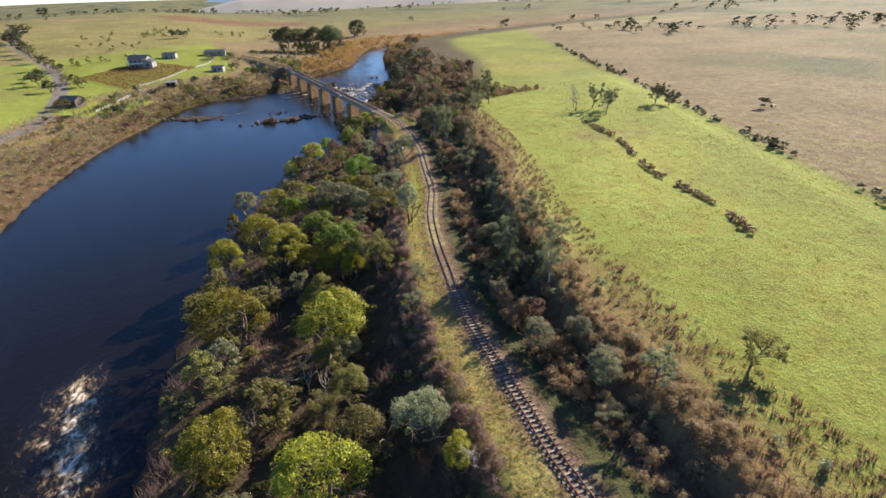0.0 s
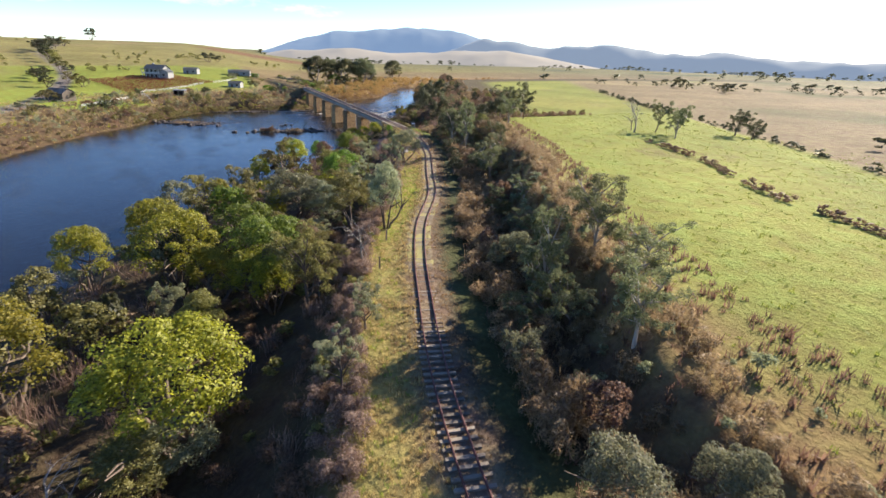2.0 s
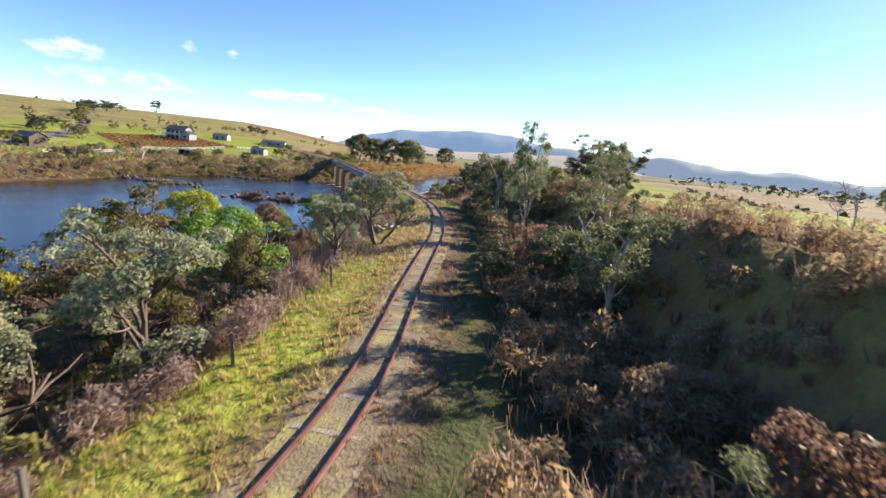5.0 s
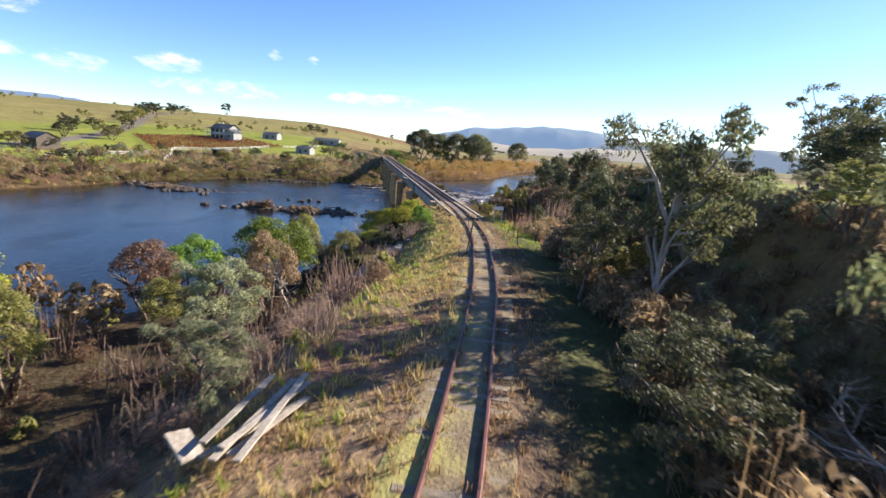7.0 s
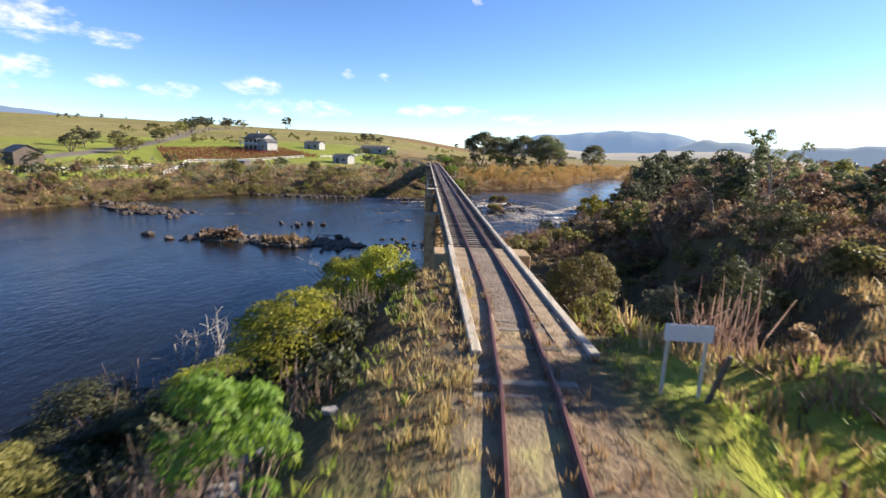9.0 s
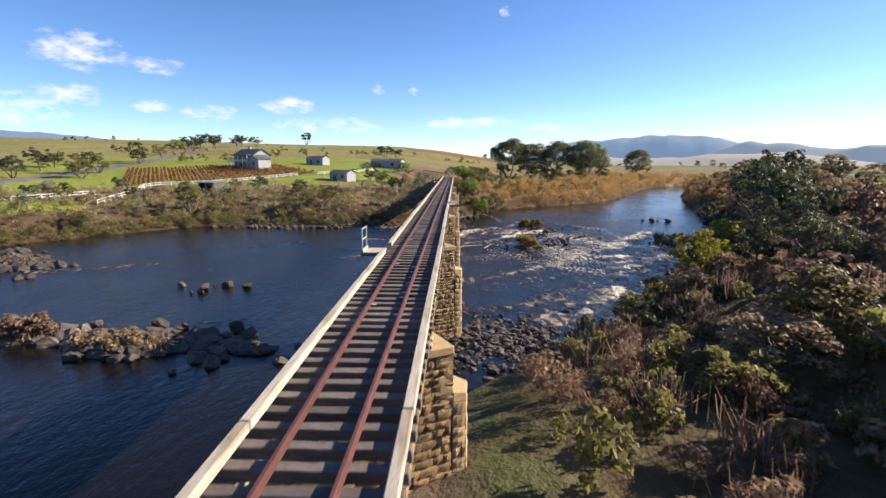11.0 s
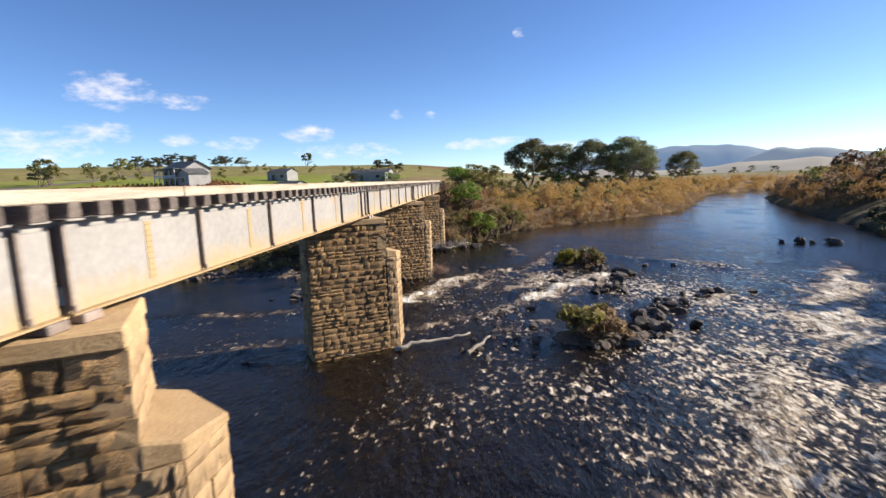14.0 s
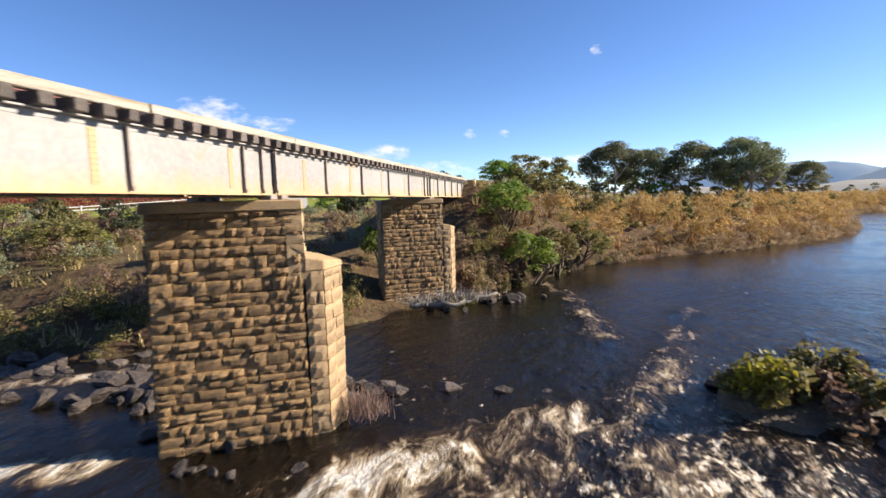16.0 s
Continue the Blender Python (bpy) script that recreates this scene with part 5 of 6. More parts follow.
SPREADING = [(27, 264, 18.5, 9.5), (37, 268, 17.5, 9), (50, 262, 18.5, 9), (61, 258, 19.5, 9.5), (118, 350, 16, 9), (66, 268, 15, 8)]
DARKS = [(-0.6, -23.5, 5.2, 2.0), (-6.6, -43, 2.6, 1.6), (-4.4, -37.5, 3.0, 1.8), (-9.0, -49, 2.8, 1.6), (-2.6, -33.5, 3.0, 1.8), (-12.0, -55, 3.0, 1.7), (1.4, -21, 3.0, 1.7), (2.6, -17.5, 3.4, 1.9), (-4, -48, 2.6, 1.7), (-1, -43, 2.6, 1.7), (-9, -57, 4.5, 2.0), (8, -13.5, 4.0, 2.0), (11.5, -11, 4.0, 2.2), (12, -12, 5.0, 2.6), (16, -21, 5.5, 3.0), (18, -10, 4.2, 2.6), (22, -2, 4.5, 2.6), (17, -3, 3.2, 2.2), (75, -42, 7, 3.2), (79, -44, 5.5, 2.6), (41, 85, 8.5, 3.2), (36, 76, 6.5, 2.8), (16, 19, 6.0, 2.6), (14, 58, 3.6, 1.4), (11, 13, 4.8, 1.8), (44, 96, 11, 4.2), (50, 105, 12, 4.5), (40, 88, 10, 3.8), (57, 114, 12, 4.6), (66, 124, 11, 4.5), (20, 30, 6, 2.8), (27, 60, 6, 2.6)]
for kind, rows in (("wattle", WATTLES), ("fresh", FRESHES), ("grey", GREYS), ("olive", OLIVES), ("gum", GUMS), ("dark", DARKS), ("spreading", SPREADING)):
    for x, y, h, r in rows:
        plant(kind, x, y, h, r, plant_rng.uniform(-4, 4))
for kind, x, y, top, r in (("grey", -15.8, -41.7, 15.8, 2.7), ("grey", -31.6, -77.4, 18.0, 2.3), ("gum", -2.2, -39.6, 21.2, 2.1), ("dark", 13.5, 6.0, 16.4, 2.7), ("dark", 5.2, -12.8, 15.2, 2.0), ("gum", -22.0, -101.0, 20.0, 2.4), ("gum", -19.6, -104.0, 18.2, 2.6), ("gum", -23.0, -106.5, 17.6, 2.3), ("olive", -6.8, 12.5, 5.6, 2.3), ("wattle", -8.5, 7.5, 6.3, 2.2), ("dark", -6.4, 2.0, 5.4, 1.8), ("dark", -12.5, 3, 5.0, 3.0), ("dark", -15, 10, 4.2, 3.0), ("olive", -10, -3, 6.6, 2.4), ("wattle", -6.4, 6.4, 9.3, 2.0), ("wattle", -4.5, 15.2, 9.3, 2.0), ("wattle", -6.6, 19.5, 7.4, 2.0), ("wattle", -9.5, 13, 6.2, 1.8), ("dark", -11.5, 9, 5.0, 2.2), ("wattle", -8, 27, 6.0, 2.2), ("grey", 11.0, 17.6, 6.8, 2.3), ("olive", 7.0, 21.2, 7.8, 2.4), ("olive", 5.0, 13.6, 7.6, 1.3)):
    plant(kind, x, y, 1, r, top=top, pick=0 if kind == "grey" else None)
# thickets: the rest of the river flat, the cutting's rim and the dark slope by the bridge
fill = random.Random(5)
for x, y, h in spots_in(90, 51, (-100, -8, -165, 16), lambda x, y, n, f, s, h: (n > 2) & (s < -11)):
    plant(fill.choice(("olive", "olive", "wattle", "grey", "dark", "brown", "brown")), x, y, fill.uniform(3.2, 7.0), fill.uniform(1.5, 3.0))
for x, y, h in spots_in(46, 52, (-45, 30, -150, -4), lambda x, y, n, f, s, h: (s > 6.5) & (s < 17 + 0.06 * y)):
    plant(fill.choice(("grey", "olive", "brown", "gum", "brown")), x, y, fill.uniform(1.8, 4.2), fill.uniform(1.0, 2.0))
for x, y, h in spots_in(120, 53, (8, 80, 12, 135), lambda x, y, n, f, s, h: (n > 2.5) & (n < 46) & (s > 11)):
    plant(fill.choice(("dark", "brown", "brown", "brown", "olive")), x, y, fill.uniform(3.0, 6.0), fill.uniform(1.6, 3.0))
for x, y, h in spots_in(40, 54, (50, 125, 110, 280), lambda x, y, n, f, s, h: (n > 3) & (n < 26)):
    plant(fill.choice(("dark", "olive", "brown")), x, y, fill.uniform(3.5, 7.5), fill.uniform(2.0, 3.4))
for x, y, h in spots_in(70, 55, (-110, 6, 60, 215), lambda x, y, n, f, s, h: (f > 3) & (f < 34) & (y > 70) & (np.abs(s) > 5)):
    plant(fill.choice(("olive", "brown", "grey", "dark", "olive")), x, y, fill.uniform(1.8, 4.4), fill.uniform(1.3, 2.6))
for x, y, h in spots_in(26, 56, (-34, 12, 158, 250), lambda x, y, n, f, s, h: (f > 20) & (np.abs(s) > 6)):
    plant(fill.choice(("olive", "dark", "grey", "fresh")), x, y, fill.uniform(2.5, 4.6), fill.uniform(1.8, 3.0))

# hedgerow and lone trees on the far hill
for x, y, h, r in ((-107, 167, 6, 3), (-104, 172, 5, 3), (-118, 213, 8, 3.6), (-113, 205, 5, 3), (-125, 240, 6, 3.5), (-131, 262, 8, 4), (-136, 280, 9, 4), (-143, 300, 8, 4), (-150, 322, 10, 5), (-147, 335, 9, 4.5), (-153, 345, 9, 5), (-150, 372, 8, 5), (-155, 392, 9, 5), (-152, 408, 8, 5), (-43, 345, 8, 5), (-37, 352, 6, 4), (-120, 190, 5, 3), (-100, 160, 5, 3), (-112, 152, 6, 3), (-118, 168, 7, 3.4), (-122, 178, 5, 3), (-98, 118, 4, 2.5), (-104, 112, 5, 3)):
    plant(fill.choice(("dark", "olive", "dark")), x, y, h, r * 1.15)
plant("dark", -152, 540, 13, 6)

# low growth, too thick to count
B1, B2, B3 = bush_leaves(1, 10, 17, 0.085), bush_leaves(2, 11, 16, 0.08), bush_leaves(3, 8, 18, 0.09)
W1, W2 = bush_leaves(21, 12, 22, 0.042), bush_leaves(22, 11, 24, 0.042)
N1, N2, N3 = bush_leaves(31, 13, 34, 0.052), bush_leaves(32, 14, 32, 0.05), bush_leaves(33, 11, 36, 0.055)
F1, F2 = [np.concatenate([bush_leaves(k, 13, 30, 0.085, 0.8, 0.13), bush_leaves(k + 5, 9, 12, 0.045), twig_leaves(k, 30, 0.75, 0.004)]) for k in (34, 35)]
M1, M2 = bush_leaves(36, 14, 24, 0.07, 0.8, 0.16), bush_leaves(37, 13, 25, 0.07, 0.8, 0.16)
B3V = bush_leaves(9, 6, 7, 0.13)
T1, T2 = twig_leaves(4, 90, 0.9, 0.010), twig_leaves(5, 75, 0.9, 0.010)


NEAR_SCRUB = ("river_flat_thicket", "cutting_scrub", "cutting_bushes", "cutting_wall_scrub", "verge_willow_bushes", "embankment_scrub", "gully_scrub", "gully_thicket")


def sizes_of(n, seed, lo, hi, ratio=(0.7, 1.2)):
    rs = np.random.RandomState(seed)
    w = rs.uniform(lo, hi, n)
    return np.stack([w, w * rs.uniform(*ratio, n)], 1)


for name, label, leaf, n, seed, lo, hi, box, test in (
    ("river_flat_scrub", "low olive scrub under the trees on the river flat", "olive", 420, 61, 1.0, 2.4, (-100, -6, -165, 20), lambda x, y, n, f, s, h: (n > 0.5) & (s < -5)),
    ("river_flat_thicket", "dry brown thicket on the railway bank", "brown", 420, 62, 0.8, 2.0, (-100, -3, -165, 16), lambda x, y, n, f, s, h: (n > 2) & (s < -4.8) & (s > -22) & ((y < -46) | (s < -8) | ((s < -5.4) & (y > -27))) & ((y < -11) | (s < -13))),
    ("cutting_scrub", "grey-brown scrub on the side of the cutting", "brown", 1050, 63, 0.9, 2.1, (-45, 30, -165, -2), lambda x, y, n, f, s, h: (s > 5.0) & (s < 20 + 0.03 * y)),
    ("cutting_bushes", "grey-green bushes on the side of the cutting", "grey", 170, 64, 0.8, 2.0, (-45, 30, -165, 0), lambda x, y, n, f, s, h: (s > 5.5) & (s < 19)),
    ("shaded_slope_scrub", "dark brown scrub on the slope by the bridge", "brown", 330, 65, 1.0, 2.6, (5, 90, 6, 150), lambda x, y, n, f, s, h: (n > 1) & (n < 45) & (s > 5)),
    ("far_bank_scrub", "olive and brown scrub along the far river bank", "olive", 620, 66, 0.9, 2.4, (-125, 8, -60, 200), lambda x, y, n, f, s, h: (f > 0.6) & (f < 20 + 8 * np.sin(x * 0.2)) & (np.abs(s) > 4)),
    ("far_bank_thicket", "dull brown leafless thicket along the far river bank", "brown", 420, 67, 1.2, 3.0, (-125, 8, -60, 200), lambda x, y, n, f, s, h: (f > 1) & (f < 32) & (np.abs(s) > 5)),
    ("far_bank_bright_bushes", "bright green bushes along the far river bank", "wattle", 70, 69, 1.2, 2.6, (-125, 10, 20, 160), lambda x, y, n, f, s, h: (f > 2) & (f < 24) & (np.abs(s) > 5)),
    ("willows", "orange-brown leafless willow scrub round the bend of the river", "reed", 700, 73, 2.4, 4.8, (4, 190, 140, 320), lambda x, y, n, f, s, h: (f > 0.6) & (f < 26 + 8 * np.sin(x * 0.3)) & (np.abs(s) > 8)),
    ("willow_fringe", "brown scrub at the water's edge on the bend", "brown", 340, 74, 1.4, 2.8, (2, 110, 130, 300), lambda x, y, n, f, s, h: (f > -0.9) & (f < 4.5)),
    ("bend_bushes", "olive bushes among the willows on the bend", "olive", 170, 75, 2.0, 4.2, (4, 110, 140, 300), lambda x, y, n, f, s, h: (f > 8) & (f < 50) & (np.abs(s) > 6)),
    ("far_willows", "orange-brown willows on the bend beyond the trees", "reed", 300, 76, 3.0, 5.0, (70, 190, 150, 400), lambda x, y, n, f, s, h: (n > 0.3) & (n < 18)),
    ("verge_willow_bushes", "pinkish-brown leafless bushes beside the railway verge", "red", 420, 80, 0.9, 1.9, (-62, 0, -165, 8), lambda x, y, n, f, s, h: (s < -4.9) & (s > -8) & ((y < -50) | (s < -7)) & (y < -14)),
    ("gully_scrub", "olive scrub thick over the slope below the bridge", "olive", 420, 98, 1.4, 3.2, (6, 60, 0, 75), lambda x, y, n, f, s, h: (n > 0.5) & (s > 5.5) & (h < 16) & ((y > 13) | (s > 18))),
    ("gully_thicket", "dry brown scrub over the slope below the bridge", "brown", 420, 99, 1.3, 2.8, (6, 60, -4, 75), lambda x, y, n, f, s, h: (n > 0.5) & (s > 5.5) & ((y > 13) | (s > 18))),
    ("cutting_wall_scrub", "grey-brown scrub hanging on the foot of the cutting", "brown", 230, 101, 1.6, 3.0, (-45, 16, -125, -14), lambda x, y, n, f, s, h: (s > 4.4) & (s < 8.5)),
    ("embankment_scrub", "dark scrub on the flank of the bridge embankment", "dark", 150, 102, 1.1, 2.4, (-20, -2, -2, 34), lambda x, y, n, f, s, h: (n > 0.5) & (s < -3.4) & (s > -16)),
    ("bank_edge_scrub", "dark scrub overhanging the far water's edge", "olive", 380, 77, 1.2, 2.4, (-75, 14, 80, 170), lambda x, y, n, f, s, h: (f > -0.9) & (f < 5) & (np.abs(s) > 2.5)),
    ("near_edge_scrub", "dark scrub down to the near water's edge", "dark", 200, 78, 1.2, 2.6, (10, 70, 58, 150), lambda x, y, n, f, s, h: (n > -0.4) & (n < 7)),
    ("hill_scrub", "dark bushes dotted over the grazed hill", "olive", 70, 79, 2.2, 5.5, (-260, 60, 190, 480), lambda x, y, n, f, s, h: (f > 90) & (f < 400) & (waves_of(x, y, 47, 40, 2) > 0.1)),
    ("far_bank_bushes", "grey-green bushes along the far river bank", "grey", 380, 68, 1.0, 2.8, (-125, 10, 20, 210), lambda x, y, n, f, s, h: (f > 1) & (f < 44) & (np.abs(s) > 5)),
):
    p = spots_in(n, seed, box, test)
    scatter(name, label, "scrub", p - np.array([0, 0, 0.1]), sizes_of(len(p), seed, lo, hi), ([F1, F2] if leaf in ("brown", "red") else [N1, N2, N3]) if name in NEAR_SCRUB else [M1, M2] if "willow" in name else [W1, W2] if "bank" in name else [B1, B2, B3], LEAF[leaf], seed)
for name, label, leaf, n, seed, lo, hi, box, test in (
    ("verge_twigs", "pinkish leafless bushes beside the railway verge", "red", 130, 71, 1.0, 2.0, (-60, 0, -165, 12), lambda x, y, n, f, s, h: (s < -4.6) & (s > -10)),
    ("bank_twigs", "bare brown twigs in the river thickets", "red", 260, 72, 1.5, 3.2, (-100, 60, -165, 120), lambda x, y, n, f, s, h: (n > 1) & (n < 30) & (np.abs(s) > 7)),
):
    p = spots_in(n, seed, box, test)
    scatter(name, label, "shrub", p - np.array([0, 0, 0.1]), sizes_of(len(p), seed, lo, hi), [T1, T2], LEAF[leaf], seed)
G1, G2, G3 = tuft_leaves(6), tuft_leaves(7, 12), tuft_leaves(8, 7, 0.07)
for name, label, leaf, n, seed, lo, hi, ratio, box, test in (
    ("verge_grass", "long straw-coloured grass along the railway verge", "straw", 4800, 81, 0.25, 0.5, (0.5, 1.0), (-52, 3, -165, 12), lambda x, y, n, f, s, h: (s < -0.9) & (s > -6.5) & ((y < -5) | (s > -3.2))),
    ("track_grass", "dry grass and weeds between the rails", "straw", 5200, 82, 0.18, 0.40, (0.5, 0.9), (-52, 3, -165, 12), lambda x, y, n, f, s, h: (np.abs(s) < 2.8) & (np.abs(s) > 0.3)),
    ("verge_herbs", "bright green grass on the railway verge", "green", 1700, 83, 0.25, 0.5, (0.5, 0.9), (-52, 16, -165, 10), lambda x, y, n, f, s, h: ((s < -2) & (s > -5.5)) | ((s > 2) & (s < 9) & (y > -14))),
    ("cutting_grass", "tussocks of brown grass on the cutting's rim", "brown", 3600, 84, 0.5, 1.0, (0.7, 1.1), (-45, 40, -170, 6), lambda x, y, n, f, s, h: (s > 4.5) & (s < 24)),
    ("paddock_tussocks", "low green tussocks over the grazed paddock", "green", 6500, 85, 0.35, 0.8, (0.25, 0.5), (-25, 90, -150, 10), lambda x, y, n, f, s, h: s > 16),
    ("bank_grass", "dry tussocks on the far river bank", "straw", 3200, 86, 0.6, 1.3, (0.5, 0.9), (-125, 30, -60, 190), lambda x, y, n, f, s, h: (f > 0.5) & (f < 48)),
    ("slope_grass", "dry straw tussocks on the slope beside the bridge end", "straw", 900, 103, 0.4, 0.9, (0.6, 1.0), (3, 24, -4, 18), lambda x, y, n, f, s, h: (s > 3.0) & (s < 20)),
    ("reeds", "tall orange-brown reeds along the bend of the river", "reed", 700, 87, 1.0, 1.8, (0.9, 1.3), (4, 90, 138, 260), lambda x, y, n, f, s, h: (f > 0.3) & (f < 22 + 6 * np.sin(x * 0.3))),
):
    p = spots_in(n, seed, box, test)
    scatter(name, label, "reeds" if "reeds" in name else "grass", p - np.array([0, 0, 0.03]), sizes_of(len(p), seed, lo, hi, ratio), [G1, G2, G3], LEAF[leaf], seed)
# old hedge line across the paddock
hedge = np.array([(36 - 26 * t + 1.5 * math.sin(t * 9), -55 - 60 * t) for t in np.linspace(-0.1, 1.0, 80) if math.sin(t * 27) > -0.75])
hedge = np.concatenate([hedge, land(hedge[:, 0], hedge[:, 1])[0][:, None] - 0.1], 1)
scatter("paddock_hedge", "broken line of low brown bramble across the paddock", "hedge", hedge, sizes_of(len(hedge), 91, 1.3, 2.6, (0.5, 0.8)), [B1, B2, B3], LEAF["brown"], 91)
edge = np.array([(116 + 0.465 * k + 1.5 * math.sin(k * 0.7), 10 + 0.887 * k + math.cos(k * 0.9)) for k in np.arange(-150, 130, 2.2) if math.sin(k * 0.16) + 0.6 * math.sin(k * 0.43) > -0.35])
edge = np.concatenate([edge, land(edge[:, 0], edge[:, 1])[0][:, None] - 0.2], 1)
scatter("paddock_edge_hedge", "broken dark hedge along the paddock's far fence", "hedge", edge, sizes_of(len(edge), 94, 1.6, 4.2, (0.6, 1.0)), [B1, B2, B3], LEAF["dark"], 94)
# far woods and hedges over the valley floor
p = spots_in(420, 92, (-700, 1500, 250, 1900), lambda x, y, n, f, s, h: (np.hypot(x, y) > 330) & (waves_of(x, y, 12, 45, 3) + 0.4 * waves_of(x, y, 44, 200, 2) > 0.25) & ((x > 30) | (np.hypot(x, y) > 900)))
scatter("far_woods", "scattered dark woods and hedgerows across the valley", "woodland", p - np.array([0, 0, 0.5]), sizes_of(len(p), 92, 8, 16, (0.6, 0.9)), [B3V], LEAF["dark"], 92)
p = spots_in(240, 93, (90, 900, -400, 420), lambda x, y, n, f, s, h: (n > 60) & (waves_of(x, y, 46, 90, 2) > 0.3) & (0.887 * (x - 116) - 0.465 * (y - 10) > 14))
scatter("east_woods", "dark trees and hedges beyond the paddock", "woodland", p - np.array([0, 0, 0.5]), sizes_of(len(p), 93, 5, 12, (0.5, 0.8)), [B3V], LEAF["dark"], 93)

# ---- rocks, islands and driftwood in the river ----
def rock_mesh(seed, material=ROCK):
    """A sharp broken boulder: a lump cut by a dozen planes."""
    rs = random.Random(seed)
    bm = bmesh.new()
    bmesh.ops.create_icosphere(bm, subdivisions=2, radius=0.55)
    off = Vector((rs.uniform(0, 90), rs.uniform(0, 90), rs.uniform(0, 90)))
    cuts = [(Vector((rs.gauss(0, 1), rs.gauss(0, 1), rs.gauss(0, 0.8))).normalized(), rs.uniform(0.17, 0.42)) for _ in range(12)]
    for v in bm.verts:
        for n, d in cuts:
            k = v.co.dot(n) - d
            if k > 0:
                v.co -= n * k
        v.co += v.normal * 0.05 * noise.noise(v.co * 6 + off)
    me = bpy.data.meshes.new("rock")
    bm.to_mesh(me)
    bm.free()
    me.materials.append(material)
    return me


ROCKS = [rock_mesh(500 + k) for k in range(9)]
rock_rng = random.Random(6)


def rock(x, y, size, flat=0.6, sink=0.25, z=None):
    ob = tagged(new("river_rock", ROCKS[rock_rng.randrange(9)]), "dark wet angular rock standing in the rapids", "rock", "river rocks")
    base = max(0.0, ground_at(x, y)) if z is None else z
    ob.matrix_basis = pose(x, y, base + size * flat * (0.5 - sink), rock_rng.uniform(-15, 15), rock_rng.uniform(-15, 15), rock_rng.uniform(0, 360)) @ Matrix.Diagonal((size * rock_rng.uniform(0.8, 1.5), size * rock_rng.uniform(0.7, 1.1), size * flat, 1))
    return ob


def rock_bed(count, cx, cy, rx, ry, lo, hi, turn=0.0):
    c, s = math.cos(radians(turn)), math.sin(radians(turn))
    for _ in range(count):
        u, v = rock_rng.gauss(0, 0.5) * rx, rock_rng.gauss(0, 0.5) * ry
        rock(cx + u * c - v * s, cy + u * s + v * c, rock_rng.uniform(lo, hi))


for bed in ((30, 15.5, 101.5, 4.0, 1.3, 0.4, 1.2, 30), (20, 17.5, 104.5, 3.0, 1.4, 0.4, 1.3, 60), (20, 20, 108, 4.0, 1.4, 0.4, 1.3, 50), (24, 8.5, 101, 2.6, 2.4, 0.3, 0.9, 70),
            (30, 18.5, 120, 5.5, 1.6, 0.5, 1.4, 75), (16, 18, 126.5, 3.0, 1.4, 0.5, 1.3, 10), (8, 24, 111, 2.0, 1.0, 0.4, 1.1, 0), (18, 16.5, 113, 4.0, 1.6, 0.4, 1.2, 60),
            (6, 45, 136, 3.5, 1.0, 1.0, 1.8, -20), (12, 36, 105, 3.0, 1.4, 0.6, 1.4, 0), (26, 6, 62, 6.0, 2.6, 0.3, 1.0, 10), (14, -7, 121, 3.0, 1.0, 0.4, 1.2, 0),
            (10, -7, 112.5, 2.0, 1.2, 0.3, 0.8, 0), (8, 1, 117.4, 2.6, 0.4, 0.25, 0.6, 15), (8, 9, 107, 3, 1.0, 0.3, 0.7, 30), (16, 4, 139.5, 4.5, 0.8, 0.3, 0.8, 40),
            (8, -23, 75, 4.0, 2.0, 0.6, 1.5, 20), (14, -22, 60, 8.0, 2.6, 0.8, 2.0, -8)):
    rock_bed(*bed)
rock_bed(16, 5, 139, 5.0, 1.2, 0.5, 1.3, 45)
rock_bed(8, -1.5, 118.6, 2.5, 0.8, 0.4, 0.9, 15)
rock_bed(8, 11, 114, 4, 1.5, 0.4, 0.9, 30)
# broken stones too many to count, joined
bm0 = bmesh.new()
bmesh.ops.create_icosphere(bm0, subdivisions=1, radius=0.5)
CHIP, CHIP_FACES = np.array([v.co for v in bm0.verts]), np.array([[v.index for v in f.verts] for f in bm0.faces])
bm0.free()


def rubble(name, label, spots, lo, hi, shape, material, seed, lift=0.0):
    rs = np.random.RandomState(seed)
    z = np.maximum(land(spots[:, 0], spots[:, 1])[0], 0.0)
    vs, fs = [], []
    for k, (x, y) in enumerate(spots):
        size = rs.uniform(lo, hi)
        vs.append((CHIP + rs.normal(0, 0.09, CHIP.shape)) * size * np.array(shape) + np.array([x, y, z[k] + lift + rs.uniform(-0.1, 0.1)]))
        fs.append(CHIP_FACES + k * len(CHIP))
    return tagged(new(name, mesh_of(name, np.concatenate(vs), np.concatenate(fs), material)), label, "stones", kind="stuff")


def strewn(count, seed, x, y, rx, ry, turn):
    rs = np.random.RandomState(seed)
    u, v = rs.normal(0, 0.5, count) * rx, rs.normal(0, 0.5, count) * ry
    c, s = math.cos(radians(turn)), math.sin(radians(turn))
    return np.stack([x + u * c - v * s, y + u * s + v * c], 1)


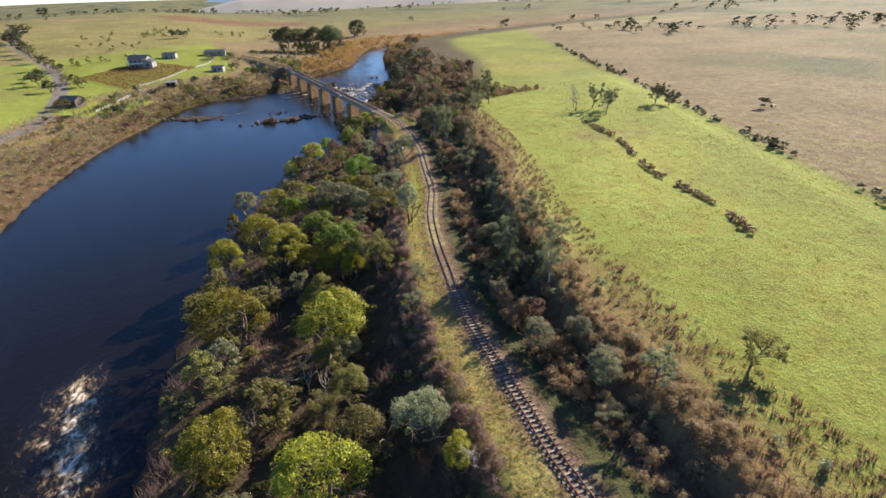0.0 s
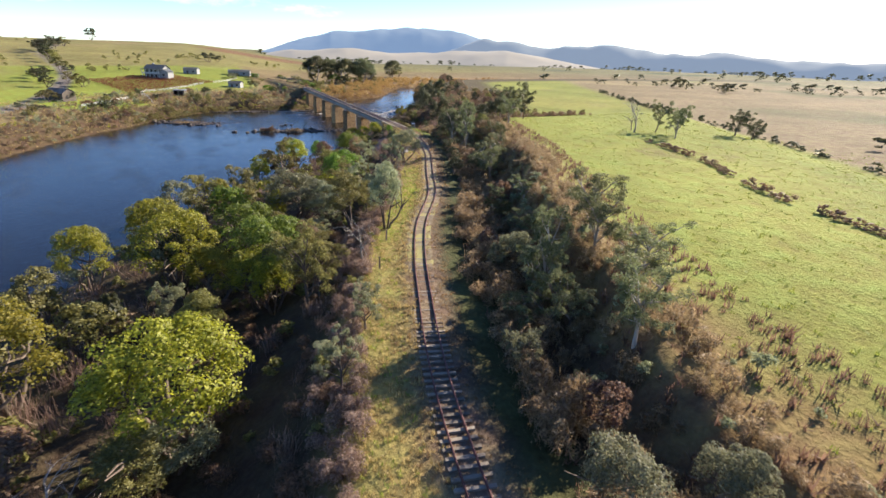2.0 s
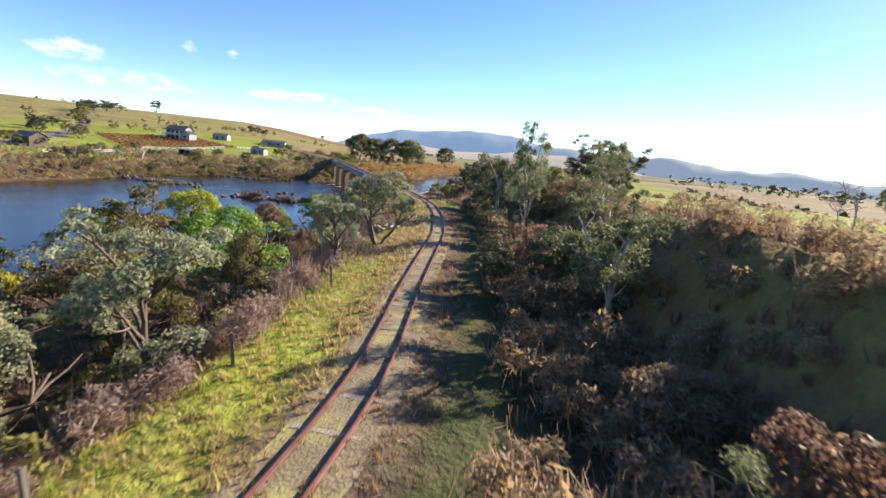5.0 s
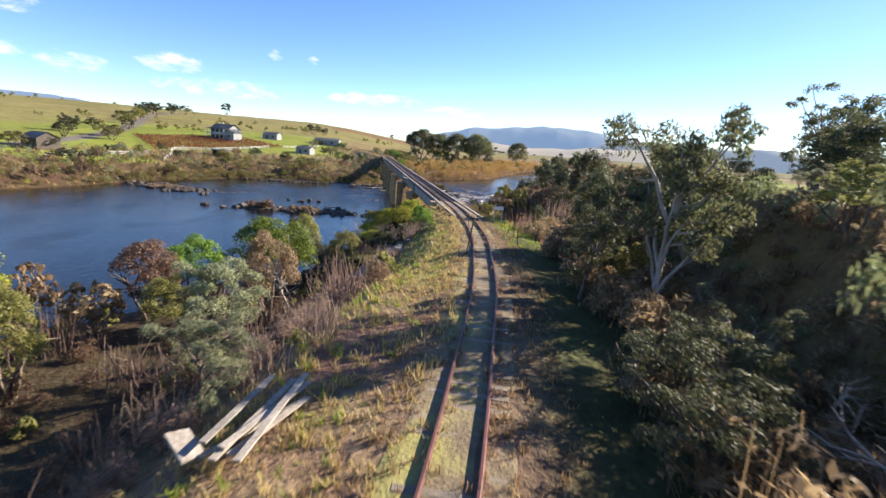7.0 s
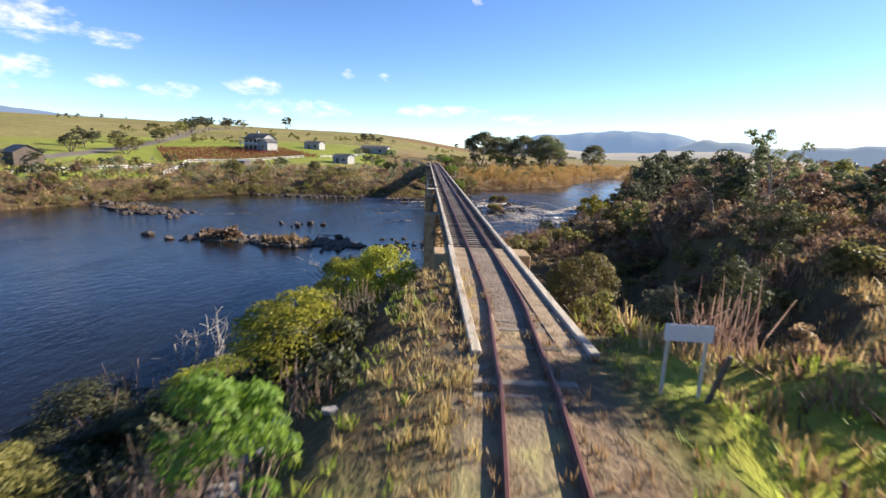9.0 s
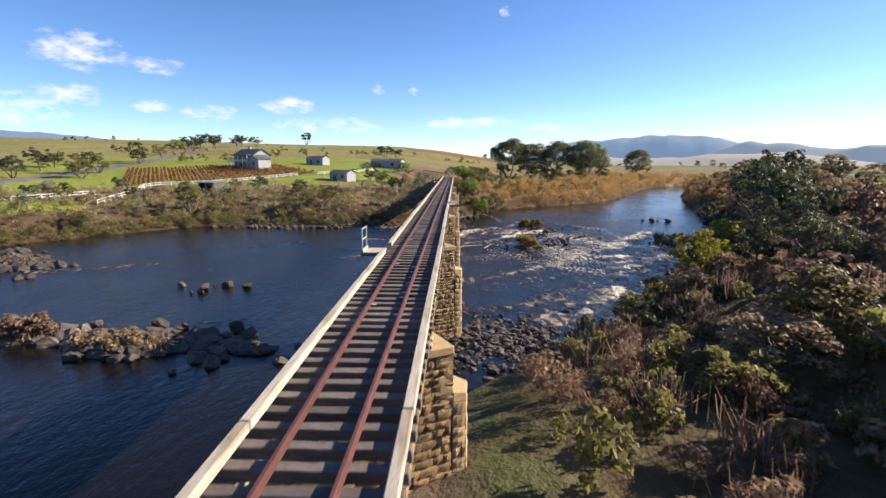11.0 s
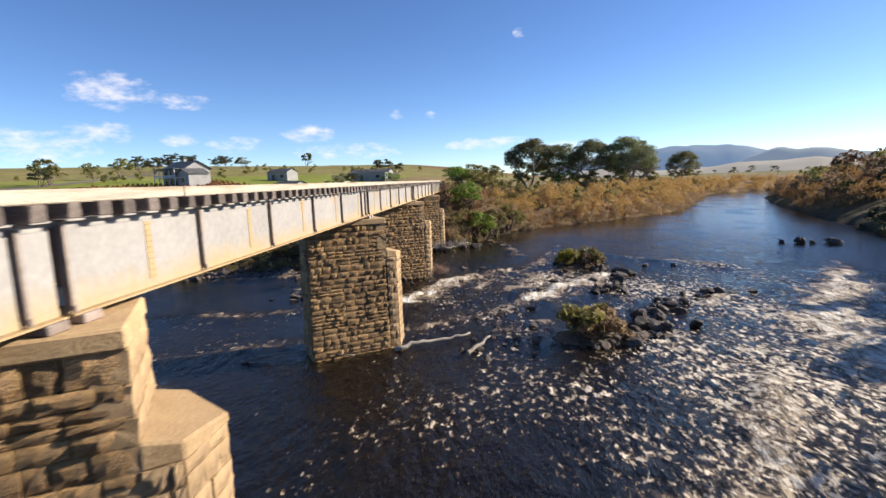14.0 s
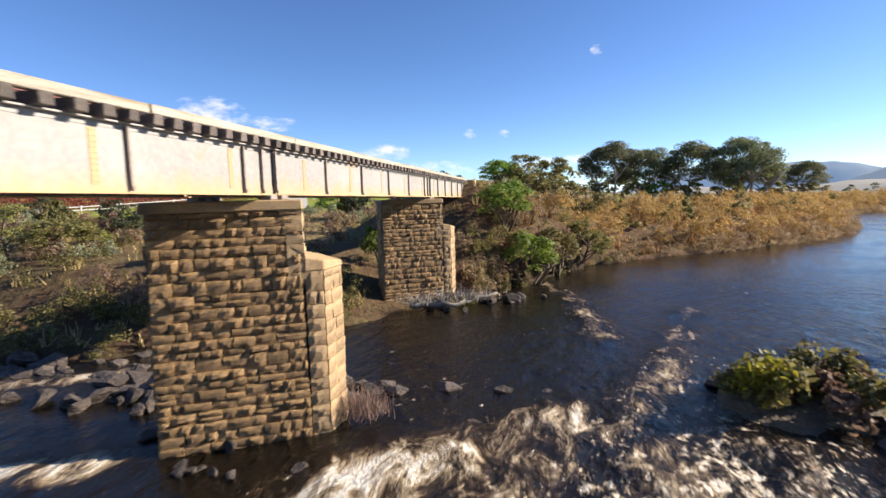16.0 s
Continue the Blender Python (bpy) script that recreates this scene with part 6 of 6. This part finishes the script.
REVET = surface("revetment_stone", (0.16, 0.15, 0.14), (0.34, 0.32, 0.30), scale=1.0, fine=8, bump=0.8, depth=0.05, per_object=0)
rubble("river_rubble", "bed of broken dark stones below the near pier", strewn(900, 8, 7, 61, 10, 6.4, 0), 0.25, 0.75, (1.2, 0.9, 0.7), ROCK, 8)
rubble("rock_spit", "low spit of dark jagged rocks off the far bank", strewn(260, 9, -57, 88, 12, 3.4, -32), 0.5, 1.9, (1.3, 1.0, 0.75), ROCK, 9)
rubble("river_reef", "dark jagged rocks and stones between the islets", strewn(240, 10, -22, 60, 13, 2.6, -8), 0.4, 1.6, (1.2, 1.0, 0.8), ROCK, 10)
rubble("bank_stones", "dark stones along the far water's edge", strewn(260, 12, -20, 122.5, 30, 2.0, 2), 0.4, 1.2, (1.3, 1.0, 0.7), ROCK, 12)
flank = np.random.RandomState(11)
along_t, across = flank.uniform(0, 1, 420), flank.normal(0, 0.8, 420)
rubble("revetment_stones", "grey stone pitching on the flank of the railway bank", np.stack([-11.2 + 4.6 * along_t + 0.9 * across, -10.0 + 13.0 * along_t - 0.3 * across], 1), 0.3, 0.75, (1.2, 1.0, 0.6), REVET, 11, 0.08)


def make_island(x, y, w, d, h, leafs, seed):
    """A low islet: stony hump with tussocks and bushes."""
    rs = np.random.RandomState(seed)
    bm = bmesh.new()
    bmesh.ops.create_uvsphere(bm, u_segments=28, v_segments=12, radius=1.0)
    for v in bm.verts:
        k = 1 + 0.25 * noise.noise(Vector((v.co.x * 2 + seed, v.co.y * 2, v.co.z)))
        v.co = Vector((v.co.x * w * k, v.co.y * d * k, v.co.z * h * 0.5 + 0.2 * h * noise.noise(Vector((v.co.x * 4, v.co.y * 4, seed)))))
    me = bpy.data.meshes.new("islet")
    bm.to_mesh(me)
    bm.free()
    me.materials.append(ISLET)
    isl = tagged(new("islet"), "small scrubby islet of stones and tussocks in the rapids", "islet")
    isl.matrix_basis = pose(x, y, 0)
    part("hump", me, isl)
    n = int(w * d * 2.6) + 6
    for name, leaf, share, lo, hi in leafs:
        m = max(3, int(n * share))
        a, r = rs.uniform(0, 6.28, m), np.sqrt(rs.uniform(0, 0.85, m))
        p = np.stack([r * np.cos(a) * w, r * np.sin(a) * d, 0.45 * h * np.sqrt(1 - r * r)], 1)
        ob = scatter(name, "", "", p, sizes_of(m, seed, lo, hi, (0.7, 1.1)), [B1, B2] if leaf != "straw" else [G1, G2], LEAF[leaf], seed)
        for key in ("label", "category"):
            if key in ob:
                del ob[key]
        ob.parent = isl


ISLET = surface("islet_earth", (0.05, 0.04, 0.028), (0.15, 0.115, 0.07), scale=1.5, fine=8, bump=1.0, depth=0.08)
make_island(12.8, 101.2, 1.9, 1.5, 0.7, [("bush", "olive", 0.7, 1.6, 2.8), ("twiggy_bush", "brown", 0.9, 1.4, 2.5)], 1)
make_island(17, 123.5, 2.6, 1.9, 0.6, [("bush", "wattle", 0.45, 1.5, 2.5), ("twiggy_bush", "olive", 1.0, 1.5, 2.4), ("dry_bush", "brown", 0.7, 1.2, 2.1)], 2)
make_island(36.5, 106.5, 2.6, 1.6, 1.0, [("bush", "olive", 0.6, 1.2, 2.4), ("twiggy_bush", "grey", 0.6, 1.0, 1.9)], 3)
make_island(-30.5, 60.8, 3.0, 1.9, 0.9, [("dry_scrub", "brown", 1.2, 1.0, 2.2), ("tussocks", "straw", 1.2, 0.6, 1.0)], 4)
make_island(-21, 58.5, 3.6, 1.6, 0.8, [("dry_scrub", "brown", 1.1, 0.9, 1.9), ("tussocks", "straw", 1.2, 0.6, 1.0)], 5)
make_island(-56, 87, 6.0, 2.0, 0.7, [("dry_scrub", "brown", 0.4, 0.6, 1.2), ("tussocks", "straw", 1.2, 0.5, 0.9)], 6)


def crooked(name, label, category, points, r0, r1, material, seed, sides=7):
    """A bent bough through given points, tapering."""
    rs = np.random.RandomState(seed)
    line = np.array(points, float)
    t = np.linspace(0, len(line) - 1, 5 * len(line))
    p = np.stack([np.interp(t, np.arange(len(line)), line[:, k]) for k in range(3)], 1) + rs.normal(0, r0 * 0.3, (len(t), 3))
    rad = np.linspace(r0, r1, len(p))
    d = unit(np.gradient(p, axis=0))
    u = unit(np.cross(d, (0.1, 0.2, 1.0)))
    w = np.cross(d, u)
    ang = np.linspace(0, 2 * math.pi, sides, endpoint=False)
    ring = p[:, None, :] + rad[:, None, None] * (np.cos(ang)[None, :, None] * u[:, None, :] + np.sin(ang)[None, :, None] * w[:, None, :])
    i, j = np.meshgrid(np.arange(len(p) - 1), np.arange(sides), indexing="ij")
    q = np.stack([i * sides + j, i * sides + (j + 1) % sides, (i + 1) * sides + (j + 1) % sides, (i + 1) * sides + j], -1).reshape(-1, 4)
    caps = np.array([list(range(sides))[::-1], [(len(p) - 1) * sides + k for k in range(sides)]])
    return tagged(new(name, mesh_of(name, ring.reshape(-1, 3), [q, caps], material, True)), label, category)


crooked("driftwood", "pale bent driftwood bough caught at the pier's foot", "driftwood", [(-5.4, 98.2, 0.1), (-3.8, 98.5, 0.35), (-2.0, 98.9, 0.4), (0.4, 98.7, 0.15)], 0.10, 0.03, DEAD, 1)
crooked("driftwood", "pale driftwood log lying in the rapids", "driftwood", [(2.4, 99.6, 0.25), (4.4, 100.6, 0.32), (6.4, 101.8, 0.25)], 0.13, 0.05, DEAD, 2)
crooked("driftwood", "pale driftwood log on the rocks", "driftwood", [(6.2, 98.4, 0.3), (7.4, 100.0, 0.7)], 0.12, 0.06, DEAD, 3)
crooked("driftwood", "pale bleached log by the far pier", "driftwood", [(0.6, 135.6, 0.6), (3.4, 136.4, 0.5), (5.8, 138.2, 0.9)], 0.2, 0.08, DEAD, 4)
crooked("driftwood", "pale snag lying in the water", "driftwood", [(-17.5, 62, 0.8), (-14.5, 64.5, 0.4)], 0.12, 0.05, DEAD, 5)
tw = scatter("driftwood_tangle", "tangle of pale flood-borne sticks against the far pier", "driftwood", np.array([[1.0 + 0.5 * k, 136.0 + 0.25 * k, 0.5] for k in range(9)]), sizes_of(9, 3, 1.6, 2.6, (0.3, 0.5)), [T1, T2], DEAD, 3)
tw = scatter("driftwood_tangle", "tangle of reddish sticks at the pier's nose", "driftwood", np.array([[3.0 + 0.2 * k, 120.6 + 0.12 * k, 0.1] for k in range(4)]), sizes_of(4, 4, 0.9, 1.4, (0.6, 0.9)), [T1, T2], LEAF["red"], 4)


# ---- dead trees ----
def dead_tree(x, y, height, seed, label="bleached dead tree with bare spreading limbs", z=None):
    rs = np.random.RandomState(seed)
    segs = []

    def grow(p, d, length, rad, level):
        s, end, dd = limb_walk(p, d, length, rad, 4, 0.16, rs, 0.03)
        segs.extend(s)
        if level < 3:
            for k in range(3 if level else 5):
                at = s[1 + k % 3][1] if k < 3 else end
                grow(at, dd + 0.8 * rs.normal(size=3) * np.array([1, 1, 0.6]), length * rs.uniform(0.5, 0.75), rad * 0.5, level + 1)

    grow((0, 0, -0.2), (0.15 * rs.normal(), 0.15 * rs.normal(), 1), height * 0.5, height * 0.024, 0)
    ob = tagged(new("dead_tree", tubes("dead_tree", segs, DEAD, 5)), label, "dead tree", "dead trees")
    ob.matrix_basis = pose(x, y, max(0, ground_at(x, y)) if z is None else z)
    return ob


for k, (x, y, h) in enumerate(((-59, -103.5, 5.5), (-62.5, -101, 6), (-66, -108, 5), (-57.5, -106, 4.5), (-64, -72, 6), (-17.5, -1.4, 6.5), (-15, -11, 5.0), (-19, -8, 5.0), (-12.6, 12.5, 6.0), (-10.5, 11, 3.6), (45, -37, 8.5), (47, -34, 5), (-49, -128, 4.5), (-37, -87, 5.5), (-8, 29, 6), (3.5, -26, 3.0), (-1, -38, 3.5))):
    dead_tree(x, y, h, 700 + k)


# ---- railside things ----
def make_sign():
    s = tagged(new("track_sign"), "white painted notice board on two posts, seen from behind", "sign")
    s.matrix_basis = pose(2.5, 1.5, 8.5, 0, 0, -6)
    part("board", box_mesh("board", (0.92, 0.03, 0.34), surface("sign_white", (0.68, 0.68, 0.68), (0.8, 0.8, 0.8), per_object=0, bump=0.05), 0.008), s, "white board", pose(0, 0, 1.62))
    for x in (-0.36, 0.36):
        part("post", box_mesh("post", (0.06, 0.06, 1.85), STEEL, 0.01), s, m=pose(x, 0.05, 0.85))
    part("brace", box_mesh("brace", (0.09, 0.09, 1.5), SLEEPER, 0.012), s, "leaning timber brace", pose(0.5, -0.25, 0.65, 14, 8, 0))


make_sign()
picket = box_mesh("picket", (0.045, 0.045, 1.35), RAIL, 0.006)
for x, y, a, b in ((-2.3, -8, 6, 3), (-2.9, -10.5, -5, 8), (-3.6, -13, 9, -3), (-1.9, -5, -4, -6), (1.3, -6, 5, 4), (0.9, -8.5, -6, 5), (0.2, -11.5, 4, -8), (1.8, -3, -7, 2), (-4.4, -16, 5, 6), (2.6, -9, 12, 3)):
    ob = tagged(new("steel_picket", picket), "rusty steel picket leaning beside the track", "picket", "steel pickets")
    ob.matrix_basis = pose(x, y, ground_at(x, y) + 0.6, a, b, 20)
post_me = sleeper_mesh("fence_post", 1.5, SLEEPER, 91)
for x, y in ((-31.5, -81), (-29.6, -76.2), (-26.5, -70), (-34.5, -88), (-23.5, -63.5), (-19.5, -54.5)):
    ob = tagged(new("fence_post", post_me), "old grey timber post on the railway verge", "post", "verge posts")
    ob.matrix_basis = pose(x - 1.2, y, ground_at(x - 1.2, y) + 0.55, 0, 86, plant_rng.uniform(0, 360)) @ Matrix.Diagonal((0.85, 0.5, 0.5, 1))


def make_plank_pile():
    pile = tagged(new("plank_pile"), "heap of pale discarded boards on the railway bank", "timber pile")
    z = ground_at(-13.0, -34.0)
    pile.matrix_basis = pose(-13.0, -34.0, z + 0.1)
    r = random.Random(3)
    for k in range(6):
        part("board", box_mesh("board", (0.16, r.uniform(2.6, 3.8), 0.05), DEAD, 0.006), pile, m=pose(r.uniform(-0.5, 0.4), r.uniform(-0.4, 0.4), 0.1 + 0.06 * k, r.uniform(-3, 3), r.uniform(-6, 6), -28 + r.uniform(-14, 14)))
    part("slab", box_mesh("slab", (0.5, 0.9, 0.08), DEAD, 0.01), pile, "pale sheet", pose(-1.3, -0.9, 0.15, 12, 10, 40))


make_plank_pile()


# ---- farm on the far side ----
WALL = surface("weatherboard", (0.22, 0.22, 0.22), (0.34, 0.34, 0.33), scale=0.6, fine=6, bump=0.2, per_object=0)
WHITE = surface("white_boards", (0.56, 0.56, 0.54), (0.68, 0.68, 0.66), scale=0.6, fine=6, bump=0.1, per_object=0.05)
ROOF = surface("roof_iron", (0.15, 0.155, 0.16), (0.24, 0.245, 0.25), scale=0.6, fine=5, rough=0.5, bump=0.1, per_object=0.1)
DARKWOOD = surface("dark_boards", (0.07, 0.055, 0.045), (0.14, 0.11, 0.09), scale=1, fine=8, per_object=0.1)
GLASS_M, gn, gl, gb = nodes_of("window_glass")
gb.inputs["Base Color"].default_value, gb.inputs["Roughness"].default_value = (0.02, 0.025, 0.03, 1), 0.08
gb.inputs["Specular IOR Level"].default_value = 0.8


def gable(name, w, d, h, over, material):
    """A gabled roof with eaves and thickness; the ridge runs along x."""
    bm = bmesh.new()
    a, b = w / 2 + over, d / 2 + over
    drop = h * over / (d / 2)
    pts = [(-a, -b, -drop), (a, -b, -drop), (a, 0, h), (-a, 0, h), (-a, b, -drop), (a, b, -drop)]
    v = [bm.verts.new(p) for p in pts]
    for f in ((0, 1, 2, 3), (3, 2, 5, 4)):
        bm.faces.new([v[i] for i in f])
    bmesh.ops.solidify(bm, geom=bm.faces[:], thickness=0.12)
    me = bpy.data.meshes.new(name)
    bm.to_mesh(me)
    bm.free()
    me.materials.append(material)
    return me


def gable_wall(name, w, d, h, rise, material):
    bm = bmesh.new()
    pts = [(-w / 2, -d / 2, 0), (w / 2, -d / 2, 0), (w / 2, d / 2, 0), (-w / 2, d / 2, 0), (-w / 2, -d / 2, h), (w / 2, -d / 2, h), (w / 2, d / 2, h), (-w / 2, d / 2, h), (-w / 2, 0, h + rise), (w / 2, 0, h + rise)]
    v = [bm.verts.new(p) for p in pts]
    for f in ((3, 2, 1, 0), (0, 1, 5, 4), (2, 3, 7, 6), (1, 2, 6, 9, 5), (3, 0, 4, 8, 7), (4, 5, 9, 8), (6, 7, 8, 9)):
        bm.faces.new([v[i] for i in f])
    me = bpy.data.meshes.new(name)
    bm.to_mesh(me)
    bm.free()
    me.materials.append(material)
    return me


def make_house():
    house = tagged(new("farmhouse"), "two-storey grey weatherboard farmhouse with a white verandah", "house")
    x, y = -72, 207
    house.matrix_basis = pose(x, y, ground_at(x, y) - 0.3, 0, 0, -28)
    part("wall", gable_wall("wall", 10, 7.5, 5.0, 2.0, WALL), house, "grey weatherboard walls")
    part("roof", gable("roof", 10, 7.5, 2.0, 0.6, ROOF), house, "grey iron roof", pose(0, 0, 5.08))
    wing = part("wing", gable_wall("wing", 5.5, 5.0, 3.6, 1.3, WALL), house, "grey weatherboard wing", pose(6.4, -2.2, 0, 0, 0, 90))
    part("wing_roof", gable("wing_roof", 5.5, 5.0, 1.3, 0.4, ROOF), house, m=pose(6.4, -2.2, 3.68, 0, 0, 90))
    part("verandah_floor", box_mesh("verandah_floor", (10, 2.4, 0.2), WHITE, 0.02), house, m=pose(-0.4, -4.9, 2.6))
    part("verandah_roof", box_mesh("verandah_roof", (10.4, 2.8, 0.12), ROOF, 0.02), house, m=pose(-0.4, -4.9, 4.9, -8, 0, 0))
    for k in range(5):
        part("verandah_post", box_mesh("verandah_post", (0.16, 0.16, 4.9), WHITE, 0.01), house, m=pose(-5.2 + 2.4 * k, -6.0, 2.4))
    part("balustrade", box_mesh("balustrade", (9.8, 0.08, 0.35), WHITE, 0.01), house, m=pose(-0.4, -6.05, 3.1))
    win = box_mesh("window", (1.3, 0.10, 1.3), GLASS_M, 0.01)
    fr = box_mesh("window_frame", (1.5, 0.06, 1.5), WHITE, 0.01)
    for wx in (-3.6, -1.2, 1.2, 3.6):
        for wz in (1.4, 3.9):
            w = part("window", win, house, "dark glazed window", pose(wx, -3.76, wz))
            part("window_frame", fr, w, m=pose(0, 0.02, 0))
    w = part("window", win, house, "dark glazed window", pose(6.4, -5.0, 1.9))
    part("window_frame", fr, w, m=pose(0, 0.02, 0))
    part("chimney", box_mesh("chimney", (0.8, 0.8, 2.2), WALL, 0.03), house, "grey chimney", pose(-2.4, 1.2, 6.8))


def make_shed(name, label, x, y, w, d, h, turn, wall, lift=0.9, is_open=False):
    shed = tagged(new(name), label, "shed")
    shed.matrix_basis = pose(x, y, ground_at(x, y) - 0.2, 0, 0, turn)
    if is_open:
        part("back_wall", box_mesh("back_wall", (w, 0.15, h), wall, 0.01), shed, m=pose(0, d / 2, h / 2))
        for s in (-1, 1):
            part("side_wall", box_mesh("side_wall", (0.15, d, h), wall, 0.01), shed, m=pose(s * w / 2, 0, h / 2))
        for k in (-1, 0, 1):
            part("post", box_mesh("post", (0.18, 0.18, h), GUARD, 0.01), shed, "pale timber post", pose(k * w / 2.2, -d / 2, h / 2))
        part("roof", box_mesh("roof", (w + 0.8, d + 0.8, 0.14), ROOF, 0.02), shed, "grey flat roof", pose(0, 0, h + 0.1, 4, 0, 0))
    else:
        part("wall", gable_wall("wall", w, d, h, lift, wall), shed)
        part("roof", gable("roof", w, d, lift, 0.35, ROOF), shed, "grey iron roof", pose(0, 0, h + 0.07))
        part("door", box_mesh("door", (1.1, 0.08, 2.0), DARKWOOD, 0.01), shed, "dark door", pose(-w * 0.2, -d / 2 - 0.03, 1.0))
        part("window", box_mesh("window", (1.2, 0.08, 0.9), GLASS_M, 0.01), shed, "dark window", pose(w * 0.22, -d / 2 - 0.03, 1.5))


make_house()
make_shed("field_shelter", "open dark field shelter with pale posts on the river terrace", -60, 151, 5.0, 3.4, 2.5, -20, DARKWOOD, is_open=True)
make_shed("cabin", "small grey cabin among bushes near the bridge", -33, 180, 6.5, 4.5, 2.6, -25, WALL)
make_shed("long_shed", "long low shed with a grey iron roof", -27, 238, 13, 6, 2.8, -10, WALL, 1.0)
make_shed("barn", "brown timber barn beside the farm road", -101, 119, 8, 6, 3.2, -35, DARKWOOD, 1.6)
make_shed("farm_shed", "grey farm shed behind bushes", -55, 232, 8, 5, 2.8, -20, WALL, 1.0)


def make_fence(points, label, gap=2.6, rails=2, material=WHITE):
    fence = tagged(new("fence"), label, "fence", "farm fences")
    line = curve_through(points, 1.0)
    d = np.r_[0, np.cumsum(np.hypot(*np.diff(line, axis=0).T))]
    at = np.arange(0, d[-1], gap)
    p = np.stack([np.interp(at, d, line[:, 0]), np.interp(at, d, line[:, 1])], 1)
    z = land(p[:, 0], p[:, 1])[0]
    post = box_mesh("post", (0.14, 0.14, 1.3), material, 0.01)
    rail = box_mesh("rail", (1.0, 0.05, 0.13), material, 0.008)
    for k in range(len(p)):
        part("post", post, fence, m=pose(p[k, 0], p[k, 1], z[k] + 0.55))
        if k + 1 < len(p):
            e, n = Vector((*p[k], z[k])), Vector((*p[k + 1], z[k + 1]))
            v = n - e
            turn = pose(0, 0, 0, 0, -math.degrees(math.asin(v.z / v.length)), math.degrees(math.atan2(v.y, v.x)))
            for r in range(rails):
                part("rail", rail, fence, m=Matrix.Translation((e + n) / 2 + Vector((0, 0, 0.55 + 0.5 * r))) @ turn @ Matrix.Diagonal((v.length, 1, 1, 1)))


make_fence([(-70, 124), (-73, 140), (-76, 152), (-66, 163), (-49, 187)], "white post-and-rail fence along the vineyard's edge")
make_fence([(-92, 104), (-84, 122), (-78, 136)], "white rail fence on the green terrace")
make_fence([(-44, 192), (-36, 204), (-30, 220)], "white rail fence by the sheds")
# vine rows
rows, u, w = [], np.array([0.64, 0.77]), np.array([-0.77, 0.64])
for k in range(17):
    for t in np.arange(0, 58 - 0.6 * k, 1.15):
        rows.append(np.array([-84, 151]) + u * (t + 0.8 * k) + w * 1.0 + w * (k - 2) * 2.3 + 0)
rows = np.array(rows)
rows = np.concatenate([rows, land(rows[:, 0], rows[:, 1])[0][:, None]], 1)
scatter("vineyard", "rows of rusty autumn vines below the farmhouse", "vineyard", rows, sizes_of(len(rows), 95, 1.1, 1.5, (0.8, 1.1)), [B3V], LEAF["vine"], 95)
